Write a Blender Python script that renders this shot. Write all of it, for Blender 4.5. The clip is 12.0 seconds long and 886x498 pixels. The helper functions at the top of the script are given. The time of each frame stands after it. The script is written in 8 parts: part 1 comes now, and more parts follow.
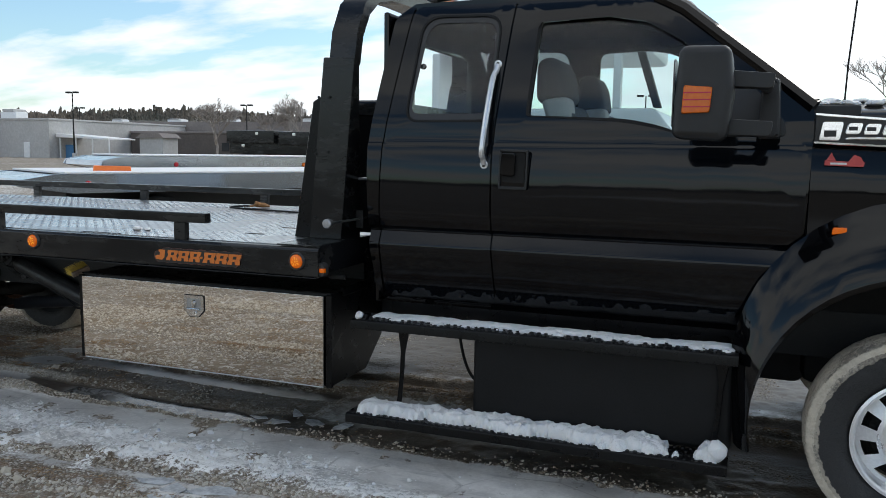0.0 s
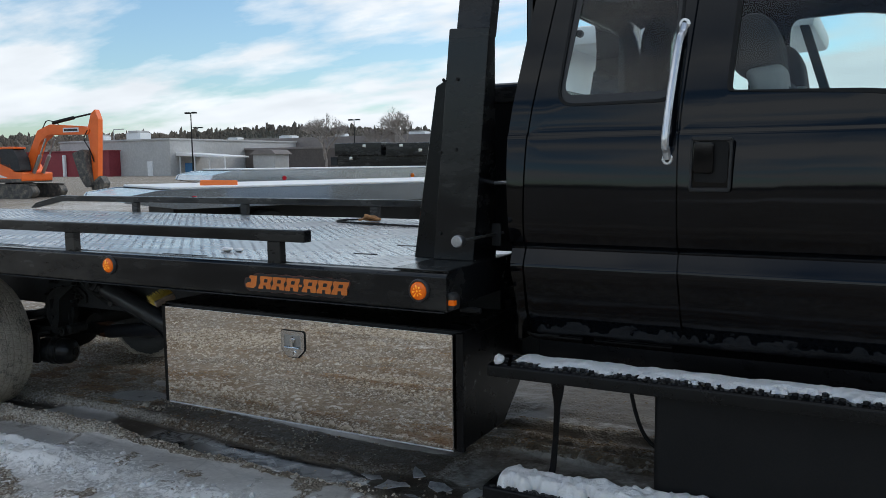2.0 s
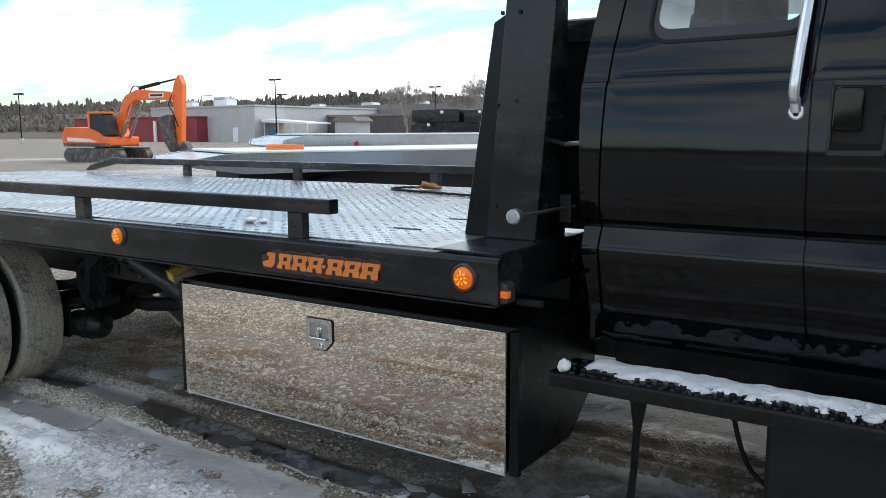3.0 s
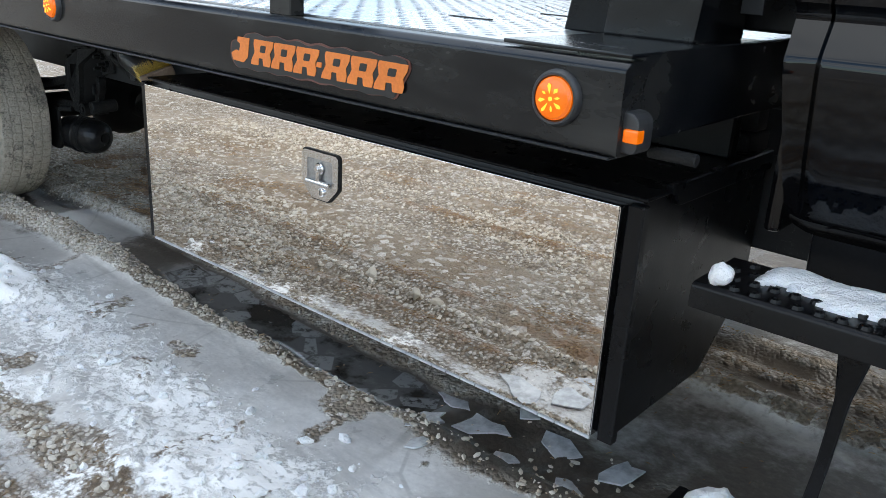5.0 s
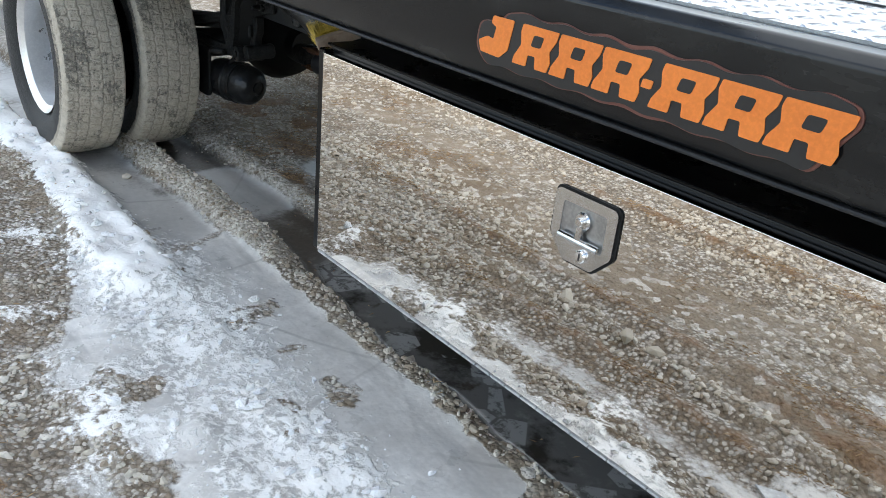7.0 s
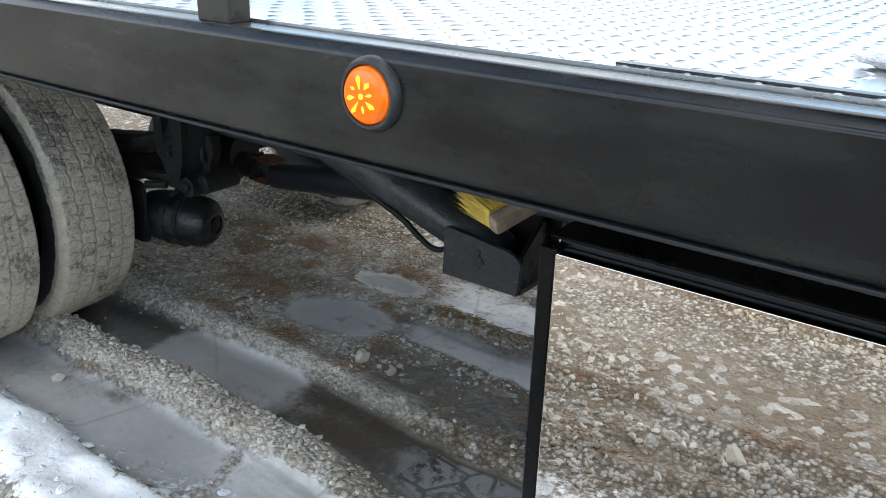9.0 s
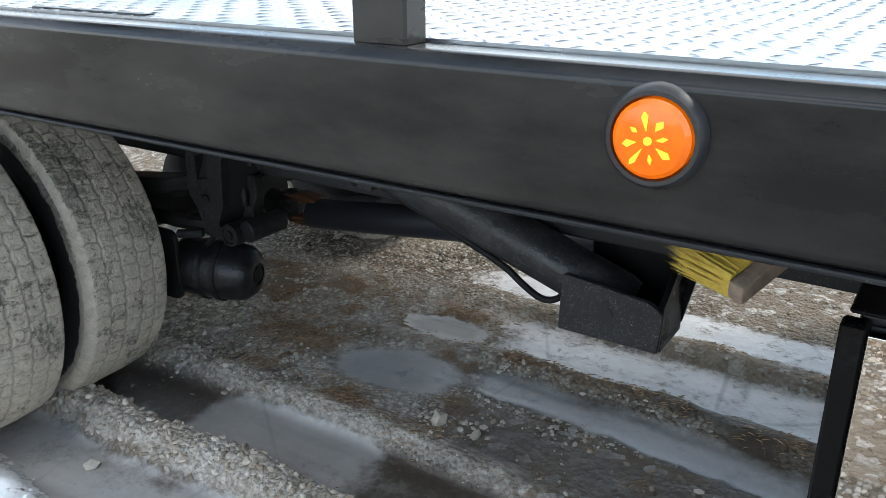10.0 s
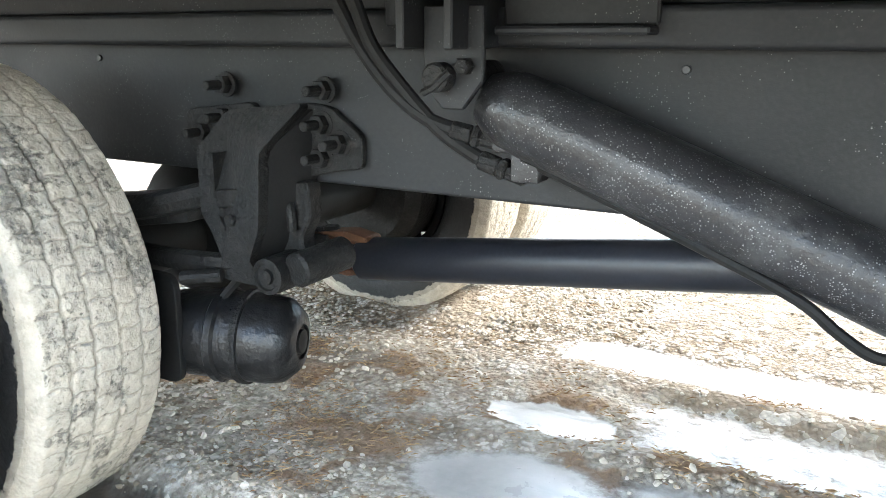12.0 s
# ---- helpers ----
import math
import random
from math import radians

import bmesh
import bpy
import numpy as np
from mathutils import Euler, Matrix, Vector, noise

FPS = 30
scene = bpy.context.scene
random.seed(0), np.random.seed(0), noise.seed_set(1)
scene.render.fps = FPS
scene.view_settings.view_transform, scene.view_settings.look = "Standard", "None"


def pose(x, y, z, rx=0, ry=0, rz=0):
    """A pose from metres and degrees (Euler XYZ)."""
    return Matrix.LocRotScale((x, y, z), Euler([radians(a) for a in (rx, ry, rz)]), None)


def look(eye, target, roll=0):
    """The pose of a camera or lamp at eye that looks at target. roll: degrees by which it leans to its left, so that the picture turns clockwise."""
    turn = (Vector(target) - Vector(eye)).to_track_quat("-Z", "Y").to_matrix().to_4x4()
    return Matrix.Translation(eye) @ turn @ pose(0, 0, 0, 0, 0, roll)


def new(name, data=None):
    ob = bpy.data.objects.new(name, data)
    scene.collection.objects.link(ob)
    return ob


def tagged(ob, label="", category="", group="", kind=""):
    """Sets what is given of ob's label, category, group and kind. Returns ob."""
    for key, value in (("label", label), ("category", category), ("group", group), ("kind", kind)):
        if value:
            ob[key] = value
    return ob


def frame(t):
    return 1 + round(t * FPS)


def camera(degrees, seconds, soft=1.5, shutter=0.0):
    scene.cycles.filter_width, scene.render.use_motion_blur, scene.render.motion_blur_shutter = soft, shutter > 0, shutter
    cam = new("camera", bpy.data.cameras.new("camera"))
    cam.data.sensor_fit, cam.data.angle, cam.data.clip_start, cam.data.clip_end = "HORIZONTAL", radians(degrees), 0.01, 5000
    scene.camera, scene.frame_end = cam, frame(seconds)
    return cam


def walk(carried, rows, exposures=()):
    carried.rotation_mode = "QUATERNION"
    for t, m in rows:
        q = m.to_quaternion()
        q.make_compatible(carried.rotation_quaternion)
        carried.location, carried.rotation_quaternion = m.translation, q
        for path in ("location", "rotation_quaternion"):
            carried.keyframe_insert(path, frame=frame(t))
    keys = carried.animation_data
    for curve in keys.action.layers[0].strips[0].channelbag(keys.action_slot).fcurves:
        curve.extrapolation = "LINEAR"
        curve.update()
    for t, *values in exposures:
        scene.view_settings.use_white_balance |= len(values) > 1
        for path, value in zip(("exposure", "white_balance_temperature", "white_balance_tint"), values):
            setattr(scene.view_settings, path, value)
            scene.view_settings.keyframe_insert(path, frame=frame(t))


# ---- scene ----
cam = camera(57.2, 12.0, soft=0.5)
PATH = [
    (0, (1.954, -3.458, 1.518), (1.243, -1.603, 1.281), 0.8),
    (0.5, (1.85, -3.352, 1.481), (1.135, -1.501, 1.228), 0.3),
    (1, (1.774, -3.1, 1.459), (0.844, -1.349, 1.194), -0.1),
    (1.5, (1.713, -2.996, 1.461), (0.757, -1.259, 1.199), 0.1),
    (2, (1.425, -2.691, 1.461), (0.478, -0.943, 1.249), -0.7),
    (2.5, (1.312, -2.416, 1.435), (0.346, -0.68, 1.206), -0.6),
    (2.7, (1.278, -2.291, 1.431), (0.193, -0.628, 1.193), -0.8),
    (4.3, (0.775, -1.45, 1.271), (-0.33, 0.146, 0.787), 0.4),
    (4.5, (0.736, -1.352, 1.246), (-0.414, 0.194, 0.709), 1.9),
    (5, (0.628, -1.219, 1.186), (-0.577, 0.229, 0.516), 3.4),
    (5.5, (0.45, -1.125, 1.162), (-0.666, 0.359, 0.418), 4.4),
    (6, (0.344, -1.084, 1.144), (-0.686, 0.432, 0.344), 5.2),
    (6.5, (0.15, -0.974, 1.161), (-1.086, 0.355, 0.321), 4.1),
    (7, (-0.05, -0.921, 1.174), (-1.405, 0.287, 0.335), 6.0),
    (7.5, (-0.344, -0.986, 1.199), (-1.647, 0.299, 0.392), 3.8),
    (7.7, (-0.439, -1.005, 1.223), (-1.706, 0.331, 0.44), 2.5),
    (9.3, (-1.222, -0.847, 1.197), (-2.283, 0.674, 0.449), 1.2),
    (9.5, (-1.31, -0.855, 1.196), (-2.361, 0.679, 0.46), 0.5),
    (10, (-1.481, -0.798, 1.164), (-2.508, 0.759, 0.443), -0.3),
    (10.5, (-1.713, -0.655, 1.128), (-2.823, 0.854, 0.428), -0.4),
    (10.7, (-1.808, -0.58, 1.046), (-2.943, 0.919, 0.367), -1.1),
    (10.9, (-1.891, -0.551, 0.957), (-3.011, 0.965, 0.287), -1.4),
    (11, (-1.946, -0.532, 0.915), (-3.054, 0.992, 0.244), -1.5),
    (11.5, (-2.117, -0.428, 0.816), (-3.094, 1.22, 0.243), -0.8),
    (12, (-2.145, -0.422, 0.824), (-3.1, 1.261, 0.32), 0.1),
]
EXPOSURES = ((0.0, -0.22, 6500, 9), (1.5, -0.18, 6500, 9), (2.0, -0.48, 6300, 9), (2.5, -0.12, 6450, 9), (4.3, 0.66, 6300, 8), (5.0, 0.95, 6400, 9), (6.5, 0.98, 6500, 9), (7.0, 1.0, 6550, 9), (7.7, 1.0, 6500, 9), (9.3, 1.14, 6500, 9), (10.5, 1.06, 6450, 9), (11.0, 1.78, 6500, 9), (11.5, 2.56, 6600, 9), (12.0, 3.2, 6750, 9))
walk(cam, [(t, look(eye, target, roll)) for t, eye, target, roll in PATH], EXPOSURES)

# ---- world, sun, exposure ----
SUN_DIR = Vector((0.45, 0.62, 0.64)).normalized()
world = bpy.data.worlds.new("world")
scene.world = world
world.use_nodes = True
wn, wl = world.node_tree.nodes, world.node_tree.links
wn.clear()
w_out = wn.new("ShaderNodeOutputWorld")
w_bg = wn.new("ShaderNodeBackground")
w_sky = wn.new("ShaderNodeTexSky")
w_sky.sky_type = "NISHITA"
w_sky.sun_disc = False
w_sky.sun_elevation = math.asin(SUN_DIR.z)
w_sky.sun_rotation = math.atan2(SUN_DIR.x, SUN_DIR.y)
w_co = wn.new("ShaderNodeTexCoord")
w_sep = wn.new("ShaderNodeSeparateXYZ")
wl.new(w_co.outputs["Generated"], w_sep.inputs[0])
w_add = wn.new("ShaderNodeMath")
w_add.operation = "ADD"
w_add.inputs[1].default_value = 0.22
w_abs = wn.new("ShaderNodeMath")
w_abs.operation = "ABSOLUTE"
wl.new(w_sep.outputs[2], w_abs.inputs[0])
wl.new(w_abs.outputs[0], w_add.inputs[0])
w_div = wn.new("ShaderNodeVectorMath")
w_div.operation = "DIVIDE"
w_comb = wn.new("ShaderNodeCombineXYZ")
for k in range(3):
    wl.new(w_add.outputs[0], w_comb.inputs[k])
wl.new(w_co.outputs["Generated"], w_div.inputs[0])
wl.new(w_comb.outputs[0], w_div.inputs[1])
w_n = wn.new("ShaderNodeTexNoise")
w_n.inputs["Scale"].default_value = 1.5
w_n.inputs["Detail"].default_value = 7.0
w_n.inputs["Roughness"].default_value = 0.55
w_map = wn.new("ShaderNodeMapping")
w_map.inputs["Location"].default_value = (3.4, 1.3, 0.0)
w_map.inputs["Scale"].default_value = (0.7, 1.2, 1.0)
wl.new(w_div.outputs[0], w_map.inputs[0])
wl.new(w_map.outputs[0], w_n.inputs["Vector"])
w_ramp = wn.new("ShaderNodeValToRGB")
w_ramp.color_ramp.elements[0].position = 0.445
w_ramp.color_ramp.elements[1].position = 0.565
wl.new(w_n.outputs["Fac"], w_ramp.inputs[0])
w_n2 = wn.new("ShaderNodeTexNoise")
w_n2.inputs["Scale"].default_value = 3.2
w_n2.inputs["Detail"].default_value = 5.0
wl.new(w_map.outputs[0], w_n2.inputs["Vector"])
w_cl = wn.new("ShaderNodeMixRGB")
w_cl.inputs[1].default_value = (9.2, 9.8, 10.4, 1)
w_cl.inputs[2].default_value = (15.6, 16.0, 16.3, 1)
wl.new(w_n2.outputs["Fac"], w_cl.inputs[0])
w_mix = wn.new("ShaderNodeMixRGB")
wl.new(w_ramp.outputs[0], w_mix.inputs[0])
w_tint = wn.new("ShaderNodeMixRGB")
w_tint.blend_type = "MULTIPLY"
w_tint.inputs[0].default_value = 1.0
w_tint.inputs[2].default_value = (1.72, 2.02, 2.10, 1)
wl.new(w_sky.outputs[0], w_tint.inputs[1])
wl.new(w_tint.outputs[0], w_mix.inputs[1])
wl.new(w_cl.outputs[0], w_mix.inputs[2])
wl.new(w_mix.outputs[0], w_bg.inputs["Color"])
w_bg.inputs["Strength"].default_value = 0.1
wl.new(w_bg.outputs[0], w_out.inputs["Surface"])

sun_data = bpy.data.lights.new("sun", "SUN")
sun_data.energy = 1.1
sun_data.angle = radians(18)
sun_data.color = (1.0, 0.96, 0.9)
sun = new("sun", sun_data)
sun.matrix_world = look(SUN_DIR * 50, (0, 0, 0))

# ---- materials ----


class Nodes:
    """A material under construction."""

    def __init__(self, name):
        self.mat = bpy.data.materials.new(name)
        self.mat.use_nodes = True
        self.n, self.l = self.mat.node_tree.nodes, self.mat.node_tree.links
        self.bsdf = self.n["Principled BSDF"]
        self.co = self.n.new("ShaderNodeTexCoord").outputs["Object"]

    def put(self, socket, value):
        if isinstance(value, bpy.types.NodeSocket):
            self.l.new(value, socket)
        elif isinstance(value, tuple) and len(value) == 3 and socket.type == "RGBA":
            socket.default_value = (*value, 1)
        else:
            socket.default_value = value

    def set(self, **kw):
        for k, v in kw.items():
            self.put(self.bsdf.inputs[k.replace("_", " ")], v)

    def noise(self, scale, detail=4.0, rough=0.55, stretch=None, shift=0.0):
        m = self.n.new("ShaderNodeMapping")
        self.l.new(self.co, m.inputs[0])
        m.inputs["Location"].default_value = (shift, shift * 0.7, -shift)
        if stretch:
            m.inputs["Scale"].default_value = stretch
        t = self.n.new("ShaderNodeTexNoise")
        t.inputs["Scale"].default_value, t.inputs["Detail"].default_value, t.inputs["Roughness"].default_value = scale, detail, rough
        self.l.new(m.outputs[0], t.inputs["Vector"])
        return t.outputs["Fac"]

    def voronoi(self, scale, out="Distance", feature="F1"):
        t = self.n.new("ShaderNodeTexVoronoi")
        t.feature = feature
        t.inputs["Scale"].default_value = scale
        self.l.new(self.co, t.inputs["Vector"])
        return t.outputs[out]

    def math(self, op, a, b=0.0, clamp=False):
        m = self.n.new("ShaderNodeMath")
        m.operation, m.use_clamp = op, clamp
        self.put(m.inputs[0], a), self.put(m.inputs[1], b)
        return m.outputs[0]

    def step(self, a, lo, hi):
        m = self.n.new("ShaderNodeMapRange")
        m.interpolation_type = "SMOOTHSTEP"
        self.put(m.inputs["Value"], a)
        m.inputs["From Min"].default_value, m.inputs["From Max"].default_value = lo, hi
        return m.outputs[0]

    def mix(self, f, a, b):
        m = self.n.new("ShaderNodeMixRGB")
        self.put(m.inputs[0], f), self.put(m.inputs[1], a), self.put(m.inputs[2], b)
        return m.outputs[0]

    def lerp(self, f, a, b):
        m = self.n.new("ShaderNodeMapRange")
        self.put(m.inputs["Value"], f), self.put(m.inputs["To Min"], a), self.put(m.inputs["To Max"], b)
        return m.outputs[0]

    def attr(self, name):
        a = self.n.new("ShaderNodeAttribute")
        a.attribute_name = name
        return a.outputs["Fac"]

    def island(self):
        return self.n.new("ShaderNodeNewGeometry").outputs["Random Per Island"]

    def bump(self, height, strength=0.3, distance=0.01):
        b = self.n.new("ShaderNodeBump")
        b.inputs["Strength"].default_value, b.inputs["Distance"].default_value = strength, distance
        self.put(b.inputs["Height"], height)
        self.l.new(b.outputs[0], self.bsdf.inputs["Normal"])


def surface(name, a, b, scale=6.0, rough=(0.4, 0.6), metal=0.0, grain=180.0, bump=0.1, dist=0.002, dirt=None, dirt_at=(0.58, 0.75), coat=0.0, stretch=None, spec=0.5, specks=0.0, grit=0.25, speck_at=(0.72, 0.9), speck_mix=0.7):
    """Two tones, a fine grain, uneven gloss and patches of dirt."""
    m = Nodes(name)
    big, fine = m.noise(scale, 5, stretch=stretch), m.noise(grain, 3, shift=2.0)
    col = m.mix(m.step(big, 0.3, 0.7), a, b)
    col = m.mix(m.math("MULTIPLY", m.step(fine, 0.35, 0.75), 0.35), col, tuple(min(1, c * 1.35 + 0.003) for c in b))
    r = m.lerp(m.noise(scale * 2.3, 4, shift=5.0), rough[0], rough[1])
    if dirt:
        mask = m.step(m.math("ADD", m.math("MULTIPLY", m.noise(scale * 1.7, 6, 0.65, shift=9.0), 0.75), m.math("MULTIPLY", fine, grit)), *dirt_at)
        col = m.mix(mask, col, dirt)
        r = m.lerp(mask, r, 0.85)
    m.set(Base_Color=col, Roughness=r, Metallic=metal, Coat_Weight=coat, Coat_Roughness=0.03, Specular_IOR_Level=spec)
    if specks:
        cells = m.n.new("ShaderNodeSeparateColor")
        m.l.new(m.voronoi(specks, "Color"), cells.inputs[0])
        drift = m.step(m.noise(scale * 3.1, 4, 0.6, shift=14.0), 0.38, 0.68)
        chance = m.math("ADD", cells.outputs[0], m.math("MULTIPLY", m.math("SUBTRACT", drift, 0.6), 0.5))
        edge = m.math("ADD", m.voronoi(specks), m.math("MULTIPLY", m.math("SUBTRACT", fine, 0.5), 0.5))
        dots = m.math("MULTIPLY", m.step(edge, 0.36, 0.12), m.step(chance, *speck_at))
        dots = m.math("MULTIPLY", dots, m.lerp(cells.outputs[1], 0.25, 1.0))
        col = m.mix(m.math("MULTIPLY", dots, speck_mix), col, (0.32, 0.32, 0.315))
        r = m.lerp(dots, r, 0.9)
        m.set(Base_Color=col, Roughness=r)
    if bump:
        m.bump(m.math("ADD", fine, m.math("MULTIPLY", big, 0.6)), bump, dist)
    return m.mat


BLACK_PAINT = surface("black_gloss_paint", (0.0015, 0.0016, 0.002), (0.002, 0.002, 0.0025), 3, (0.03, 0.07), bump=0.0, spec=0.33)
DOOR_PAINT = surface("black_door_paint", (0.0011, 0.0017, 0.0030), (0.0016, 0.0023, 0.0038), 3, (0.03, 0.08), bump=0.0, spec=0.34, dirt=(0.010, 0.011, 0.012), dirt_at=(0.66, 0.9))
def bed_paint():
    """Satin black paint, duller with road dust towards the rear wheels."""
    m = Nodes("black_bed_paint")
    sep = m.n.new("ShaderNodeSeparateXYZ")
    m.l.new(m.co, sep.inputs[0])
    big, fine = m.noise(3.4, 6, 0.62, stretch=(0.45, 1, 1.7)), m.noise(240, 3, shift=2.0)
    smear = m.noise(9, 5, 0.6, stretch=(0.5, 1, 1.3), shift=6.0)
    film = m.math("ADD", m.math("MULTIPLY", big, 0.7), m.math("MULTIPLY", smear, 0.3))
    dust = m.math("MULTIPLY", m.step(m.math("ADD", film, m.math("MULTIPLY", m.step(sep.outputs[0], -0.9, -2.4), 0.14)), 0.42, 0.80), 0.9)
    col = m.mix(m.step(fine, 0.35, 0.75), (0.0036, 0.0044, 0.0058), (0.0062, 0.0068, 0.0078))
    m.set(Base_Color=m.mix(dust, col, (0.054, 0.051, 0.046)), Roughness=m.lerp(m.step(film, 0.35, 0.65), 0.13, 0.34), Specular_IOR_Level=0.36)
    m.bump(fine, 0.03, 0.001)
    return m.mat


BED_PAINT = bed_paint()
BOX_PAINT = surface("black_box_paint", (0.0022, 0.0022, 0.0026), (0.005, 0.005, 0.0056), 5, (0.18, 0.40), grain=160, bump=0.10, dist=0.0012, dirt=(0.026, 0.025, 0.024), dirt_at=(0.58, 0.82), spec=0.22)
TANK_PAINT = surface("dull_black_tank_paint", (0.0045, 0.0046, 0.005), (0.008, 0.008, 0.0086), 4, (0.42, 0.62), grain=120, bump=0.10, dist=0.001, dirt=(0.022, 0.021, 0.020), dirt_at=(0.60, 0.85), spec=0.25)
FRAME_PAINT = surface("dusty_frame_paint", (0.00648, 0.00684, 0.00756), (0.01224, 0.0126, 0.01368), 3, (0.45, 0.7), grain=140, bump=0.25, dist=0.002, dirt=(0.03024, 0.02988, 0.02916), dirt_at=(0.52, 0.85), specks=300, spec=0.4, speck_at=(0.76, 0.95), speck_mix=0.5)
CAST_IRON = surface("dusty_cast_iron", (0.0063, 0.0063, 0.0063), (0.0147, 0.01435, 0.01365), 14, (0.45, 0.75), grain=110, bump=0.7, dist=0.006, dirt=(0.0455, 0.042, 0.0385), dirt_at=(0.52, 0.78), specks=420, spec=0.25, speck_mix=0.3)
CHAMBER_PAINT = surface("dusty_brake_chamber", (0.00525, 0.0054, 0.006), (0.00975, 0.00975, 0.0105), 22, (0.22, 0.42), grain=60, bump=0.6, dist=0.004, dirt=(0.0375, 0.036, 0.03375), dirt_at=(0.5, 0.78), spec=0.4)
RUST = surface("rusty_iron", (0.08, 0.035, 0.018), (0.16, 0.065, 0.03), 20, (0.7, 0.9), grain=200, bump=0.4, dist=0.002, dirt=(0.03, 0.028, 0.026))
CYL_PAINT = surface("salt_specked_cylinder", (0.0088, 0.0088, 0.01), (0.016, 0.016, 0.0176), 5, (0.25, 0.45), grain=90, bump=0.5, dist=0.003, dirt=(0.064, 0.064, 0.064), dirt_at=(0.5, 0.8), specks=330, speck_at=(0.22, 0.55), speck_mix=0.95)
SHAFT_PAINT = surface("blue_black_shaft", (0.0102, 0.0119, 0.017), (0.0187, 0.0204, 0.0272), 4, (0.3, 0.5), grain=150, bump=0.1, dirt=(0.0765, 0.0765, 0.0765), dirt_at=(0.62, 0.8))
RUBBER = surface("black_rubber", (0.00576, 0.00576, 0.00576), (0.01008, 0.00972, 0.00936), 12, (0.5, 0.75), grain=200, bump=0.2, dist=0.001, dirt=(0.036, 0.03312, 0.03024), dirt_at=(0.64, 0.85), spec=0.25)
RING = surface("grey_rubber_ring", (0.018, 0.018, 0.019), (0.034, 0.034, 0.035), 20, (0.35, 0.5), grain=200, bump=0.1, dist=0.001)
PLASTIC = surface("black_textured_plastic", (0.009, 0.009, 0.0095), (0.014, 0.014, 0.015), 10, (0.4, 0.55), grain=500, bump=0.3, dist=0.0008)
BRIGHT_RAIL = surface("bright_aluminium_rail", (0.22, 0.27, 0.33), (0.36, 0.41, 0.47), 1.2, (0.05, 0.16), 1.0, grain=40, bump=0.04, dirt=(0.3, 0.3, 0.3), dirt_at=(0.66, 0.9), stretch=(0.4, 0.4, 2))
ALUMINIUM = surface("dull_aluminium", (0.36, 0.38, 0.41), (0.50, 0.52, 0.55), 1.5, (0.10, 0.30), 1.0, grain=60, bump=0.05, dirt=(0.3, 0.28, 0.26), dirt_at=(0.62, 0.85), stretch=(0.4, 0.4, 2))
POLISHED = surface("polished_aluminium_wheel", (0.75, 0.75, 0.76), (0.86, 0.86, 0.87), 8, (0.20, 0.42), 0.65, grain=100, bump=0.05, dirt=(0.3, 0.27, 0.23), dirt_at=(0.6, 0.8))
CHROME = surface("chrome", (0.82, 0.82, 0.83), (0.9, 0.9, 0.9), 20, (0.03, 0.1), 1.0, bump=0.0)
STAINLESS = surface("brushed_stainless", (0.55, 0.55, 0.55), (0.68, 0.67, 0.66), 30, (0.15, 0.3), 1.0, grain=300, bump=0.05)
ZINC = surface("zinc_steel", (0.32, 0.32, 0.33), (0.48, 0.48, 0.48), 30, (0.3, 0.5), 1.0, grain=200, bump=0.1)
WHITE_BAR = surface("white_grab_bar", (0.72, 0.72, 0.73), (0.85, 0.85, 0.86), 20, (0.12, 0.3), 0.6, bump=0.0)
ORANGE_DECAL = surface("orange_decal", (0.64, 0.165, 0.022), (0.71, 0.195, 0.030), 15, (0.35, 0.5), bump=0.0)
DARK_DECAL = surface("dark_decal", (0.012, 0.012, 0.013), (0.016, 0.016, 0.017), 15, (0.3, 0.4), bump=0.0)
DECAL_EDGE = surface("maroon_decal_edge", (0.11, 0.035, 0.025), (0.14, 0.05, 0.035), 15, (0.35, 0.5), bump=0.0)
RED_DECAL = surface("red_decal", (0.45, 0.05, 0.05), (0.55, 0.08, 0.07), 30, (0.35, 0.5), bump=0.0)
EXC_ORANGE = surface("excavator_orange", (0.85, 0.13, 0.015), (0.95, 0.17, 0.025), 1.2, (0.3, 0.5), bump=0.02, dirt=(0.3, 0.12, 0.05), dirt_at=(0.62, 0.85))
EXC_DARK = surface("excavator_dark_steel", (0.03, 0.03, 0.03), (0.08, 0.075, 0.07), 2, (0.5, 0.7), bump=0.1, dirt=(0.28, 0.24, 0.19), dirt_at=(0.45, 0.7))
SEAT = surface("grey_seat_cloth", (0.03, 0.03, 0.032), (0.05, 0.05, 0.053), 8, (0.8, 0.95), grain=400, bump=0.3)
SEAT_LIGHT = surface("light_seat_cover", (0.34, 0.335, 0.32), (0.45, 0.44, 0.42), 8, (0.6, 0.9), grain=300, bump=0.2)
INTERIOR = surface("dark_cab_trim", (0.02, 0.02, 0.022), (0.035, 0.035, 0.037), 8, (0.6, 0.8), grain=300, bump=0.2)
BRISTLE = surface("yellow_bristle", (0.46, 0.30, 0.03), (0.62, 0.44, 0.06), 60, (0.5, 0.7), grain=200, bump=0.1, dirt=(0.25, 0.17, 0.06), dirt_at=(0.6, 0.8))
WOOD = surface("weathered_wood", (0.20, 0.14, 0.10), (0.32, 0.24, 0.18), 14, (0.7, 0.9), grain=120, bump=0.3, stretch=(0.3, 2, 2))
ROPE = surface("brown_strap", (0.20, 0.09, 0.03), (0.35, 0.17, 0.06), 40, (0.7, 0.9), bump=0.2)
GREY_WALL = surface("grey_block_wall", (0.42, 0.41, 0.40), (0.48, 0.47, 0.46), 0.3, (0.8, 0.95), grain=4, bump=0.1)
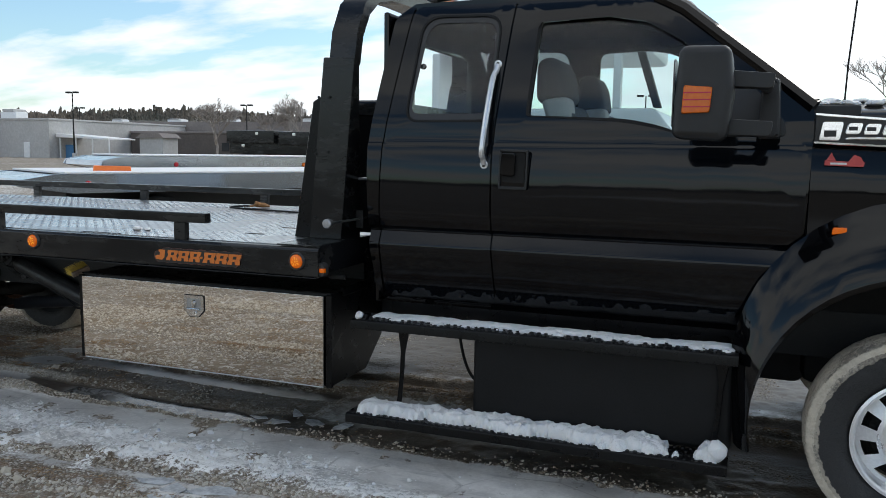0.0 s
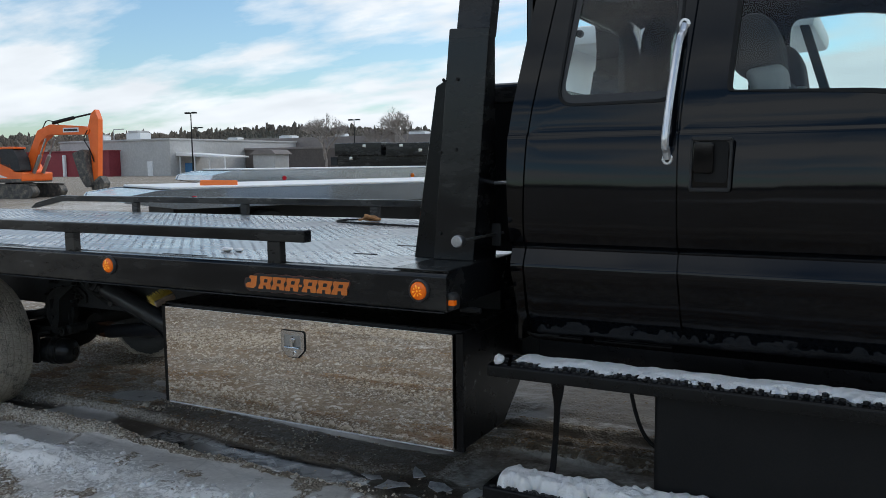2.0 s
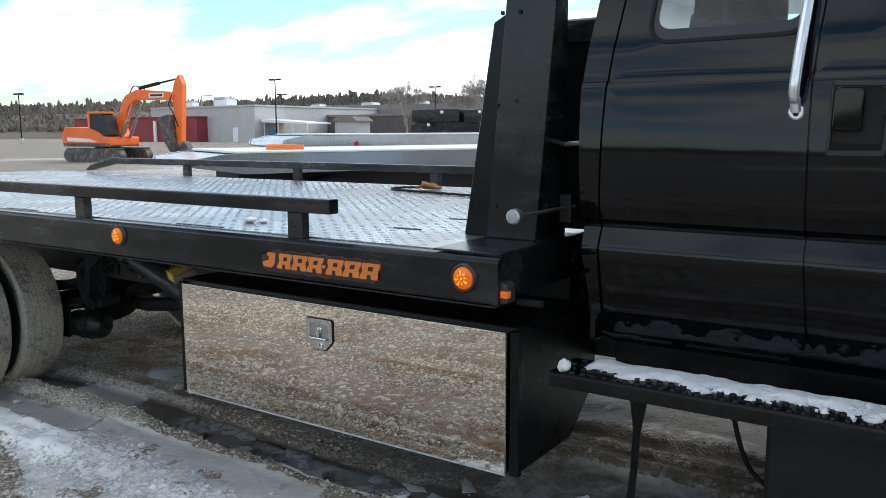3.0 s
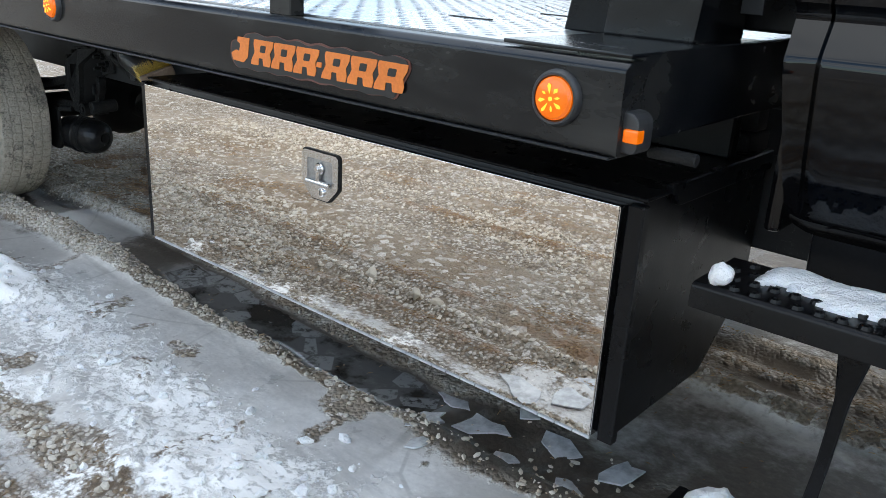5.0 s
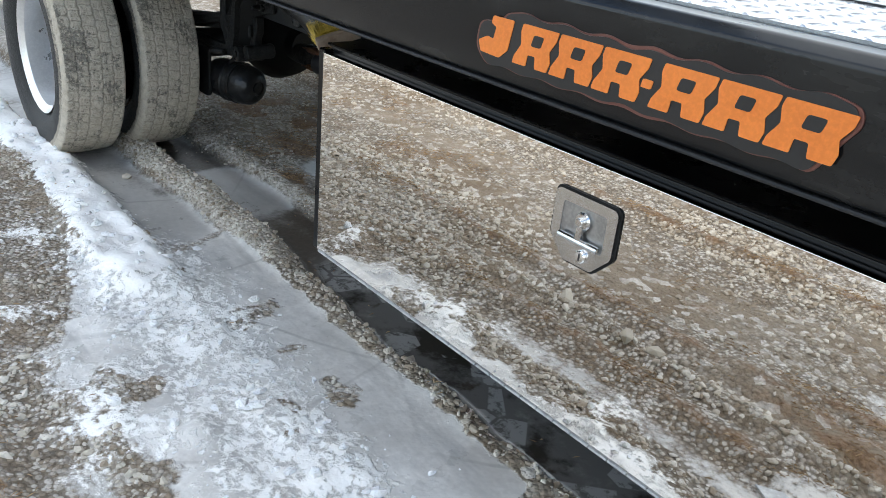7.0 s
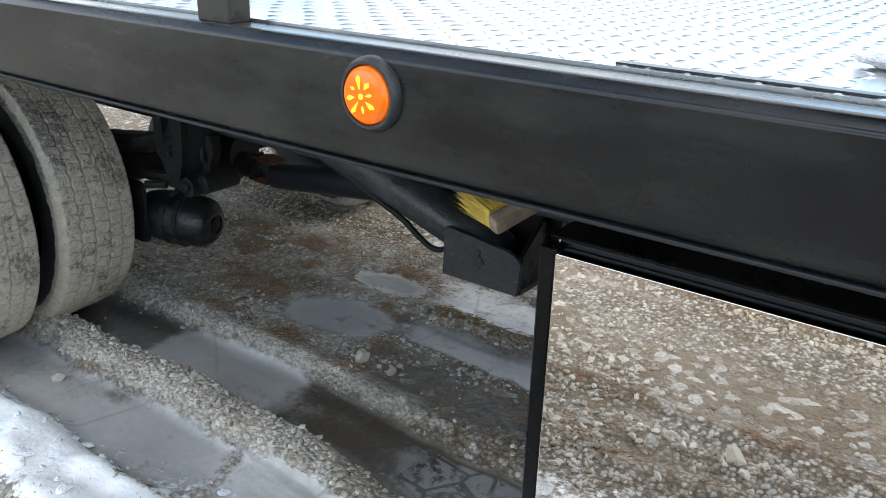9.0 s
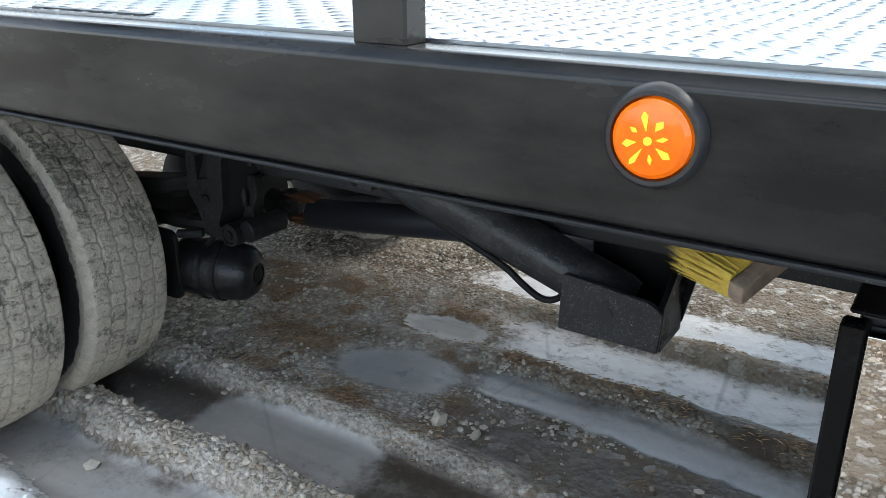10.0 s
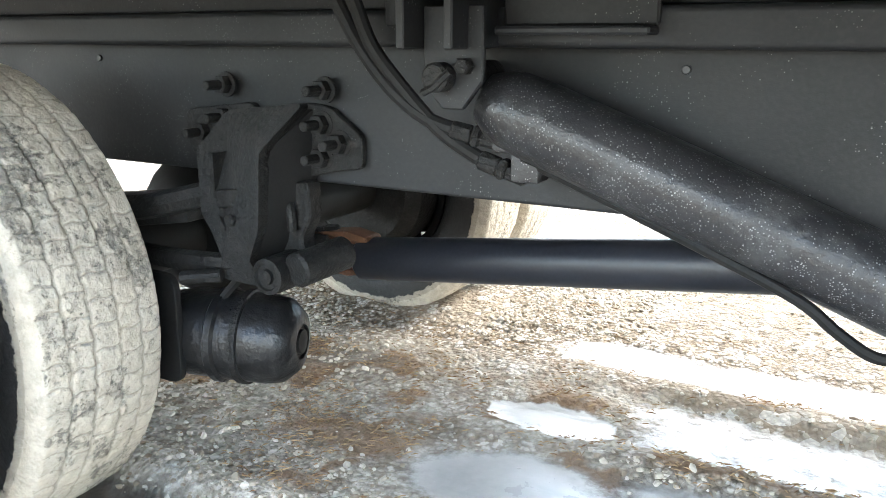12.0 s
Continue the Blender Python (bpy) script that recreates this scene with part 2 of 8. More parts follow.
BROWN_WALL = surface("brown_block_wall", (0.10, 0.085, 0.077), (0.13, 0.11, 0.10), 0.3, (0.8, 0.95), grain=4, bump=0.1)
TAN_WALL = surface("tan_fascia", (0.20, 0.175, 0.162), (0.25, 0.22, 0.205), 0.3, (0.8, 0.95), grain=4, bump=0.1)
RED_WALL = surface("dark_red_wall", (0.20, 0.025, 0.035), (0.26, 0.035, 0.045), 0.3, (0.6, 0.8), grain=4, bump=0.1)
DARK_GLASS = surface("dark_window", (0.02, 0.025, 0.03), (0.03, 0.035, 0.04), 1, (0.05, 0.1), bump=0.0)
WHITE_METAL = surface("white_painted_metal", (0.70, 0.71, 0.72), (0.80, 0.80, 0.80), 2, (0.3, 0.5), bump=0.02, dirt=(0.4, 0.38, 0.35), dirt_at=(0.65, 0.85))
BLUE_PAINT = surface("blue_paint", (0.05, 0.16, 0.32), (0.07, 0.2, 0.38), 2, (0.5, 0.7), bump=0.0)
BARK = surface("grey_bark", (0.24, 0.21, 0.19), (0.36, 0.32, 0.29), 3, (0.85, 0.95), grain=20, bump=0.3, dist=0.02)
WOODS = surface("far_conifer_woods", (0.055, 0.058, 0.047), (0.15, 0.12, 0.095), 0.02, (0.9, 1.0), grain=1.0, bump=0.0)
RED_LENS = surface("red_lens", (0.4, 0.01, 0.02), (0.5, 0.015, 0.03), 20, (0.1, 0.2), bump=0.0)
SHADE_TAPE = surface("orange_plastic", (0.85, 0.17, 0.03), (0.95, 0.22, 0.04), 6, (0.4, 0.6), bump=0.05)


def mirror_steel():
    m = Nodes("mirror_polished_steel")
    wave = m.noise(1.3, 2, 0.4, stretch=(1, 1, 1.6))
    spots = m.step(m.noise(55, 4, 0.7, shift=4.0), 0.62, 0.8)
    m.set(Base_Color=m.mix(m.math("MULTIPLY", spots, 0.25), (0.83, 0.79, 0.735), (0.56, 0.52, 0.47)), Metallic=1.0, Roughness=m.lerp(spots, 0.015, 0.06))
    m.bump(wave, 0.05, 0.010)
    return m.mat


def diamond_deck():
    m = Nodes("wet_steel_deck")
    wet = m.math("MULTIPLY", m.step(m.noise(2.6, 5, 0.6), 0.38, 0.66), 0.6)
    col = m.mix(m.noise(14, 5), (0.30, 0.31, 0.325), (0.46, 0.47, 0.485))
    m.set(Base_Color=m.mix(m.math("MULTIPLY", wet, 0.6), col, (0.55, 0.56, 0.58)), Metallic=0.85, Roughness=m.lerp(wet, 0.30, 0.12))
    m.bump(m.noise(90, 3), 0.15, 0.002)
    return m.mat


def glass(name, tint, gloss=1.0):
    """A thin pane: clear with a tint, mirror-like towards grazing."""
    m = Nodes(name)
    m.n.remove(m.bsdf)
    tr, gl, mx, fr = (m.n.new("ShaderNodeBsdf" + k) if k in ("Transparent", "Glossy") else m.n.new("ShaderNode" + k) for k in ("Transparent", "Glossy", "MixShader", "Fresnel"))
    tr.inputs[0].default_value = (*tint, 1)
    gl.inputs["Roughness"].default_value = 0.01
    gl.inputs[0].default_value = (gloss, gloss, gloss, 1)
    fr.inputs["IOR"].default_value = 1.5
    m.l.new(fr.outputs[0], mx.inputs[0]), m.l.new(tr.outputs[0], mx.inputs[1]), m.l.new(gl.outputs[0], mx.inputs[2])
    m.l.new(mx.outputs[0], m.n["Material Output"].inputs["Surface"])
    return m.mat


def amber(name, glow, deep=(1.0, 0.17, 0.0)):
    """A moulded amber lens, lit from within where glow is more than nothing."""
    m = Nodes(name)
    rib = m.noise(70, 3, 0.6)
    m.set(Base_Color=m.mix(rib, (0.50, 0.075, 0.0), (0.66, 0.15, 0.002)), Roughness=0.18, Emission_Color=deep, Emission_Strength=m.lerp(rib, glow * 0.7, glow * 1.3), Coat_Weight=0.15)
    m.bump(rib, 0.2, 0.002)
    return m.mat


def snow_mat():
    m = Nodes("crusted_snow")
    n1, n2 = m.noise(35, 6, 0.65), m.noise(160, 4, shift=3)
    m.set(Base_Color=m.mix(n1, (0.76, 0.76, 0.76), (0.89, 0.88, 0.87)), Roughness=0.55, Subsurface_Weight=0.15, Subsurface_Radius=(0.01, 0.012, 0.015))
    m.bump(m.math("ADD", n1, m.math("MULTIPLY", n2, 0.6)), 0.9, 0.010)
    return m.mat


def stone_mat():
    m = Nodes("gravel_stone")
    r = m.island()
    col = m.mix(m.step(r, 0.1, 0.55), (0.31, 0.25, 0.185), (0.54, 0.49, 0.41))
    col = m.mix(m.step(r, 0.6, 0.98), col, (0.70, 0.655, 0.58))
    col = m.mix(m.math("MULTIPLY", m.noise(70, 4), 0.35), col, (0.24, 0.19, 0.14))
    m.set(Base_Color=col, Roughness=0.85)
    m.bump(m.noise(160, 3), 0.4, 0.002)
    return m.mat


def straw_mat():
    m = Nodes("dead_grass")
    r = m.island()
    m.set(Base_Color=m.mix(r, (0.17, 0.09, 0.04), (0.44, 0.30, 0.16)), Roughness=0.85)
    return m.mat


def tyre_mat():
    m = Nodes("muddy_tyre_rubber")
    tread = m.attr("tread")
    n1, n2, n3 = m.noise(26, 6, 0.7), m.noise(140, 4, shift=4), m.noise(7, 4, shift=7)
    mud = m.mix(m.step(m.noise(38, 5, 0.7, shift=6), 0.3, 0.7), (0.41, 0.36, 0.29), (0.58, 0.515, 0.42))
    mud = m.mix(m.math("MULTIPLY", m.step(n2, 0.4, 0.7), 0.4), mud, (0.60, 0.535, 0.44))
    rub = m.mix(n2, (0.012, 0.012, 0.013), (0.03, 0.029, 0.028))
    # the grooves' shade is painted in as darker mud
    mud = m.mix(m.math("MULTIPLY", m.step(m.math("ADD", tread, m.math("MULTIPLY", m.math("SUBTRACT", n1, 0.5), 0.16)), 0.955, 0.885), 0.40), mud, (0.19, 0.165, 0.135))
    cover = m.step(m.math("ADD", tread, m.math("MULTIPLY", m.math("SUBTRACT", n1, 0.5), 1.3)), 0.50, 0.60)
    # blocks worn bare in patches
    worn = m.math("ADD", m.math("MULTIPLY", n3, 0.40), m.math("ADD", m.math("MULTIPLY", n1, 0.32), m.math("MULTIPLY", m.noise(85, 5, 0.75, shift=12), 0.36)))
    worn = m.math("MULTIPLY", m.step(worn, 0.555, 0.610), m.step(tread, 1.08, 1.02))
    bare = m.mix(m.step(m.noise(90, 4, 0.7, shift=15), 0.42, 0.56), (0.075, 0.070, 0.063), (0.22, 0.20, 0.17))
    col = m.mix(m.math("MULTIPLY", worn, 0.75), mud, bare)
    f = cover
    m.set(Base_Color=m.mix(f, rub, col), Roughness=m.lerp(f, 0.6, 0.95))
    m.bump(m.math("ADD", m.math("ADD", m.math("MULTIPLY", n2, 0.5), m.math("MULTIPLY", m.noise(62, 5, 0.7, shift=19), 1.1)), m.math("SUBTRACT", m.math("MULTIPLY", f, 0.8), m.math("MULTIPLY", worn, 0.4))), 0.8, 0.0055)
    return m.mat


def ground_mat():
    m = Nodes("frozen_gravel_ground")
    ice0, snow0, wet_shade0, lit0, dry0 = m.attr("ice"), m.attr("snow"), m.attr("wet"), m.attr("litter"), m.attr("dry")
    n_big, n_mid, n_fine = m.noise(1.3, 5), m.noise(9, 6, 0.65, shift=2), m.noise(45, 5, 0.65, shift=4)
    peb = m.voronoi(75, "Color")
    pebd = m.voronoi(75)
    peb2 = m.voronoi(34, "Color")
    pebd2 = m.voronoi(34)
    sp = m.n.new("ShaderNodeSeparateColor")
    m.l.new(peb, sp.inputs[0])
    sp2 = m.n.new("ShaderNodeSeparateColor")
    m.l.new(peb2, sp2.inputs[0])
    rows = m.step(m.noise(2.6, 5, 0.6, stretch=(0.4, 1.5, 1), shift=21), 0.40, 0.58)
    soil = m.mix(n_mid, (0.115, 0.077, 0.046), (0.32, 0.24, 0.16))
    soil = m.mix(m.step(n_big, 0.35, 0.7), soil, m.mix(n_fine, (0.20, 0.165, 0.125), (0.46, 0.395, 0.315)))
    stone = m.mix(sp.outputs[0], (0.20, 0.165, 0.13), (0.66, 0.62, 0.55))
    col = m.mix(m.math("MULTIPLY", m.step(sp.outputs[1], 0.35, 0.55), m.math("MULTIPLY", rows, m.step(m.math("ADD", n_mid, m.math("MULTIPLY", n_big, 0.4)), 0.45, 0.75))), soil, stone)
    col = m.mix(m.math("MULTIPLY", m.step(sp2.outputs[1], 0.72, 0.8), 0.8), col, m.mix(sp2.outputs[0], (0.34, 0.30, 0.25), (0.74, 0.70, 0.64)))
    # darker soil colour between stones, with their crevice shade painted in
    col = m.mix(m.math("MULTIPLY", m.step(pebd, 0.38, 0.62), m.lerp(rows, 0.2, 0.8)), col, m.mix(n_mid, (0.075, 0.052, 0.034), (0.16, 0.12, 0.08)))
    dry = m.math("MULTIPLY", m.step(m.math("ADD", dry0, m.math("MULTIPLY", m.math("SUBTRACT", n_mid, 0.5), 0.9)), 0.3, 0.75), 0.62)
    col = m.mix(dry, col, m.mix(m.step(n_fine, 0.35, 0.65), (0.36, 0.32, 0.265), (0.70, 0.66, 0.59)))
    lit = m.step(m.math("ADD", lit0, m.math("MULTIPLY", m.math("SUBTRACT", n_mid, 0.5), 1.2)), 0.35, 0.75)
    col = m.mix(m.math("MULTIPLY", lit, 0.8), col, m.mix(n_fine, (0.085, 0.042, 0.020), (0.33, 0.19, 0.095)))
    # wet also carries the shade painted on the ground under the truck
    wet = m.step(m.math("ADD", wet_shade0, m.math("MULTIPLY", m.math("SUBTRACT", n_mid, 0.5), 0.55)), 0.25, 0.75)
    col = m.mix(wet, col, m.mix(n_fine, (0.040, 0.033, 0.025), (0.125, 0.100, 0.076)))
    ice = m.step(m.math("ADD", ice0, m.math("ADD", m.math("MULTIPLY", m.math("SUBTRACT", n_mid, 0.5), 0.9), m.math("MULTIPLY", m.math("SUBTRACT", n_fine, 0.5), 0.7))), 0.38, 0.64)
    cloud = m.step(m.math("ADD", m.math("MULTIPLY", m.noise(3.2, 5, 0.6, shift=11), 0.75), m.math("MULTIPLY", n_fine, 0.25)), 0.35, 0.68)
    icecol = m.mix(cloud, (0.50, 0.474, 0.444), (0.79, 0.762, 0.725))
    murky = m.step(m.math("ADD", ice0, m.math("MULTIPLY", m.math("SUBTRACT", m.noise(6, 6, 0.68, shift=13), 0.5), 0.95)), 0.34, 0.62)
    ice = m.lerp(wet_shade0, ice, murky)
    streak = m.noise(7, 5, 0.65, stretch=(0.35, 1.6, 1), shift=17)
    icecol = m.mix(m.math("MULTIPLY", m.step(streak, 0.48, 0.72), 0.7), icecol, (0.38, 0.37, 0.355))
    icecol = m.mix(m.math("MULTIPLY", wet_shade0, 0.75), icecol, (0.27, 0.262, 0.248))
    deep = m.math("MULTIPLY", m.step(wet_shade0, 0.86, 0.97), 0.92)
    murk = m.mix(m.step(m.noise(4.5, 6, 0.66, shift=23), 0.40, 0.54), (0.030, 0.027, 0.023), (0.135, 0.132, 0.127))
    murk = m.mix(m.math("MULTIPLY", m.step(m.noise(11, 4, 0.6, shift=27), 0.60, 0.70), 0.8), murk, (0.045, 0.032, 0.020))
    shard = m.n.new("ShaderNodeSeparateColor")
    m.l.new(m.voronoi(8.5, "Color"), shard.inputs[0])
    gap = m.step(m.voronoi(8.5, "Distance", "DISTANCE_TO_EDGE"), 0.02, 0.05)
    shard_on = m.math("MULTIPLY", m.math("MULTIPLY", m.step(shard.outputs[0], 0.60, 0.62), gap), m.step(m.noise(30, 5, 0.7, shift=31), 0.40, 0.52))
    murk = m.mix(m.math("MULTIPLY", shard_on, 0.75), murk, (0.36, 0.36, 0.355))
    col = m.mix(deep, col, murk)
    crack = m.math("MULTIPLY", m.step(m.voronoi(2.1, "Distance", "DISTANCE_TO_EDGE"), 0.016, 0.004), m.step(n_big, 0.42, 0.58))
    icecol = m.mix(m.math("MULTIPLY", crack, 0.45), icecol, (0.24, 0.225, 0.205))
    col = m.mix(ice, col, icecol)
    snow = m.step(m.math("ADD", snow0, m.math("ADD", m.math("MULTIPLY", m.math("SUBTRACT", n_mid, 0.5), 1.1), m.math("MULTIPLY", m.math("SUBTRACT", n_fine, 0.5), 1.5))), 0.36, 0.66)
    col = m.mix(snow, col, m.mix(n_fine, (0.87, 0.847, 0.815), (0.96, 0.936, 0.905)))
    rough = m.lerp(wet, 0.9, 0.48)
    rough = m.lerp(deep, rough, 0.12)
    rough = m.lerp(ice, rough, m.lerp(n_mid, 0.16, 0.46))
    rough = m.lerp(snow, rough, 0.6)
    m.set(Base_Color=col, Roughness=rough, Specular_IOR_Level=m.lerp(deep, 0.5, 0.35))
    gravel_h = m.math("ADD", m.math("MULTIPLY", m.math("SUBTRACT", 0.6, pebd), 0.7), m.math("ADD", n_fine, m.math("MULTIPLY", m.math("SUBTRACT", 0.6, pebd2), 0.6)))
    h = m.math("MULTIPLY", m.math("MULTIPLY", gravel_h, m.lerp(snow, 1.0, 0.10)), m.lerp(ice, 1.0, 0.06))
    h = m.math("MULTIPLY", h, m.lerp(m.step(wet_shade0, 0.45, 0.85), 1.0, 0.015))
    h = m.math("ADD", h, m.math("MULTIPLY", m.math("MULTIPLY", ice, m.math("SUBTRACT", 1.0, wet_shade0, True)), 0.35))
    h = m.math("ADD", h, m.math("MULTIPLY", snow, m.math("MULTIPLY", n_mid, 0.7)))
    m.bump(h, 0.9, 0.014)
    return m.mat


MIRROR = mirror_steel()
DECK = diamond_deck()
TINTED = glass("tinted_cab_glass", (0.79, 0.88, 0.88))
CLEAR = glass("clear_glass", (0.85, 0.88, 0.88))
AMBER = amber("lit_amber_lens", 0.24)
AMBER_HOT = amber("lit_amber_facet", 0.9, (1.0, 0.50, 0.04))
AMBER_DULL = amber("amber_mirror_lens", 0.03)
SNOW, STONE, STRAW, TYRE, GROUND = snow_mat(), stone_mat(), straw_mat(), tyre_mat(), ground_mat()
ICE_PLATE = surface("clouded_ice_plate", (0.34, 0.345, 0.35), (0.62, 0.63, 0.64), 12, (0.08, 0.3), grain=60, bump=0.15, dist=0.003)

# ---- building helpers ----


def thing(name, label, category, at=(0, 0, 0), group="", kind=""):
    ob = new(name)
    ob.location = at
    ob.empty_display_size = 0.2
    return tagged(ob, label, category, group, kind)


def part(name, bm, material, parent=None, label="", loc=None, smooth=35, shared=None, offset=(0, 0, 0)):
    """Links a bmesh, given in world metres, as one mesh object under a thing or a part."""
    me = shared
    if me is None:
        me = bpy.data.meshes.new(name)
        root = parent
        while root is not None and root.parent is not None:
            root = root.parent
        if root is not None and loc is None:
            bmesh.ops.translate(bm, verts=bm.verts, vec=-root.location)
        bmesh.ops.translate(bm, verts=bm.verts, vec=offset)
        bmesh.ops.recalc_face_normals(bm, faces=bm.faces)
        for f in bm.faces:
            f.smooth = True
        bm.to_mesh(me)
        bm.free()
        me.set_sharp_from_angle(angle=radians(smooth))
        me.materials.append(material)
    ob = new(name, me)
    ob.parent = parent
    if shared is None:
        wn_mod = ob.modifiers.new("even_normals", "WEIGHTED_NORMAL")
        wn_mod.keep_sharp = True
    if loc is not None:
        root = parent
        shift = Vector((0, 0, 0))
        while root is not None:
            shift += root.location
            root = root.parent
        ob.location = Vector(loc) - shift
    if label:
        ob["label"] = label
    return ob


def raw(name, verts, faces, material, parent=None, smooth=False, label=""):
    """The same from arrays, for large joined meshes."""
    me = bpy.data.meshes.new(name)
    me.from_pydata([tuple(v) for v in verts], [], [tuple(f) for f in faces])
    me.materials.append(material)
    if smooth:
        me.polygons.foreach_set("use_smooth", [True] * len(me.polygons))
    me.update()
    ob = new(name, me)
    ob.parent = parent
    if label:
        ob["label"] = label
    return ob


def box(bm, x0, x1, y0, y1, z0, z1, bevel=0.0, seg=2):
    m = Matrix.LocRotScale(((x0 + x1) / 2, (y0 + y1) / 2, (z0 + z1) / 2), None, (abs(x1 - x0), abs(y1 - y0), abs(z1 - z0)))
    g = bmesh.ops.create_cube(bm, size=1, matrix=m)
    if bevel:
        edges = list({e for v in g["verts"] for e in v.link_edges})
        bmesh.ops.bevel(bm, geom=edges, offset=bevel, segments=seg, affect="EDGES", profile=0.5)
    return bm


def frame_of(d):
    d = Vector(d).normalized()
    a = d.cross(Vector((0, 0, 1)) if abs(d.z) < 0.9 else Vector((1, 0, 0))).normalized()
    return a, d.cross(a)


def lathe(bm, at, axis, profile, seg=24):
    """Turns a profile of (radius, distance along the axis)."""
    a, b = frame_of(axis)
    d, at = Vector(axis).normalized(), Vector(at)
    rings = []
    for r, h in profile:
        if r < 1e-6:
            rings.append([bm.verts.new(at + d * h)])
        else:
            rings.append([bm.verts.new(at + d * h + (a * math.cos(2 * math.pi * k / seg) + b * math.sin(2 * math.pi * k / seg)) * r) for k in range(seg)])
    for p, q in zip(rings, rings[1:]):
        for k in range(seg):
            j = (k + 1) % seg
            if len(p) == 1 and len(q) == 1:
                continue
            if len(p) == 1:
                bm.faces.new((p[0], q[k], q[j]))
            elif len(q) == 1:
                bm.faces.new((p[k], p[j], q[0]))
            else:
                bm.faces.new((p[k], p[j], q[j], q[k]))
    return bm


def rod(bm, p0, p1, r, seg=12, r1=None, bevel=None):
    p0, p1 = Vector(p0), Vector(p1)
    n = (p1 - p0).length
    r1 = r if r1 is None else r1
    c = min(r, r1) * 0.18 if bevel is None else bevel
    return lathe(bm, p0, p1 - p0, [(0, 0), (r - c, 0), (r, c), (r1, n - c), (r1 - c, n), (0, n)], seg)


def tube(bm, pts, r, seg=8, taper=None):
    """A round bar swept along points."""
    pts = [Vector(p) for p in pts]
    rings = []
    up = None
    for i, p in enumerate(pts):
        d = (pts[min(i + 1, len(pts) - 1)] - pts[max(i - 1, 0)]).normalized()
        if up is None:
            up, _ = frame_of(d)
        a = (up - d * up.dot(d)).normalized()
        b = d.cross(a)
        up = a
        rr = r if taper is None else r * (1 + (taper - 1) * i / (len(pts) - 1))
        rings.append([bm.verts.new(p + (a * math.cos(2 * math.pi * k / seg) + b * math.sin(2 * math.pi * k / seg)) * rr) for k in range(seg)])
    for p, q in zip(rings, rings[1:]):
        for k in range(seg):
            j = (k + 1) % seg
            bm.faces.new((p[k], p[j], q[j], q[k]))
    bm.faces.new(rings[0]), bm.faces.new(rings[-1])
    return bm


def smooth_line(pts, n=6):
    """Points of a Catmull-Rom curve through pts."""
    pts = [Vector(p) for p in pts]
    ext = [pts[0] * 2 - pts[1], *pts, pts[-1] * 2 - pts[-2]]
    out = []
    for i in range(len(pts) - 1):
        a, b, c, d = ext[i:i + 4]
        for k in range(n):
            t = k / n
            out.append(0.5 * ((2 * b) + (c - a) * t + (2 * a - 5 * b + 4 * c - d) * t * t + (3 * b - a - 3 * c + d) * t ** 3))
    return out + [pts[-1]]


def prism(bm, poly, axis, lo, hi, bevel=0.0, seg=2):
    """Extrudes a polygon. axis y: (x, z) points; axis x: (y, z); axis z: (x, y)."""
    def at(p, h):
        return {"x": (h, p[0], p[1]), "y": (p[0], h, p[1]), "z": (p[0], p[1], h)}[axis]
    a = [bm.verts.new(at(p, lo)) for p in poly]
    b = [bm.verts.new(at(p, hi)) for p in poly]
    faces = [bm.faces.new(a), bm.faces.new(b[::-1])]
    n = len(poly)
    for k in range(n):
        faces.append(bm.faces.new((a[k], a[(k + 1) % n], b[(k + 1) % n], b[k])))
    if bevel:
        bmesh.ops.recalc_face_normals(bm, faces=faces)
        bmesh.ops.bevel(bm, geom=list({e for f in faces for e in f.edges}), offset=bevel, segments=seg, affect="EDGES", profile=0.5)
    return bm


def rounded(poly, r, n=4):
    """A polygon with rounded corners; r is one radius or one for each corner."""
    out = []
    k = len(poly)
    for i in range(k):
        rr = r[i] if isinstance(r, (list, tuple)) else r
        p, q, s = Vector(poly[i - 1]), Vector(poly[i]), Vector(poly[(i + 1) % k])
        if rr <= 0:
            out.append(tuple(q))
            continue
        a, b = (p - q).normalized(), (s - q).normalized()
        d = min(rr, (p - q).length * 0.48, (s - q).length * 0.48)
        p0, p1 = q + a * d, q + b * d
        for j in range(n + 1):
            t = j / n
            out.append(tuple(p0 * (1 - t) ** 2 + q * 2 * t * (1 - t) + p1 * t * t))
    return out


def BM():
    return bmesh.new()


# ---- ground ----


def lattice(ix, iy, seed):
    h = np.sin(ix * 127.1 + iy * 311.7 + seed * 74.7) * 43758.5453
    return h - np.floor(h)


def vnoise(x, y, seed=0):
    ix, iy = np.floor(x), np.floor(y)
    fx, fy = x - ix, y - iy
    fx, fy = fx * fx * (3 - 2 * fx), fy * fy * (3 - 2 * fy)
    a, b, c, d = lattice(ix, iy, seed), lattice(ix + 1, iy, seed), lattice(ix, iy + 1, seed), lattice(ix + 1, iy + 1, seed)
    return (a * (1 - fx) + b * fx) * (1 - fy) + (c * (1 - fx) + d * fx) * fy


def fbm(x, y, scale, octaves=4, seed=0):
    out, amp, tot = 0, 1.0, 0
    for o in range(octaves):
        out = out + amp * vnoise(x * scale * 2 ** o + 17.3 * o, y * scale * 2 ** o - 9.1 * o, seed + o)
        tot += amp
        amp *= 0.5
    return out / tot - 0.5


def sst(v, lo, hi):
    t = np.clip((v - lo) / (hi - lo), 0, 1)
    return t * t * (3 - 2 * t)


def band(y, centre, half, soft):
    return 1 - sst(np.abs(y - centre), half - soft, half + soft)


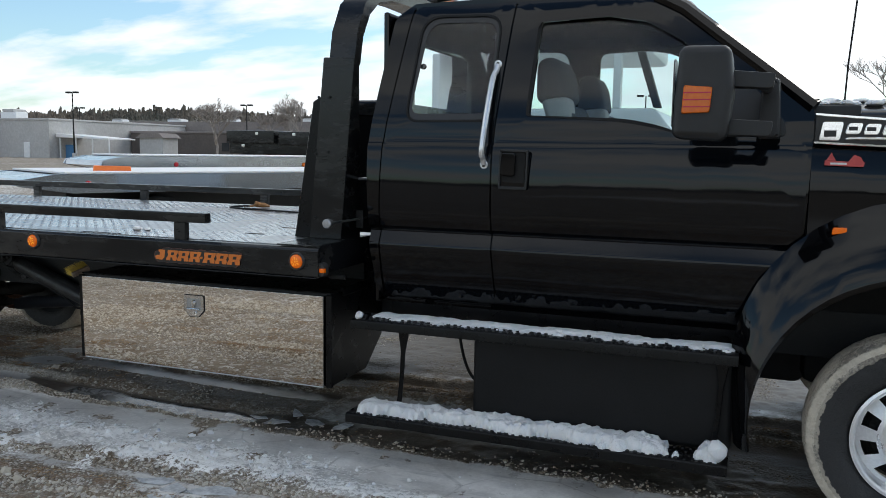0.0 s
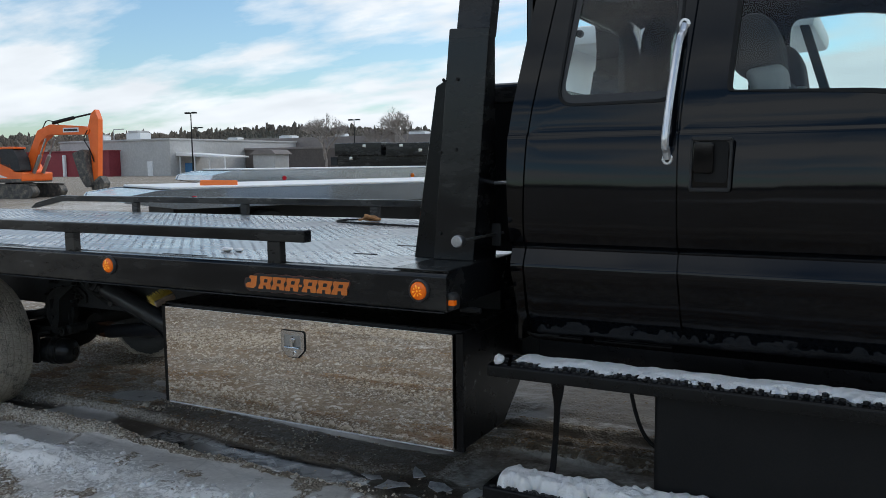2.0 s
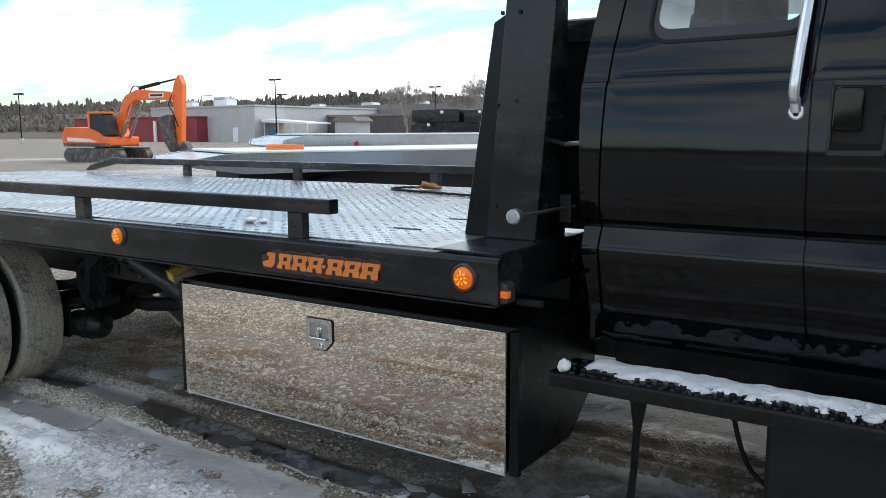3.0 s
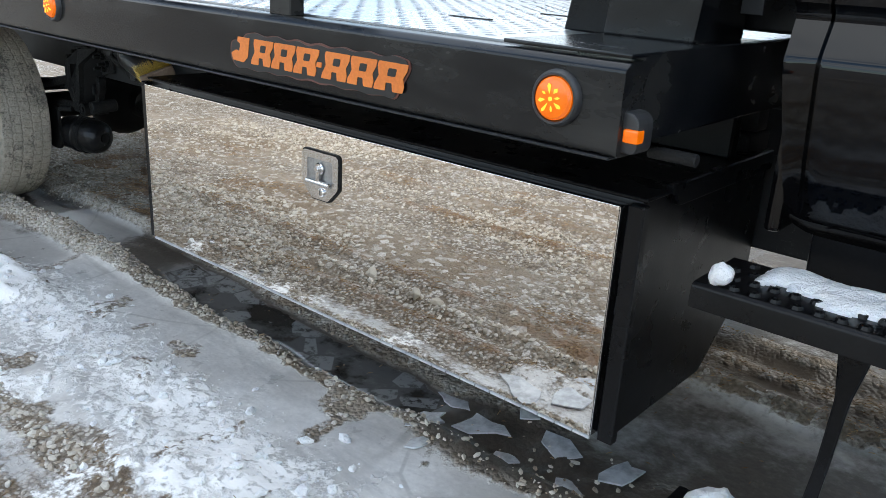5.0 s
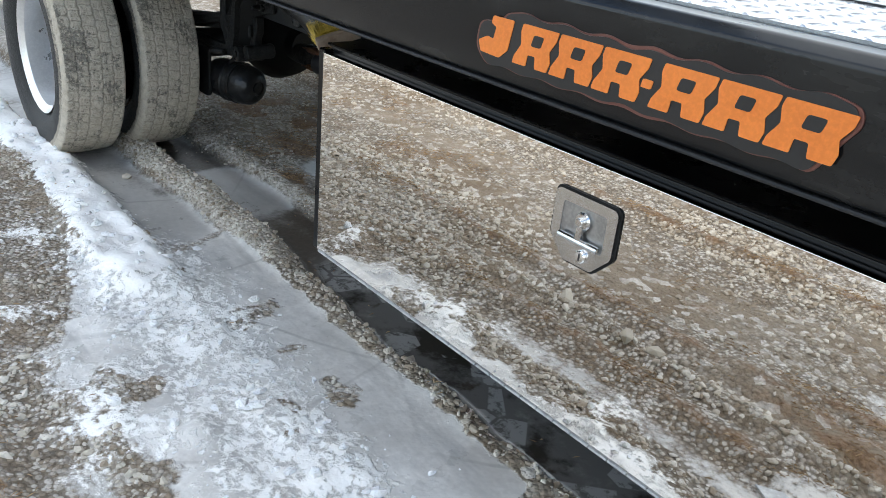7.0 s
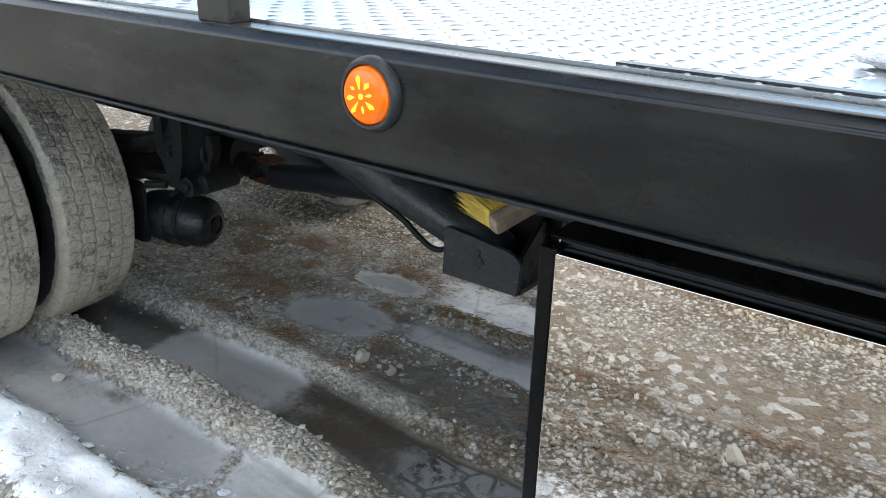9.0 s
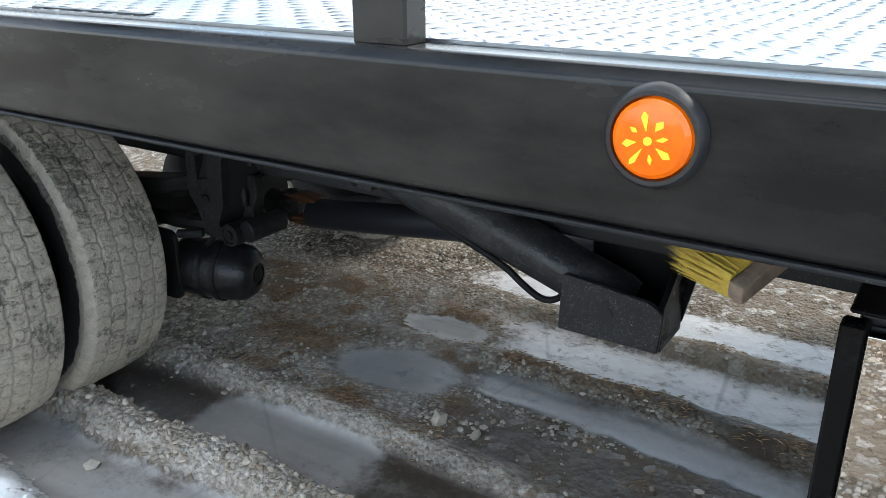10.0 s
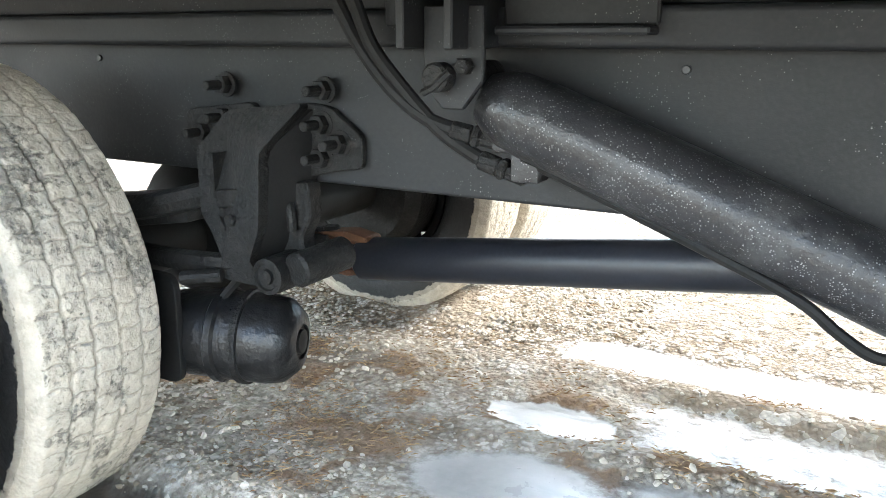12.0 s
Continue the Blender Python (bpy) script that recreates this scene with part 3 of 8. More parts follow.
def span(x, x0, x1, soft):
    return sst(x, x0 - soft, x0 + soft) * (1 - sst(x, x1 - soft, x1 + soft))


def terrain(x, y):
    """Height and the covers of the yard: ice, snow, wet with painted truck shade, litter."""
    x, y = np.asarray(x, float), np.asarray(y, float)
    wob = 0.07 * fbm(x, y, 0.9, 3, 5) + 0.06 * fbm(x, y, 4.5, 3, 8) + 0.03 * fbm(x, y, 17, 3, 9)
    yy = y + wob
    h = 0.020 * fbm(x, y, 1.3, 4, 1) + 0.018 * fbm(x, y, 6, 3, 2) + 0.012 * fbm(x, y, 24, 3, 3)
    near = sst(-np.hypot(x + 1, y), -9, -5)
    h = h * near
    ice, snow, wet, lit = (np.zeros_like(h) for _ in range(4))
    wide = 0.36 * fbm(x, y, 2.6, 5, 6)

    def lay(mask, level, keep=0.12):
        nonlocal h
        h = h * (1 - mask) + (level + keep * h) * mask

    # sheet of clouded ice beside the truck
    edge = -0.38 + 0.10 * np.sin(x * 1.7 + 0.6) - 0.12 * sst(x, -1.2, 0.4)
    sheet = sst(yy + wide, edge - 0.10, edge + 0.06) * (1 - sst(yy, 0.17, 0.22)) * span(x + 1.2 * wide, -2.45, 4.0, 0.18)
    hole = np.maximum(sst(fbm(x, y, 2.2, 4, 31), 0.10, 0.17), 0.8 * sst(fbm(x, y, 6.5, 4, 32), 0.15, 0.24))
    lay(sheet, 0.004)
    ice = np.maximum(ice, sheet * (0.92 - 0.62 * hole))
    # outer rut with a brown frozen puddle
    m = band(yy, 0.065, 0.12, 0.03) * span(x + 1.2 * wide, -9, -2.45, 0.12)
    lay(m, -0.020 - 0.022 * sst(-x, 2.9, 3.4))
    ice = np.maximum(ice, m * (0.58 + 0.25 * sst(fbm(x, y, 3, 3, 33), -0.1, 0.15)))
    wet = np.maximum(wet, m * 0.7)
    # inner rut, a long strip of dark water and grey ice
    c2 = 0.425 - 0.07 * sst(x, -2.5, -1.3)
    m = band(yy, c2, 0.115, 0.03) * span(x, -9, 3.6, 0.3)
    lay(m, -0.024 - 0.02 * sst(-x, 2.9, 3.4))
    wet = np.maximum(wet, m * (0.78 + 0.2 * sst(x, -2.4, -1.9)))
    rect = span(x, -3.05, -2.52, 0.08)
    ice = np.maximum(ice, m * np.clip(0.30 + 0.5 * rect + 0.45 * sst(fbm(x, y, 1.5, 3, 35), 0.0, 0.2) * sst(x, -2.0, -1.0), 0, 0.8))
    # muddy ridges pressed up between the ruts
    r1 = band(yy, 0.255, 0.055, 0.04) * span(x, -9, -2.1, 0.25)
    h = h + r1 * (0.036 + 0.03 * fbm(x, y, 14, 3, 41))
    snow = np.maximum(snow, r1 * 0.46 * sst(fbm(x, y, 3, 3, 42), -0.05, 0.15))
    wet = wet * (1 - r1)
    ice = ice * (1 - r1)
    r2 = band(yy, 0.225, 0.032, 0.03) * span(x, -2.1, 3.4, 0.2)
    h = h + r2 * (0.018 + 0.03 * fbm(x, y, 18, 3, 43))
    ice = ice * (1 - r2)
    wet = np.maximum(wet * (1 - 0.6 * r2), r2 * 0.25)
    r3 = band(yy, 0.585, 0.04, 0.04) * span(x, -9, -1.5, 0.3)
    h = h + r3 * (0.02 + 0.03 * fbm(x, y, 16, 3, 44))
    # snow along the outer rut and on the ice
    m = band(yy, -0.15 - 0.03 * np.sin(x * 2.3), 0.10, 0.05) * span(x, -6.5, -2.1, 0.15)
    snow = np.maximum(snow, m * (0.95 + 0.7 * fbm(x, y, 5, 3, 54)))
    h = h + m * (0.030 + 0.05 * fbm(x, y, 7, 2, 51) + 0.03 * fbm(x, y, 19, 2, 53))
    m = band(yy, -0.17 - 0.10 * sst(x, -1.6, -0.8), 0.20, 0.13) * span(x, -2.7, 0.3, 0.35)
    snow = np.maximum(snow, m * (0.56 + 0.35 * fbm(x, y, 2.0, 3, 55)))
    h = h + m * 0.014 * sst(fbm(x, y, 12, 3, 52), -0.1, 0.2)
    m = band(yy, -0.36, 0.09, 0.07) * span(x, -1.2, 2.6, 0.3)
    snow = np.maximum(snow, m * 0.60)
    h = h + m * 0.02
    m = band(yy, -0.44, 0.20, 0.12) * span(x, -2.9, 1.0, 0.4)
    snow = np.maximum(snow, m * (0.22 + 1.3 * fbm(x, y, 6, 4, 56)))
    h = h + 0.012 * m * sst(fbm(x, y, 6, 4, 56), 0.08, 0.2)
    # under the bed: puddle, oval patch and strips of ice along old wheel tracks
    d = np.hypot((x + 2.73) / 1.7, (yy - 0.87))
    m = 1 - sst(d, 0.10, 0.18)
    lay(m, -0.006, 0.05)
    wet = np.maximum(wet, 0.85 * (1 - sst(d, 0.06, 0.19)))
    ice = np.maximum(ice, 0.85 * (1 - sst(d, 0.05, 0.20)))
    d = np.hypot((x + 2.76) / 2.1, yy - 1.17)
    m = 1 - sst(d, 0.065, 0.085)
    lay(m, -0.01, 0.05)
    ice = np.maximum(ice, m * 0.8)
    wet = np.maximum(wet, (1 - sst(d, 0.045, 0.065)) * 0.75)
    m = band(yy, 0.95 - 0.06 * sst(x, -2.2, -1.0), 0.085, 0.04) * span(x, -2.55, 4.5, 0.15)
    lay(m, -0.02)
    wet = np.maximum(wet, m * 0.9)
    ice = np.maximum(ice, m * 0.62)
    m = band(yy, 1.235, 0.12, 0.04) * span(x, -2.62, 4.5, 0.12)
    lay(m, -0.008)
    ice = np.maximum(ice, m * 0.64)
    wet = np.maximum(wet, m * 0.25)
    m = band(yy, 1.60, 0.10, 0.04) * span(x, -2.95, 4.5, 0.25)
    lay(m, -0.006)
    ice = np.maximum(ice, m * 0.66)
    wet = np.maximum(wet, m * 0.2)
    m = band(yy, 1.42, 0.05, 0.04) * span(x, -2.9, 4.5, 0.3)
    h = h + m * 0.018
    lit = np.maximum(lit, m * 0.4)
    m = band(yy, 1.08, 0.04, 0.035) * span(x, -2.5, 4.5, 0.2)
    h = h + m * 0.02
    lit = np.maximum(lit, m * 0.62)
    wet = np.maximum(wet, 0.6 * band(yy, 0.70, 0.17, 0.12) * span(x, -2.55, 3.0, 0.25))
    lit = np.maximum(lit, 0.75 * np.exp(-(((x + 3.12) / 0.30) ** 2 + ((y - 0.86) / 0.12) ** 2)))
    for px, py, a in ((-3.10, 0.66, 0.7), (-2.78, 0.68, 0.6), (-2.98, 1.0, 0.65), (-2.45, 1.07, 0.7), (-3.25, 1.05, 0.5), (-2.62, 1.38, 0.55)):
        lit = np.maximum(lit, a * np.exp(-(((x - px) / 0.13) ** 2 + ((y - py) / 0.045) ** 2)))
    lit = np.maximum(lit, 0.6 * np.exp(-(((x + 2.55) / 0.35) ** 2 + ((y - 0.62) / 0.06) ** 2)))
    lit = np.maximum(lit, 0.45 * np.exp(-(((x + 2.9) / 0.5) ** 2 + ((y - 1.3) / 0.3) ** 2)))
    # under the cab: wet mud, darkened to paint the truck's shade, murky frozen water, gravel ridges and strips of ice
    m = span(yy, 0.40, 3.20, 0.06) * span(x, -1.2, 3.3, 0.25) * np.maximum(sst(x, -0.6, -0.3), sst(y, 0.95, 1.1))
    wet = wet * (1 - m) + m * (0.74 + 0.4 * fbm(x, y, 4, 3, 57))
    ice, lit = ice * (1 - m), lit * (1 - m)
    m = band(yy, 0.72, 0.29, 0.04) * span(x, -0.35, 1.6, 0.15)
    wet = np.maximum(wet * (1 - m), 0.80 * m)
    ice = np.where(m > 0.3, 0.52 + 0.9 * fbm(x, y, 1.6, 4, 58), ice)
    h = h * (1 - 0.9 * m) - 0.014 * m
    for c, half, top in ((1.06, 0.04, 0.010), (1.27, 0.045, 0.014), (1.45, 0.035, 0.010)):
        m = band(yy + 0.05 * fbm(x, y, 3, 2, 62), c, half, 0.035) * span(x, -0.3, 3.2, 0.2)
        h = h + m * (top + 0.04 * fbm(x, y, 16, 4, 59))
        wet = wet * (1 - 0.40 * m)
        lit = np.maximum(lit, 0.30 * m)
    m = band(yy, 1.60, 0.075, 0.03) * span(x, -0.3, 3.2, 0.2)
    lay(m, -0.006)
    ice = np.maximum(ice, 0.42 * m)
    # dark wet gravel at the toolbox's front corner
    m = band(yy, 0.32, 0.17, 0.06) * span(x + 0.5 * wide, -0.62, 2.2, 0.12)
    ice, wet = ice * (1 - 0.9 * m), wet * (1 - m) + 0.74 * m
    h = h + m * (0.012 + 0.03 * fbm(x, y, 16, 3, 60))
    # damp mud darkened to paint the bed's shade, and clumps of rusty dead grass
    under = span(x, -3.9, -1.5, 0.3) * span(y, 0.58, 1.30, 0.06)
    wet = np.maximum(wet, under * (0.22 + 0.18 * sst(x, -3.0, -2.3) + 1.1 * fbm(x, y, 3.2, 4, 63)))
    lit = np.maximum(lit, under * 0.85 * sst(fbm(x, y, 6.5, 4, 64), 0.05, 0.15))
    # straw in rows over the open yard
    rows = sst(fbm(x * 0.4, y * 1.6, 1.5, 4, 65), 0.09, 0.2) * sst(-y, 0.62, 0.9) * near
    lit = np.maximum(lit, 0.45 * rows * sst(fbm(x, y, 5.5, 3, 66), -0.08, 0.1))
    # old wheel tracks beyond
    for c in (1.50, 1.56, 1.62, 1.68):
        h = h - 0.012 * band(yy, c, 0.018, 0.016) * span(x, -7, -2.95, 0.2)
    # in front: strips of ice, straw and a bar of stones
    m = band(yy, -0.575, 0.045, 0.03) * span(x, -1.55, 2.6, 0.2)
    lay(m, -0.002)
    ice = np.maximum(ice, m * 0.56)
    wet = np.maximum(wet, m * 0.3)
    m = band(yy, -0.65, 0.11, 0.05) * span(x, -0.72, 2.6, 0.18)
    lay(m, -0.002)
    ice = np.maximum(ice, m * 0.58)
    m = band(yy, -1.21, 0.085, 0.05) * span(x, -0.75, 2.8, 0.2)
    lay(m, -0.002)
    ice = np.maximum(ice, m * 0.50)
    wet = np.maximum(wet, m * 0.3)
    for c, a, x0 in ((-0.72, 0.55, -1.9), (-0.93, 0.75, -0.9), (-1.08, 0.8, -0.9), (-1.0, 0.6, -3.0), (-1.75, 0.65, -2.2), (-2.05, 0.5, -3.4), (-2.6, 0.5, -2.2)):
        m = band(yy, c, 0.04, 0.05) * span(x, x0, 3.0, 0.4)
        h = h + m * (0.022 + 0.03 * fbm(x, y, 11, 3, 45))
        lit = np.maximum(lit, m * a)
    bar = band(yy, -0.83, 0.035, 0.03) * span(x, -1.7, 1.5, 0.2)
    h = h + bar * 0.03
    ice = np.maximum(ice, 0.44 * sst(fbm(x, y, 0.9, 4, 61), 0.10, 0.2) * sst(-y, 1.3, 1.7) * near)
    # thin old snow far out over the yard
    snow = np.maximum(snow, 0.5 * sst(fbm(x, y, 0.12, 4, 71), 0.05, 0.25) * (1 - near))
    return h, ice, snow, wet, lit


def axis_points(lo, hi, stp, out):
    core = np.arange(lo, hi + stp / 2, stp)
    grow = stp * 1.22 ** np.arange(1, 70)
    step_out = np.cumsum(grow)
    step_out = step_out[step_out < out]
    return np.concatenate([(lo - step_out)[::-1], core, hi + step_out])


def dry_ground(x, y):
    """Packed sandy ground that stays dry under the bed."""
    under = (0.35 + 0.2 * sst(-x, 2.3, 2.7)) * span(x, -5.6, -1.6, 0.35) * span(y, 0.56, 1.45, 0.08)
    ridges = 0.9 * np.maximum(band(y, 0.255, 0.075, 0.03), band(y, 0.57, 0.06, 0.03)) * span(x, -9, -2.1, 0.25)
    front = 0.45 * sst(-y, 0.22, 0.40) * (0.55 + 1.3 * fbm(x * 0.5, y, 1.6, 3, 46))
    return np.clip(np.maximum(np.maximum(under, ridges), front), 0, 1)


def build_ground():
    xs, ys = axis_points(-4.6, 2.4, 0.0175, 2600), axis_points(-3.0, 2.4, 0.0175, 2600)
    gx, gy = np.meshgrid(xs, ys)
    h, ice, snow, wet, lit = terrain(gx, gy)
    verts = np.stack([gx.ravel(), gy.ravel(), h.ravel()], 1)
    nx, ny = len(xs), len(ys)
    i = np.arange(nx * ny).reshape(ny, nx)
    faces = np.stack([i[:-1, :-1].ravel(), i[:-1, 1:].ravel(), i[1:, 1:].ravel(), i[1:, :-1].ravel()], 1)
    me = bpy.data.meshes.new("ground")
    me.vertices.add(len(verts))
    me.vertices.foreach_set("co", verts.ravel())
    me.loops.add(faces.size)
    me.loops.foreach_set("vertex_index", faces.ravel())
    me.polygons.add(len(faces))
    me.polygons.foreach_set("loop_start", np.arange(0, faces.size, 4))
    me.polygons.foreach_set("use_smooth", np.ones(len(faces), bool))
    me.update(calc_edges=True)
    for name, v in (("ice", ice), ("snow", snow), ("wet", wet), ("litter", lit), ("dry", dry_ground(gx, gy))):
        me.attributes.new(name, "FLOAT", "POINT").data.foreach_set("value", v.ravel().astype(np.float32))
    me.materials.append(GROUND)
    return tagged(new("ground", me), "brown gravel yard with wheel ruts, grey ice and old snow", "ground", kind="structure")


build_ground()

PHI = (1 + 5 ** 0.5) / 2
ICO_V = np.array([(-1, PHI, 0), (1, PHI, 0), (-1, -PHI, 0), (1, -PHI, 0), (0, -1, PHI), (0, 1, PHI), (0, -1, -PHI), (0, 1, -PHI), (PHI, 0, -1), (PHI, 0, 1), (-PHI, 0, -1), (-PHI, 0, 1)]) / 1.9
ICO_F = np.array([(0, 11, 5), (0, 5, 1), (0, 1, 7), (0, 7, 10), (0, 10, 11), (1, 5, 9), (5, 11, 4), (11, 10, 2), (10, 7, 6), (7, 1, 8), (3, 9, 4), (3, 4, 2), (3, 2, 6), (3, 6, 8), (3, 8, 9), (4, 9, 5), (2, 4, 11), (6, 2, 10), (8, 6, 7), (9, 8, 1)])


def scatter_lumps(name, xy, size, flat, material, label, category, seed, sink=0.25, smooth=False):
    """Many small uneven lumps lying on the ground, as one mesh."""
    rng = np.random.default_rng(seed)
    n = len(xy)
    h = terrain(xy[:, 0], xy[:, 1])[0]
    v = np.repeat(ICO_V[None], n, 0) * rng.uniform(0.7, 1.3, (n, 12, 3))
    v *= size[:, None, None] * np.stack([rng.uniform(0.8, 1.5, n), rng.uniform(0.6, 1.0, n), rng.uniform(flat * 0.7, flat * 1.3, n)], 1)[:, None, :]
    a = rng.uniform(0, 6.283, n)
    ca, sa = np.cos(a)[:, None], np.sin(a)[:, None]
    x, y = v[:, :, 0] * ca - v[:, :, 1] * sa, v[:, :, 0] * sa + v[:, :, 1] * ca
    z = v[:, :, 2] + (h + size * flat * (1 - 2 * sink) * 0.8)[:, None]
    verts = np.stack([x + xy[:, :1], y + xy[:, 1:], z], 2).reshape(-1, 3)
    faces = (ICO_F[None] + 12 * np.arange(n)[:, None, None]).reshape(-1, 3)
    return tagged(raw(name, verts, faces, material, smooth=smooth), label, category, kind="stuff")


def pick(n, x0, x1, y0, y1, weight, seed):
    rng = np.random.default_rng(seed)
    xy = np.stack([rng.uniform(x0, x1, n), rng.uniform(y0, y1, n)], 1)
    return xy[rng.uniform(0, 1, n) < weight(xy[:, 0], xy[:, 1])]


def gravel_weight(x, y):
    h, ice, snow, wet, lit = terrain(x, y)
    w = (1 - sst(ice, 0.3, 0.5)) * (1 - sst(snow, 0.35, 0.5)) * (1 - sst(wet, 0.52, 0.8)) * (1 - 0.92 * sst(lit, 0.25, 0.6)) * (1 - 0.35 * dry_ground(x, y))
    rows = np.where(y < -0.45, sst(fbm(x * 0.45, y * 1.5, 1.9, 4, 85), -0.02, 0.12), sst(fbm(x, y, 1.7, 4, 81), -0.03, 0.14))
    patch = 0.07 + 0.93 * rows
    bar = band(y, -1.5 + 0.12 * np.sin(x), 0.40, 0.2) * 0.6 * sst(fbm(x, y, 1.1, 3, 83), -0.1, 0.1) + band(y, 0.225, 0.035, 0.03) + band(y, -0.83, 0.05, 0.03) * 0.8 + band(y, 0.255, 0.06, 0.04) * 0.6
    # fewer pale stones under the cab, deepening the shade painted there
    shade = 1 - 0.8 * span(x, -0.9, 3.2, 0.2) * span(y, 0.45, 2.2, 0.1)
    return np.clip((w * patch + bar * w) * shade, 0, 1)


rng0 = np.random.default_rng(3)
pts = pick(215000, -4.6, 2.2, -3.6, 2.6, gravel_weight, 11)
scatter_lumps("gravel", pts, (0.0032 + 0.0095 * rng0.uniform(0, 1, len(pts)) ** 2.4) * np.where(pts[:, 1] < -0.4, 0.95, np.where(pts[:, 1] > 0.5, 0.72, 0.85)), 0.7, STONE, "loose pale grey and brown gravel stones on the ground", "gravel", 12)
pts = pick(22000, -4.4, 2.2, -3.4, 2.4, lambda x, y: gravel_weight(x, y) ** 1.5 * np.where(y > 0.4, 0.10, np.where(y > -0.80, 0.15, 0.95)), 13)
scatter_lumps("pebbles", pts, 0.0050 + 0.0095 * rng0.uniform(0, 1, len(pts)) ** 2.4, 0.55, STONE, "larger pale stones lying among the gravel", "stones", 14)
pts = pick(5500, -4.2, 2.2, -0.85, 0.6, lambda x, y: np.clip(terrain(x, y)[2] * 1.3 + 0.25 * sst(terrain(x, y)[1], 0.5, 0.8) * (y < 0.1) - 0.15, 0, 1) ** 1.5, 15)
scatter_lumps("snow_crumbs", pts, 0.0025 + 0.016 * rng0.uniform(0, 1, len(pts)) ** 3.4, 0.7, SNOW, "white crumbs of broken snow on the ice", "snow", 16)
for (sx, sy, s) in ((-2.466, 0.669, 0.030), (-2.36, 0.68, 0.021), (-1.447, 0.247, 0.024), (-1.19, -0.83, 0.030), (-1.10, -0.84, 0.026), (-1.45, -0.86, 0.028), (-3.09, 0.10, 0.016)):
    tagged(scatter_lumps("stone", np.array([(sx, sy)]), np.array([s]), 0.65, STONE, "", "", int(1000 * s)), "pale angular stone lying on the frozen ground", "stone", "loose stones", kind="object")


def straw():
    """Blades of dead grass, lying flat."""
    xy = pick(210000, -4.4, 2.2, -3.2, 2.4, lambda x, y: np.clip(terrain(x, y)[4] * 2.2 * sst(fbm(x, y, 9, 3, 91), -0.08, 0.12) + 0.012, 0, 1) * (1 - sst(terrain(x, y)[1], 0.4, 0.6)), 21)
    rng = np.random.default_rng(22)
    n = len(xy)
    h = terrain(xy[:, 0], xy[:, 1])[0]
    a, ln, w = rng.normal(0, 0.9, n), rng.uniform(0.006, 0.026, n), rng.uniform(0.0004, 0.0009, n)
    d = np.stack([np.cos(a), np.sin(a)], 1)
    s = np.stack([-d[:, 1], d[:, 0]], 1)
    p = [xy - d * ln[:, None] / 2 - s * w[:, None], xy - d * ln[:, None] / 2 + s * w[:, None], xy + d * ln[:, None] / 2]
    z0, z1 = h + 0.005, h + rng.uniform(0.003, 0.010, n)
    mid = np.concatenate([xy, ((z0 + z1) / 2 + 0.003)[:, None]], 1)
    v = np.stack([np.concatenate([p[0], z0[:, None]], 1), np.concatenate([p[1], z0[:, None]], 1), np.concatenate([p[2], z1[:, None]], 1), mid], 1).reshape(-1, 3)
    k = 4 * np.arange(n)[:, None]
    f = np.concatenate([k + np.array([[0, 1, 3]]), k + np.array([[1, 2, 3]]), k + np.array([[2, 0, 3]])])
    tagged(raw("dead_grass", v, f, STRAW), "brown dead grass and straw frozen to the ground", "dead grass", kind="stuff")


straw()


def ice_plate(x, y, r, seed, tilt=0.0):
    rng = random.Random(seed)
    bm = BM()
    k = rng.randint(6, 9)
    poly = [(r * s * math.cos(a), r * 0.55 * s * math.sin(a)) for s, a in ((rng.uniform(0.45, 1.2), 6.283 * (i + rng.uniform(-0.3, 0.3)) / k) for i in range(k))]
    prism(bm, poly, "z", 0, 0.005, 0.001, 1)
    z = float(terrain([x], [y])[0][0])
    bmesh.ops.rotate(bm, verts=bm.verts, matrix=Euler((tilt * rng.uniform(-1, 1), tilt, rng.uniform(0, 6))).to_matrix())
    low = min(v.co.z for v in bm.verts)
    ob = part("ice_plate", bm, ICE_PLATE, loc=(x, y, z - low - 0.003))
    tagged(ob, "broken plate of cloudy white ice on dark water", "ice plate", "broken ice plates")


for i, (x, y, r, t) in enumerate(((-0.62, 0.26, 0.085, 0.10), (-0.50, 0.36, 0.10, 0.05), (-0.38, 0.28, 0.07, 0.12), (-0.30, 0.42, 0.09, 0.04), (-0.66, 0.42, 0.08, 0.03), (-0.2, 0.3, 0.06, 0.1), (-0.46, 0.5, 0.07, 0.06), (-0.12, 0.44, 0.08, 0.05), (-0.52, -0.57, 0.12, 0.05), (-0.40, -0.66, 0.14, 0.04), (-0.24, -0.60, 0.12, 0.06), (-0.38, -0.76, 0.08, 0.1), (-0.55, 0.15, 0.07, 0.1))):
    ice_plate(x, y, r * 0.95, 40 + i, t)

# ---- distance: hills, buildings, poles, trees, machines ----


def ridge_height(a):
    """Height of the wooded ridge at bearing a."""
    return 6.6 + 5.4 * math.exp(-((a - 2.25) / 0.42) ** 2) + 0.7 * math.sin(a * 9 + 1) + 0.4 * math.sin(a * 23)


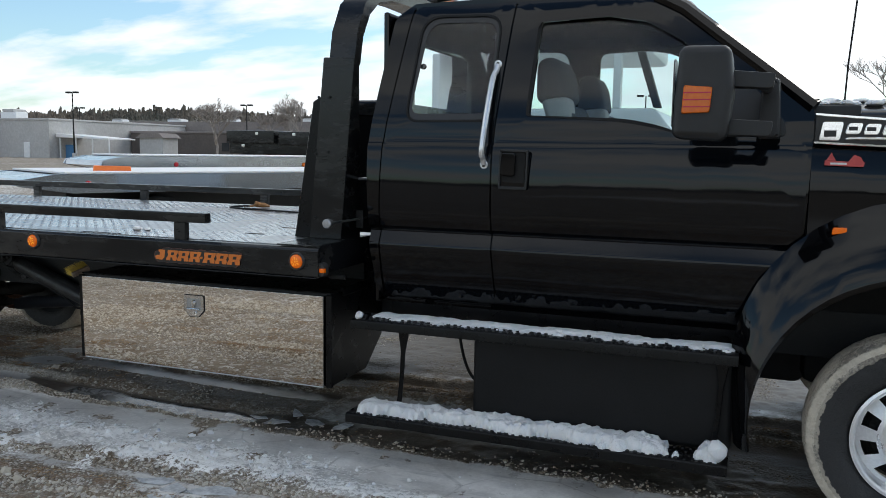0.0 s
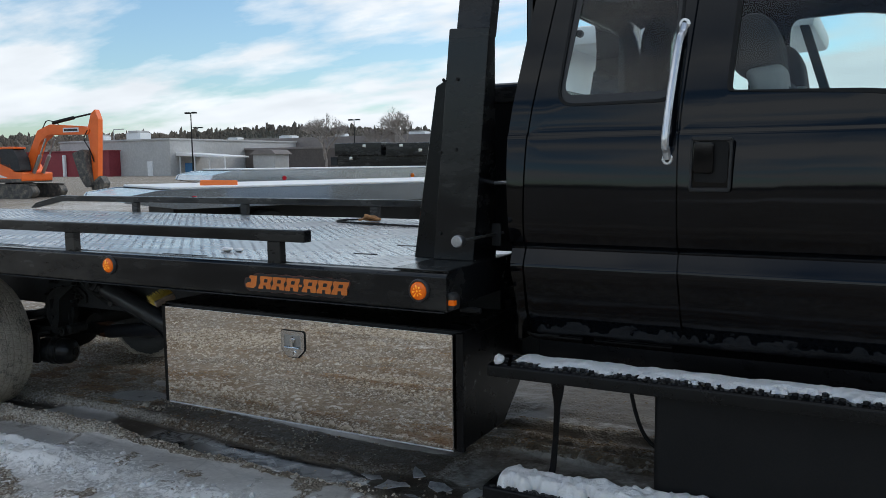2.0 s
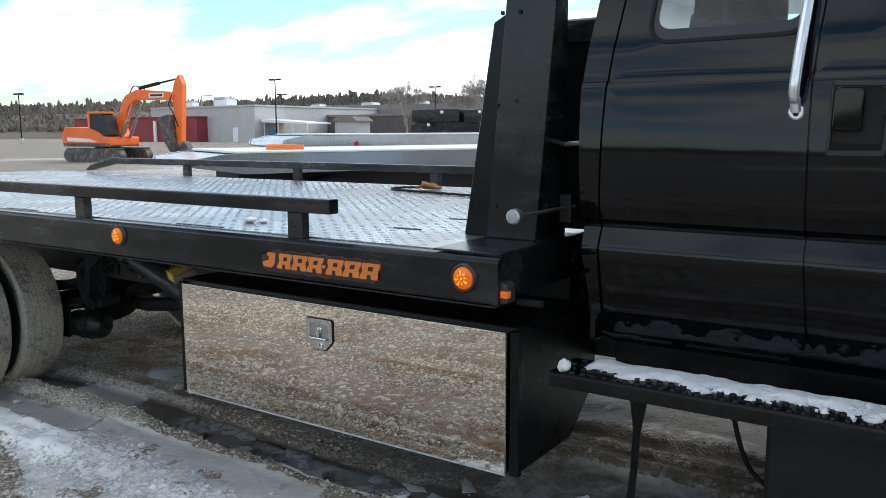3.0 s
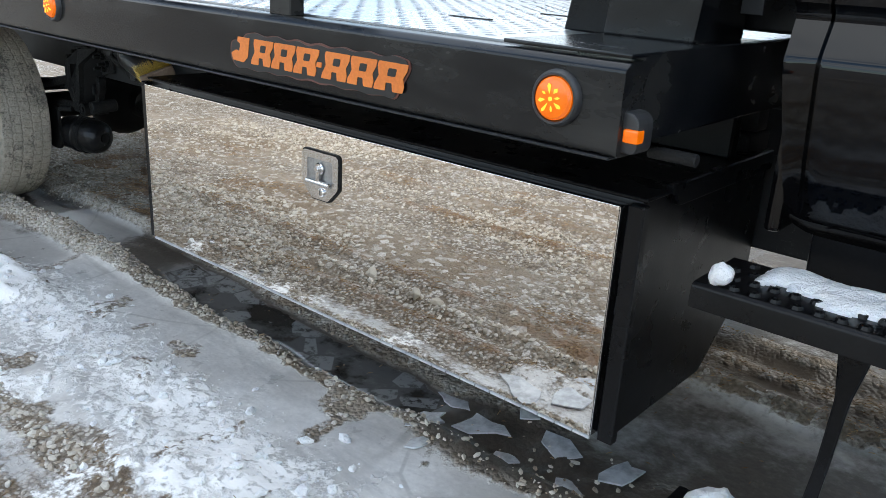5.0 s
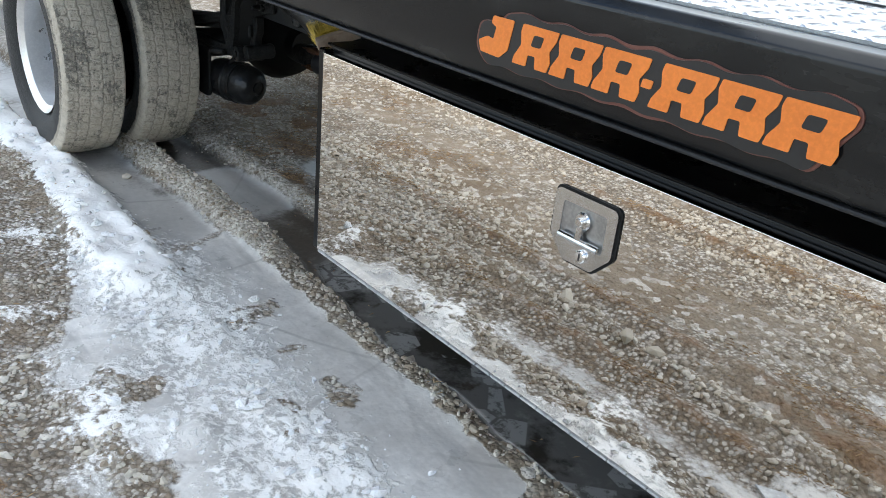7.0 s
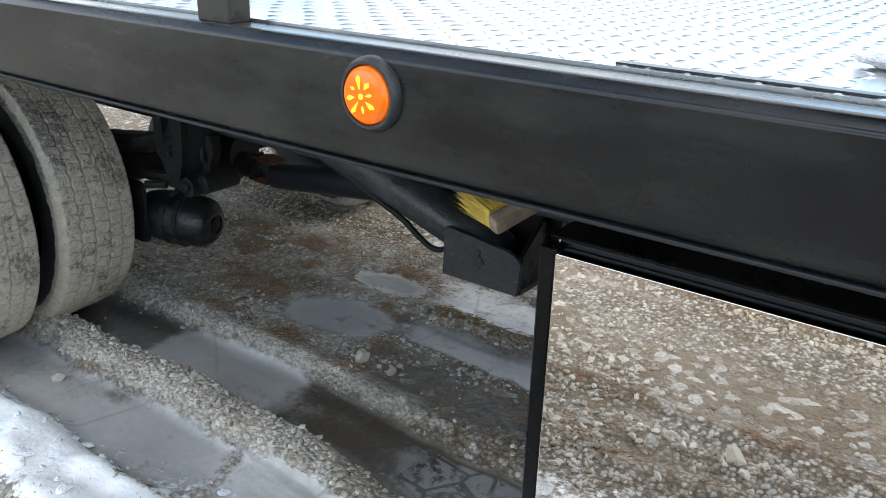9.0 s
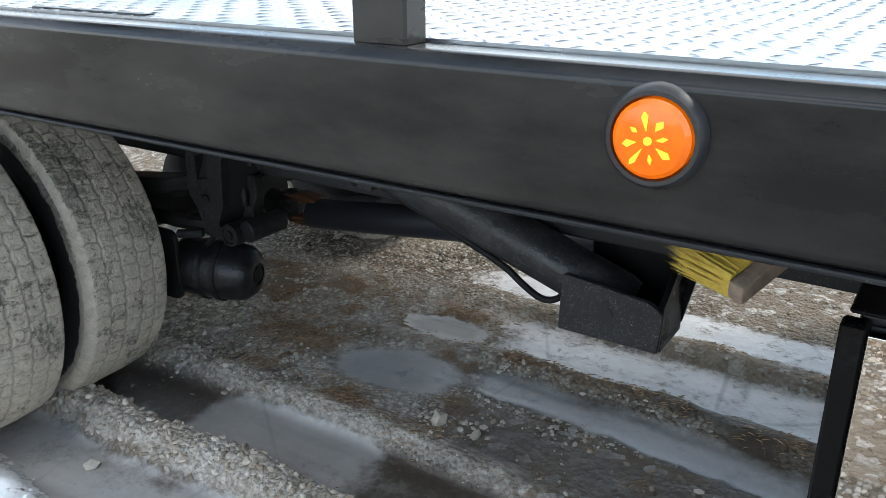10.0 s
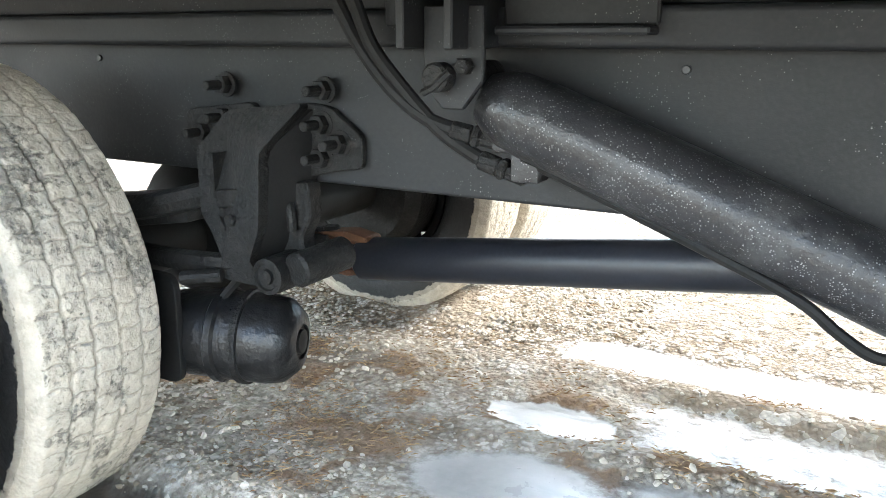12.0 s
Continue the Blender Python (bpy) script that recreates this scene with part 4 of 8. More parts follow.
def far_woods():
    rng = np.random.default_rng(5)
    verts, faces = [], []
    for i in range(15000):
        a = rng.uniform(0, 2 * math.pi) if i % 3 == 0 else rng.uniform(1.6, 2.8)
        rad = rng.uniform(235, 300)
        x, y = rad * math.cos(a), rad * math.sin(a)
        ridge = ridge_height(a)
        ht = rng.uniform(1.6, 3.0) * (1.5 if rng.uniform() < 0.12 else 1.0)
        w = rng.uniform(0.45, 1.1)
        b = len(verts)
        base = ridge * (rad - 225) / 75
        verts += [(x + w * math.cos(k * 1.2566), y + w * math.sin(k * 1.2566), base - 6 + rng.uniform(0, 2)) for k in range(5)]
        mid = base + ht * 0.62
        verts += [(x + w * 0.85 * math.cos(k * 1.2566 + 0.5), y + w * 0.85 * math.sin(k * 1.2566 + 0.5), mid * rng.uniform(0.9, 1.1)) for k in range(5)]
        verts.append((x + rng.uniform(-0.5, 0.5), y, base + ht))
        for k in range(5):
            j = (k + 1) % 5
            faces += [(b + k, b + j, b + 5 + j, b + 5 + k), (b + 5 + k, b + 5 + j, b + 10)]
    tagged(raw("far_woods", verts, faces, WOODS), "dark conifer woods on low hills far off", "woods", kind="stuff")
    # the hill they stand on
    n = 160
    hv, hf = [], []
    for i in range(n):
        a = 2 * math.pi * i / n
        ridge = ridge_height(a)
        for rad, z in ((222, -0.5), (262, ridge * 0.75), (300, ridge), (420, ridge * 0.9)):
            hv.append((rad * math.cos(a), rad * math.sin(a), z))
    for i in range(n):
        for k in range(3):
            p, q = i * 4 + k, ((i + 1) % n) * 4 + k
            hf.append((p, q, q + 1, p + 1))
    tagged(raw("backdrop", hv, hf, WOODS, smooth=True), "low wooded hills round the horizon", "hills", kind="structure")


far_woods()


def building(name, label, x0, x1, y0, y1, z1, wall, roof=WHITE_METAL, cap=0.25):
    t = thing(name, label, "building", ((x0 + x1) / 2, (y0 + y1) / 2, 0))
    part("wall", box(BM(), x0, x1, y0, y1, -0.3, z1 - cap, 0.02, 1), wall, t)
    bm = BM()
    box(bm, x0 - 0.15, x1 + 0.15, y0 - 0.15, y1 + 0.15, z1 - cap, z1, 0.03, 1)
    part("roof", bm, roof, t)
    return t


def roof_unit(parent, x, y, z, w, h):
    u = part("roof_unit", box(BM(), x, x + w, y, y + w * 0.7, z, z + h, 0.05, 1), WHITE_METAL, parent, "pale rooftop ventilation unit")
    part("cowl", box(BM(), x + w * 0.15, x + w * 0.85, y - 0.05, y + w * 0.75, z + h, z + h * 1.35, 0.05, 1), GREY_WALL, u)


b1 = building("grey_building", "low pale grey block building with a flat roof", -110, -86.7, 80, 110, 5.3, GREY_WALL, GREY_WALL)
roof_unit(b1, -100, 84, 5.3, 3.0, 1.1)
roof_unit(b1, -107, 84, 5.3, 2.0, 0.8)
bm = BM()
tube(bm, [(-101.5, 83, 5.3), (-101.5, 83, 7.0), (-99.2, 83, 7.0)], 0.08, 6)
part("pipe", bm, ZINC, b1)
part("door", box(BM(), -91.2, -90.2, 79.9, 80.02, 0, 2.1, 0.02, 1), WHITE_METAL, b1)
b2 = building("red_building", "dark red metal building behind the excavator", -128, -96.8, 78, 95, 3.8, RED_WALL, RED_WALL, 0.15)
for x in (-106.5, -102.0):
    part("pillar", box(BM(), x, x + 0.5, 77.6, 77.95, 0, 3.2, 0.03, 1), WHITE_METAL, b2)
b3 = building("brown_building", "long brown block building with a two-stepped flat roof", -86.4, 30, 95, 130, 4.0, BROWN_WALL, TAN_WALL, 0.3)
part("upper_storey", box(BM(), -104, 30, 108, 150, 0, 5.9, 0.03, 1), TAN_WALL, b3)
for k, (x, w) in enumerate(((-104, 3.0), (-92, 3.5), (-80, 2.4), (-66, 4.2), (-52, 2.5), (-30, 3.0))):
    roof_unit(b3, x, 110, 5.9, w * 0.8, 0.45)
for x in (-70, -66, -60):
    part("window", box(BM(), x, x + 1.2, 94.9, 95.05, 1.2, 2.4, 0.02, 1), DARK_GLASS, b3)
porch = thing("porch", "open porch with a snowy white roof and thin posts", "porch", (-82, 83, 0))
part("roof", prism(BM(), [(-86.6, 2.8), (-77.6, 2.5), (-77.6, 2.7), (-86.6, 3.3)], "y", 81, 86, 0.02, 1), SNOW, porch)
for x in (-86.2, -83.4, -80.6, -77.8):
    part("post", box(BM(), x, x + 0.15, 81.2, 81.35, 0, 2.7, 0.01, 1), WHITE_METAL, porch)
part("screen", box(BM(), -86, -84.6, 82, 82.2, 0, 1.8, 0.03, 1), BLUE_PAINT, porch, "blue board under the porch roof")
hut = thing("hut", "small grey entrance hut with a pitched pale roof", "hut", (-74, 86, 0))
part("wall", box(BM(), -76, -72.1, 85, 88, 0, 2.9, 0.02, 1), GREY_WALL, hut)
part("roof", prism(BM(), [(-76.4, 2.85), (-71.7, 2.85), (-72.6, 3.5), (-75.4, 3.5)], "y", 84.7, 88.3, 0.02, 1), TAN_WALL, hut)


def light_pole(x, y, h, group="yard light poles"):
    t = thing("street_lamp", "tall dark pole with a flat twin lamp head", "street lamp", (x, y, 0), group)
    bm = BM()
    tube(bm, [(x, y, 0), (x, y, h)], 0.11, 8, 0.6)
    part("pole", bm, CAST_IRON, t)
    part("base", rod(BM(), (x, y, 0), (x, y, 0.7), 0.3, 12), GREY_WALL, t)
    for s in (-1, 1):
        part("lamp_head", box(BM(), x + s * 0.25, x + s * 0.95, y - 0.25, y + 0.25, h - 0.1, h + 0.12, 0.03, 1), CAST_IRON, t)


light_pole(-82.4, 80, 8.6)
light_pole(-101.2, 100, 7.8)
light_pole(-69.2, 100, 8.0)
light_pole(-112, 60, 6.8)
light_pole(-10, 90, 8.0)


def bare_tree(x, y, h, seed, spread=0.55, levels=6):
    """A leafless tree: tapered trunk and limbs, and a crown of fine twigs."""
    rng = random.Random(seed)
    t = thing("bare_tree", "leafless grey tree with a fine crown of twigs", "tree", (x, y, 0), "bare trees")
    trunk, crown = BM(), BM()

    def limb(p, d, ln, r, lev):
        q = p + d * ln
        bend = p + d * ln * 0.5 + Vector((rng.uniform(-1, 1), rng.uniform(-1, 1), 0.4)) * ln * 0.07
        tube(trunk if lev > levels - 3 else crown, [p, bend, q], r, 5 if lev > levels - 3 else 3, 0.62)
        if lev <= 0:
            return
        for _ in range(3 if lev > 3 else 4):
            ax = Vector((rng.uniform(-1, 1), rng.uniform(-1, 1), rng.uniform(-0.2, 0.7)))
            nd = (d + ax * spread * rng.uniform(0.7, 1.4)).normalized()
            limb(p + (q - p) * rng.uniform(0.55, 1.0), nd, ln * rng.uniform(0.58, 0.8), max(r * 0.6, 0.015), lev - 1)

    limb(Vector((x, y, -0.1)), Vector((rng.uniform(-0.05, 0.05), 0, 1)), h * 0.27, h * 0.016, levels - 1)
    part("trunk", trunk, BARK, t)
    part("crown", crown, BARK, t)


bare_tree(-67.3, 90, 13.6, 1, 0.85, 7)
bare_tree(-55.5, 92, 13.6, 2, 0.85, 7)
bare_tree(-60, 93, 11.0, 7, 0.8, 7)
bare_tree(11.5, 60, 12.5, 3, 0.75, 7)
bare_tree(-118, 96, 8.5, 4)
bare_tree(-1.5, 62, 6.5, 5)


def excavator(at, heading):
    x, y = at
    t = thing("excavator", "orange crawler excavator with its boom raised and bucket curled", "excavator", (0, 0, 0))
    for s in (-1.25, 1.25):
        tr = part("track", prism(BM(), rounded([(-2.4, 0.02), (2.4, 0.02), (2.75, 0.45), (2.4, 0.95), (-2.4, 0.95), (-2.75, 0.45)], 0.3), "y", s - 0.3, s + 0.3, 0.02, 1), EXC_DARK, t, "muddy steel crawler track")
        for k in range(22):
            xk = -2.3 + k * 0.22
            part("track_shoe", box(BM(), xk, xk + 0.16, s - 0.32, s + 0.32, -0.02, 0.04), EXC_DARK, tr)
            part("track_shoe", box(BM(), xk, xk + 0.16, s - 0.32, s + 0.32, 0.94, 0.99), EXC_DARK, tr)
        for k in range(8):
            part("roller", rod(BM(), (-1.95 + k * 0.55, s - 0.33, 0.3), (-1.95 + k * 0.55, s + 0.33, 0.3), 0.17, 12), EXC_DARK, tr)
    part("turntable", rod(BM(), (0, 0, 0.8), (0, 0, 1.15), 0.9, 24), EXC_DARK, t)
    b = part("body", prism(BM(), rounded([(-2.9, 1.15), (1.6, 1.15), (1.65, 1.75), (0.9, 1.8), (0.7, 2.35), (-2.6, 2.45), (-2.95, 2.0)], 0.12), "y", -1.35, 1.35, 0.06), EXC_ORANGE, t)
    part("skirt", box(BM(), -2.8, 1.55, -1.38, 1.38, 1.08, 1.32, 0.03), EXC_DARK, b)
    part("side_stripe", prism(BM(), [(-2.4, 1.45), (0.4, 1.40), (-0.3, 1.62), (-2.4, 1.72)], "y", -1.365, -1.352), WHITE_METAL, b)
    c = part("cab", prism(BM(), rounded([(-0.3, 2.35), (1.15, 1.8), (1.5, 1.85), (1.35, 2.75), (0.95, 3.35), (-0.3, 3.35)], 0.12), "y", -1.35, -0.35, 0.05), INTERIOR, t, "dark glazed operator cab")
    part("cab_roof", box(BM(), -0.4, 1.1, -1.38, -0.32, 3.32, 3.48, 0.05), EXC_ORANGE, c)
    part("cab_pillar", box(BM(), -0.35, -0.15, -1.38, -0.32, 2.3, 3.35, 0.03), EXC_ORANGE, c)
    boom = part("boom", prism(BM(), rounded([(0.9, 1.75), (1.5, 1.95), (2.3, 3.75), (3.0, 4.25), (6.3, 4.2), (6.5, 4.55), (6.1, 4.75), (3.2, 4.95), (2.1, 4.55), (1.2, 2.9)], 0.15), "y", -0.3, 0.3, 0.04), EXC_ORANGE, t)
    part("name_plate", box(BM(), 4.3, 5.6, -0.315, -0.302, 4.38, 4.68), WHITE_METAL, boom, "pale maker's plate on the boom")
    part("name_bar", box(BM(), 4.4, 5.5, -0.322, -0.317, 4.46, 4.60), DARK_DECAL, boom)
    st = part("stick", prism(BM(), rounded([(6.2, 4.5), (6.55, 5.55), (6.9, 5.85), (7.15, 5.2), (7.0, 3.0), (6.85, 0.95), (6.5, 0.95), (6.35, 3.4)], 0.08), "y", -0.22, 0.22, 0.03), EXC_ORANGE, t)
    part("linkage", prism(BM(), rounded([(6.3, 0.55), (7.25, 0.5), (7.45, 1.0), (7.1, 1.5), (6.6, 1.2)], 0.1), "y", -0.28, 0.28, 0.03), EXC_DARK, st)
    part("bucket", prism(BM(), rounded([(5.2, 3.0), (6.15, 3.25), (6.45, 1.7), (6.6, 0.75), (6.2, 0.7), (5.75, 1.35)], 0.15), "y", -0.65, 0.65, 0.05), EXC_DARK, t, "worn black digging bucket")
    for yy in (-0.4, 0.4):
        bm = BM()
        rod(bm, (1.7, yy, 1.7), (2.35, yy, 2.9), 0.12, 12)
        rod(bm, (2.35, yy, 2.9), (2.9, yy, 4.0), 0.06, 10)
        part("lift_cylinder", bm, ZINC, t)
    bm = BM()
    rod(bm, (3.2, 0, 5.05), (5.0, 0, 5.35), 0.12, 12)
    rod(bm, (5.0, 0, 5.35), (6.6, 0, 5.6), 0.06, 10)
    part("stick_cylinder", bm, CAST_IRON, t)
    bm = BM()
    tube(bm, smooth_line([(2.2, 0.1, 4.7), (2.6, 0.1, 5.2), (3.3, 0.1, 5.1), (3.6, 0.1, 4.95)]), 0.035, 6)
    part("hose", bm, RUBBER, t)
    bm = BM()
    tube(bm, smooth_line([(6.3, -0.3, 4.5), (6.0, -0.3, 3.9), (6.4, -0.3, 3.2), (6.7, -0.3, 2.4)]), 0.035, 6)
    part("hose", bm, RUBBER, t)
    t.matrix_world = pose(x, y, 0, 0, 0, heading) @ Matrix.Scale(0.70, 4)


excavator((-35.4, 22.3), 10.0)


def alu_deck(tail, heading, length, width, z0, z1, label, lamps=(), rail=ALUMINIUM):
    """A parked rollback bed of bare aluminium on a dark chassis; x runs from its tail forwards."""
    t = thing("aluminium_truck_bed", label, "truck bed", (0, 0, 0), "parked aluminium beds")
    h = z1 - z0
    for y, nm in ((0, "side_rail"), (width - 0.08, "side_rail")):
        part(nm, prism(BM(), rounded([(0, z0 + h * 0.40), (0.7, z0), (length, z0), (length, z1), (0.45, z1), (0.05, z0 + h * 0.75)], 0.03), "y", y, y + 0.08, 0.004, 1), rail, t)
    part("tail_plate", prism(BM(), [(0.02, z0 + h * 0.42), (0.7, z0 + 0.01), (0.9, z0 + 0.01), (0.9, z1 - 0.01), (0.45, z1 - 0.01), (0.06, z0 + h * 0.74)], "y", 0.081, width - 0.081), ALUMINIUM, t)
    part("deck", box(BM(), 0.91, length, 0.082, width - 0.082, z1 - 0.12, z1 - 0.05, 0.005), ALUMINIUM, t)
    part("snow_layer", box(BM(), 0.6, length, 0.0, width, z1 + 0.001, z1 + 0.035, 0.012), SNOW, t, "thin layer of white snow on the bed")
    part("chassis", box(BM(), 0.8, length, 0.6, width - 0.6, 0.5, z0 - 0.01, 0.02), FRAME_PAINT, t)
    for xx in (2.0, 5.6):
        for y in (0.12, width - 0.42):
            w = part("wheel", rod(BM(), (xx, y, 0.42), (xx, y + 0.3, 0.42), 0.22, 20), POLISHED, t)
            bm = BM()
            lathe(bm, (xx, y, 0.42), (0, 1, 0), [(0.23, 0.0), (0.38, -0.01), (0.42, 0.03), (0.42, 0.25), (0.38, 0.29), (0.23, 0.28)], 32)
            part("tyre", bm, RUBBER, w)
    for xx, mt in lamps:
        part("marker_lamp", rod(BM(), (xx, -0.02, z0 + h * 0.5), (xx, 0.0, z0 + h * 0.5), 0.045, 16), mt, t)
    t.matrix_world = pose(tail[0], tail[1], 0, 0, 0, heading)
    return t


alu_deck((-7.03, 4.45), 64.0, 6.1, 2.4, 0.885, 1.145, "bare aluminium rollback truck bed with a shiny side rail", ((0.9, RED_LENS),), BRIGHT_RAIL)
alu_deck((-9.82, 8.82), 62.0, 5.5, 2.4, 1.03, 1.35, "second dull aluminium truck bed parked behind the first", ((1.5, RED_LENS), (4.5, AMBER_DULL)))
ob = thing("wheel_chock", "long orange plastic chock lying on the aluminium bed", "wheel chock", (-6.85, 5.95, 1.145))
bm = BM()
prism(bm, [(-0.26, 0.0), (0.26, 0.0), (0.25, 0.10), (-0.25, 0.11)], "y", -0.06, 0.06, 0.008)
bmesh.ops.rotate(bm, verts=bm.verts, matrix=Euler((0, 0, radians(40))).to_matrix())
bmesh.ops.translate(bm, verts=bm.verts, vec=ob.location)
part("body", bm, SHADE_TAPE, ob)

chests = thing("service_body", "black steel truck tool chests with pale latches", "tool chest", (-15, 23, 0))
part("lower_chest", box(BM(), -16.9, -11.0, 22.8, 24.5, 1.35, 1.95, 0.03), BED_PAINT, chests)
part("upper_chest", box(BM(), -16.9, -14.8, 22.6, 24.5, 1.75, 2.22, 0.03), BED_PAINT, chests)
part("upper_chest", box(BM(), -14.6, -11.0, 22.6, 24.5, 1.7, 2.18, 0.03), BED_PAINT, chests)
part("frame", box(BM(), -16.5, -11.4, 23.0, 24.2, 0.0, 1.35, 0.03), FRAME_PAINT, chests)
for (x, z) in ((-16.2, 1.65), (-15.6, 2.1), (-14.0, 2.08), (-13.2, 1.9), (-12.2, 1.85)):
    part("latch", box(BM(), x, x + 0.14, 22.57, 22.6 if z > 1.75 else 22.8, z - 0.05, z + 0.06, 0.01), STAINLESS, chests)
lift = thing("orange_machine", "small orange machine standing behind the chests", "machine", (-18.5, 34, 0))
part("body", box(BM(), -19.4, -17.6, 33.4, 35, 0.5, 2.3, 0.1), EXC_ORANGE, lift)
part("mast", prism(BM(), rounded([(-18.6, 2.3), (-17.9, 2.3), (-18.1, 3.3), (-18.5, 3.4)], 0.1), "y", 33.9, 34.5, 0.03), EXC_ORANGE, lift)
part("track", prism(BM(), rounded([(-19.6, 0), (-17.4, 0), (-17.2, 0.4), (-19.8, 0.4)], 0.1), "y", 33.3, 35.1, 0.03), EXC_DARK, lift)

van = thing("white_truck", "white truck cab parked on the far side", "truck", (0.9, 6.2, 0))
part("body", prism(BM(), rounded([(-1.6, 0.6), (1.6, 0.6), (1.6, 1.6), (1.15, 1.75), (0.95, 2.0), (-1.6, 2.0)], 0.08), "y", 5.2, 7.2, 0.04), WHITE_METAL, van)
part("pillar", prism(BM(), [(0.50, 2.0), (0.58, 2.0), (0.58, 2.62), (0.50, 2.62)], "y", 5.22, 5.34, 0.01), WHITE_METAL, van)
part("windscreen_pillar", prism(BM(), [(0.92, 2.0), (1.0, 2.0), (0.80, 2.62), (0.72, 2.62)], "y", 5.22, 5.34, 0.01), CAST_IRON, van)
part("roof", box(BM(), -1.5, 0.85, 5.25, 7.15, 2.60, 2.80, 0.06), WHITE_METAL, van)
part("rear_wall", box(BM(), -1.55, -1.45, 5.25, 7.15, 1.98, 2.62, 0.02), WHITE_METAL, van)
for xx in (-0.9, 1.0):
    w = part("wheel", rod(BM(), (xx, 5.22, 0.42), (xx, 5.5, 0.42), 0.22, 20), POLISHED, van)
    bm = BM()
    lathe(bm, (xx, 5.2, 0.42), (0, 1, 0), [(0.23, 0.0), (0.38, -0.01), (0.42, 0.03), (0.42, 0.25), (0.38, 0.29), (0.23, 0.28)], 32)
    part("tyre", bm, RUBBER, w)

# ---- the tow truck ----
MID = 1.067
truck = thing("tow_truck", "black rollback tow truck with an extended cab, parked on frozen gravel", "tow truck", (0, MID, 0))


def cab_y(z):
    """How far the cab's near side stands in at height z."""
    pts = ((0.60, 0.34), (0.74, 0.27), (0.80, 0.225), (0.90, 0.19), (1.04, 0.165), (1.062, 0.163), (1.075, 0.168), (1.128, 0.190), (1.140, 0.187), (1.155, 0.170), (1.22, 0.155), (1.30, 0.149), (1.36, 0.1485), (1.42, 0.151), (1.48, 0.157), (1.54, 0.166), (1.556, 0.171), (1.566, 0.178), (1.60, 0.180), (1.66, 0.186), (1.80, 0.217), (2.00, 0.268), (2.12, 0.300), (2.19, 0.326), (2.25, 0.372))
    for (z0, y0), (z1, y1) in zip(pts, pts[1:]):
        if z <= z1:
            t = max(0.0, (z - z0) / (z1 - z0))
            return y0 + (y1 - y0) * t
    return pts[-1][1]


LEVELS = [0.74, 0.77, 0.80, 0.85, 0.90, 0.97, 1.04, 1.062, 1.075, 1.10, 1.128, 1.14, 1.155, 1.19, 1.22, 1.26, 1.30, 1.36, 1.42, 1.48, 1.54, 1.556, 1.566, 1.60, 1.63, 1.66, 1.70, 1.75, 1.80, 1.85, 1.90, 1.95, 2.0, 2.06, 2.12, 2.155, 2.19, 2.22]


def skin(outer, holes=(), offset=0.0, far=False, thick=0.02):
    """A body panel with openings, bent to the cab's side."""
    bm = BM()
    for loop in (outer, *holes):
        vs = [bm.verts.new((p[0], 0, p[1])) for p in loop]
        for k in range(len(vs)):
            bm.edges.new((vs[k], vs[(k + 1) % len(vs)]))
    bmesh.ops.triangle_fill(bm, use_beauty=True, use_dissolve=False, edges=bm.edges)
    for z in LEVELS:
        bmesh.ops.bisect_plane(bm, geom=bm.verts[:] + bm.edges[:] + bm.faces[:], plane_co=(0, 0, z), plane_no=(0, 0, 1))
    for v in bm.verts:
        v.co.y = cab_y(v.co.z) + offset
    if thick:
        g = bmesh.ops.extrude_face_region(bm, geom=bm.faces[:])
        bmesh.ops.translate(bm, verts=[e for e in g["geom"] if isinstance(e, bmesh.types.BMVert)], vec=(0, thick, 0))
    if far:
        for v in bm.verts:
            v.co.y = 2 * MID - v.co.y
        bmesh.ops.reverse_faces(bm, faces=bm.faces)
    return bm


REAR_WIN = rounded([(0.352, 1.664), (0.778, 1.666), (0.796, 2.165), (0.398, 2.175)], [0.07, 0.06, 0.09, 0.10], 6)
FRONT_WIN = rounded([(0.958, 1.688), (1.40, 1.668), (1.56, 1.636), (1.66, 1.60), (1.86, 1.60), (1.90, 1.74), (1.62, 2.035), (1.46, 2.135), (1.30, 2.162), (0.985, 2.150)], [0.02, 0.1, 0.1, 0.06, 0.05, 0.1, 0.12, 0.12, 0.1, 0.05], 5)
REAR_DOOR = rounded([(0.240, 0.80), (0.816, 0.81), (0.800, 1.10), (0.797, 1.56), (0.853, 2.235), (0.340, 2.235), (0.243, 1.56), (0.228, 1.08)], [0.05, 0.04, 0, 0, 0.03, 0.06, 0.02, 0], 4)
FRONT_DOOR = rounded([(0.824, 0.81), (1.92, 0.84), (2.075, 1.00), (2.132, 1.12), (2.145, 1.30), (2.143, 1.56), (2.095, 1.60), (1.955, 1.80), (1.66, 2.085), (1.50, 2.19), (1.32, 2.225), (0.861, 2.235), (0.805, 1.56), (0.808, 1.10)], [0.05, 0.06, 0.05, 0.05, 0, 0.03, 0.03, 0.1, 0.1, 0.08, 0.1, 0.03, 0, 0], 4)
CAB_SIDE = rounded([(0.20, 0.76), (1.95, 0.76), (2.14, 1.02), (2.165, 1.70), (2.05, 1.845), (1.61, 2.205), (1.40, 2.245), (0.33, 2.245), (0.24, 2.16), (0.158, 1.56), (0.17, 1.06)], [0.06, 0.05, 0.05, 0.03, 0.1, 0.1, 0.1, 0.08, 0.1, 0.03, 0.05], 4)


def grow(poly, d):
    c = Vector((sum(p[0] for p in poly) / len(poly), sum(p[1] for p in poly) / len(poly)))
    return [tuple(Vector(p) + (Vector(p) - c).normalized() * d) for p in poly]


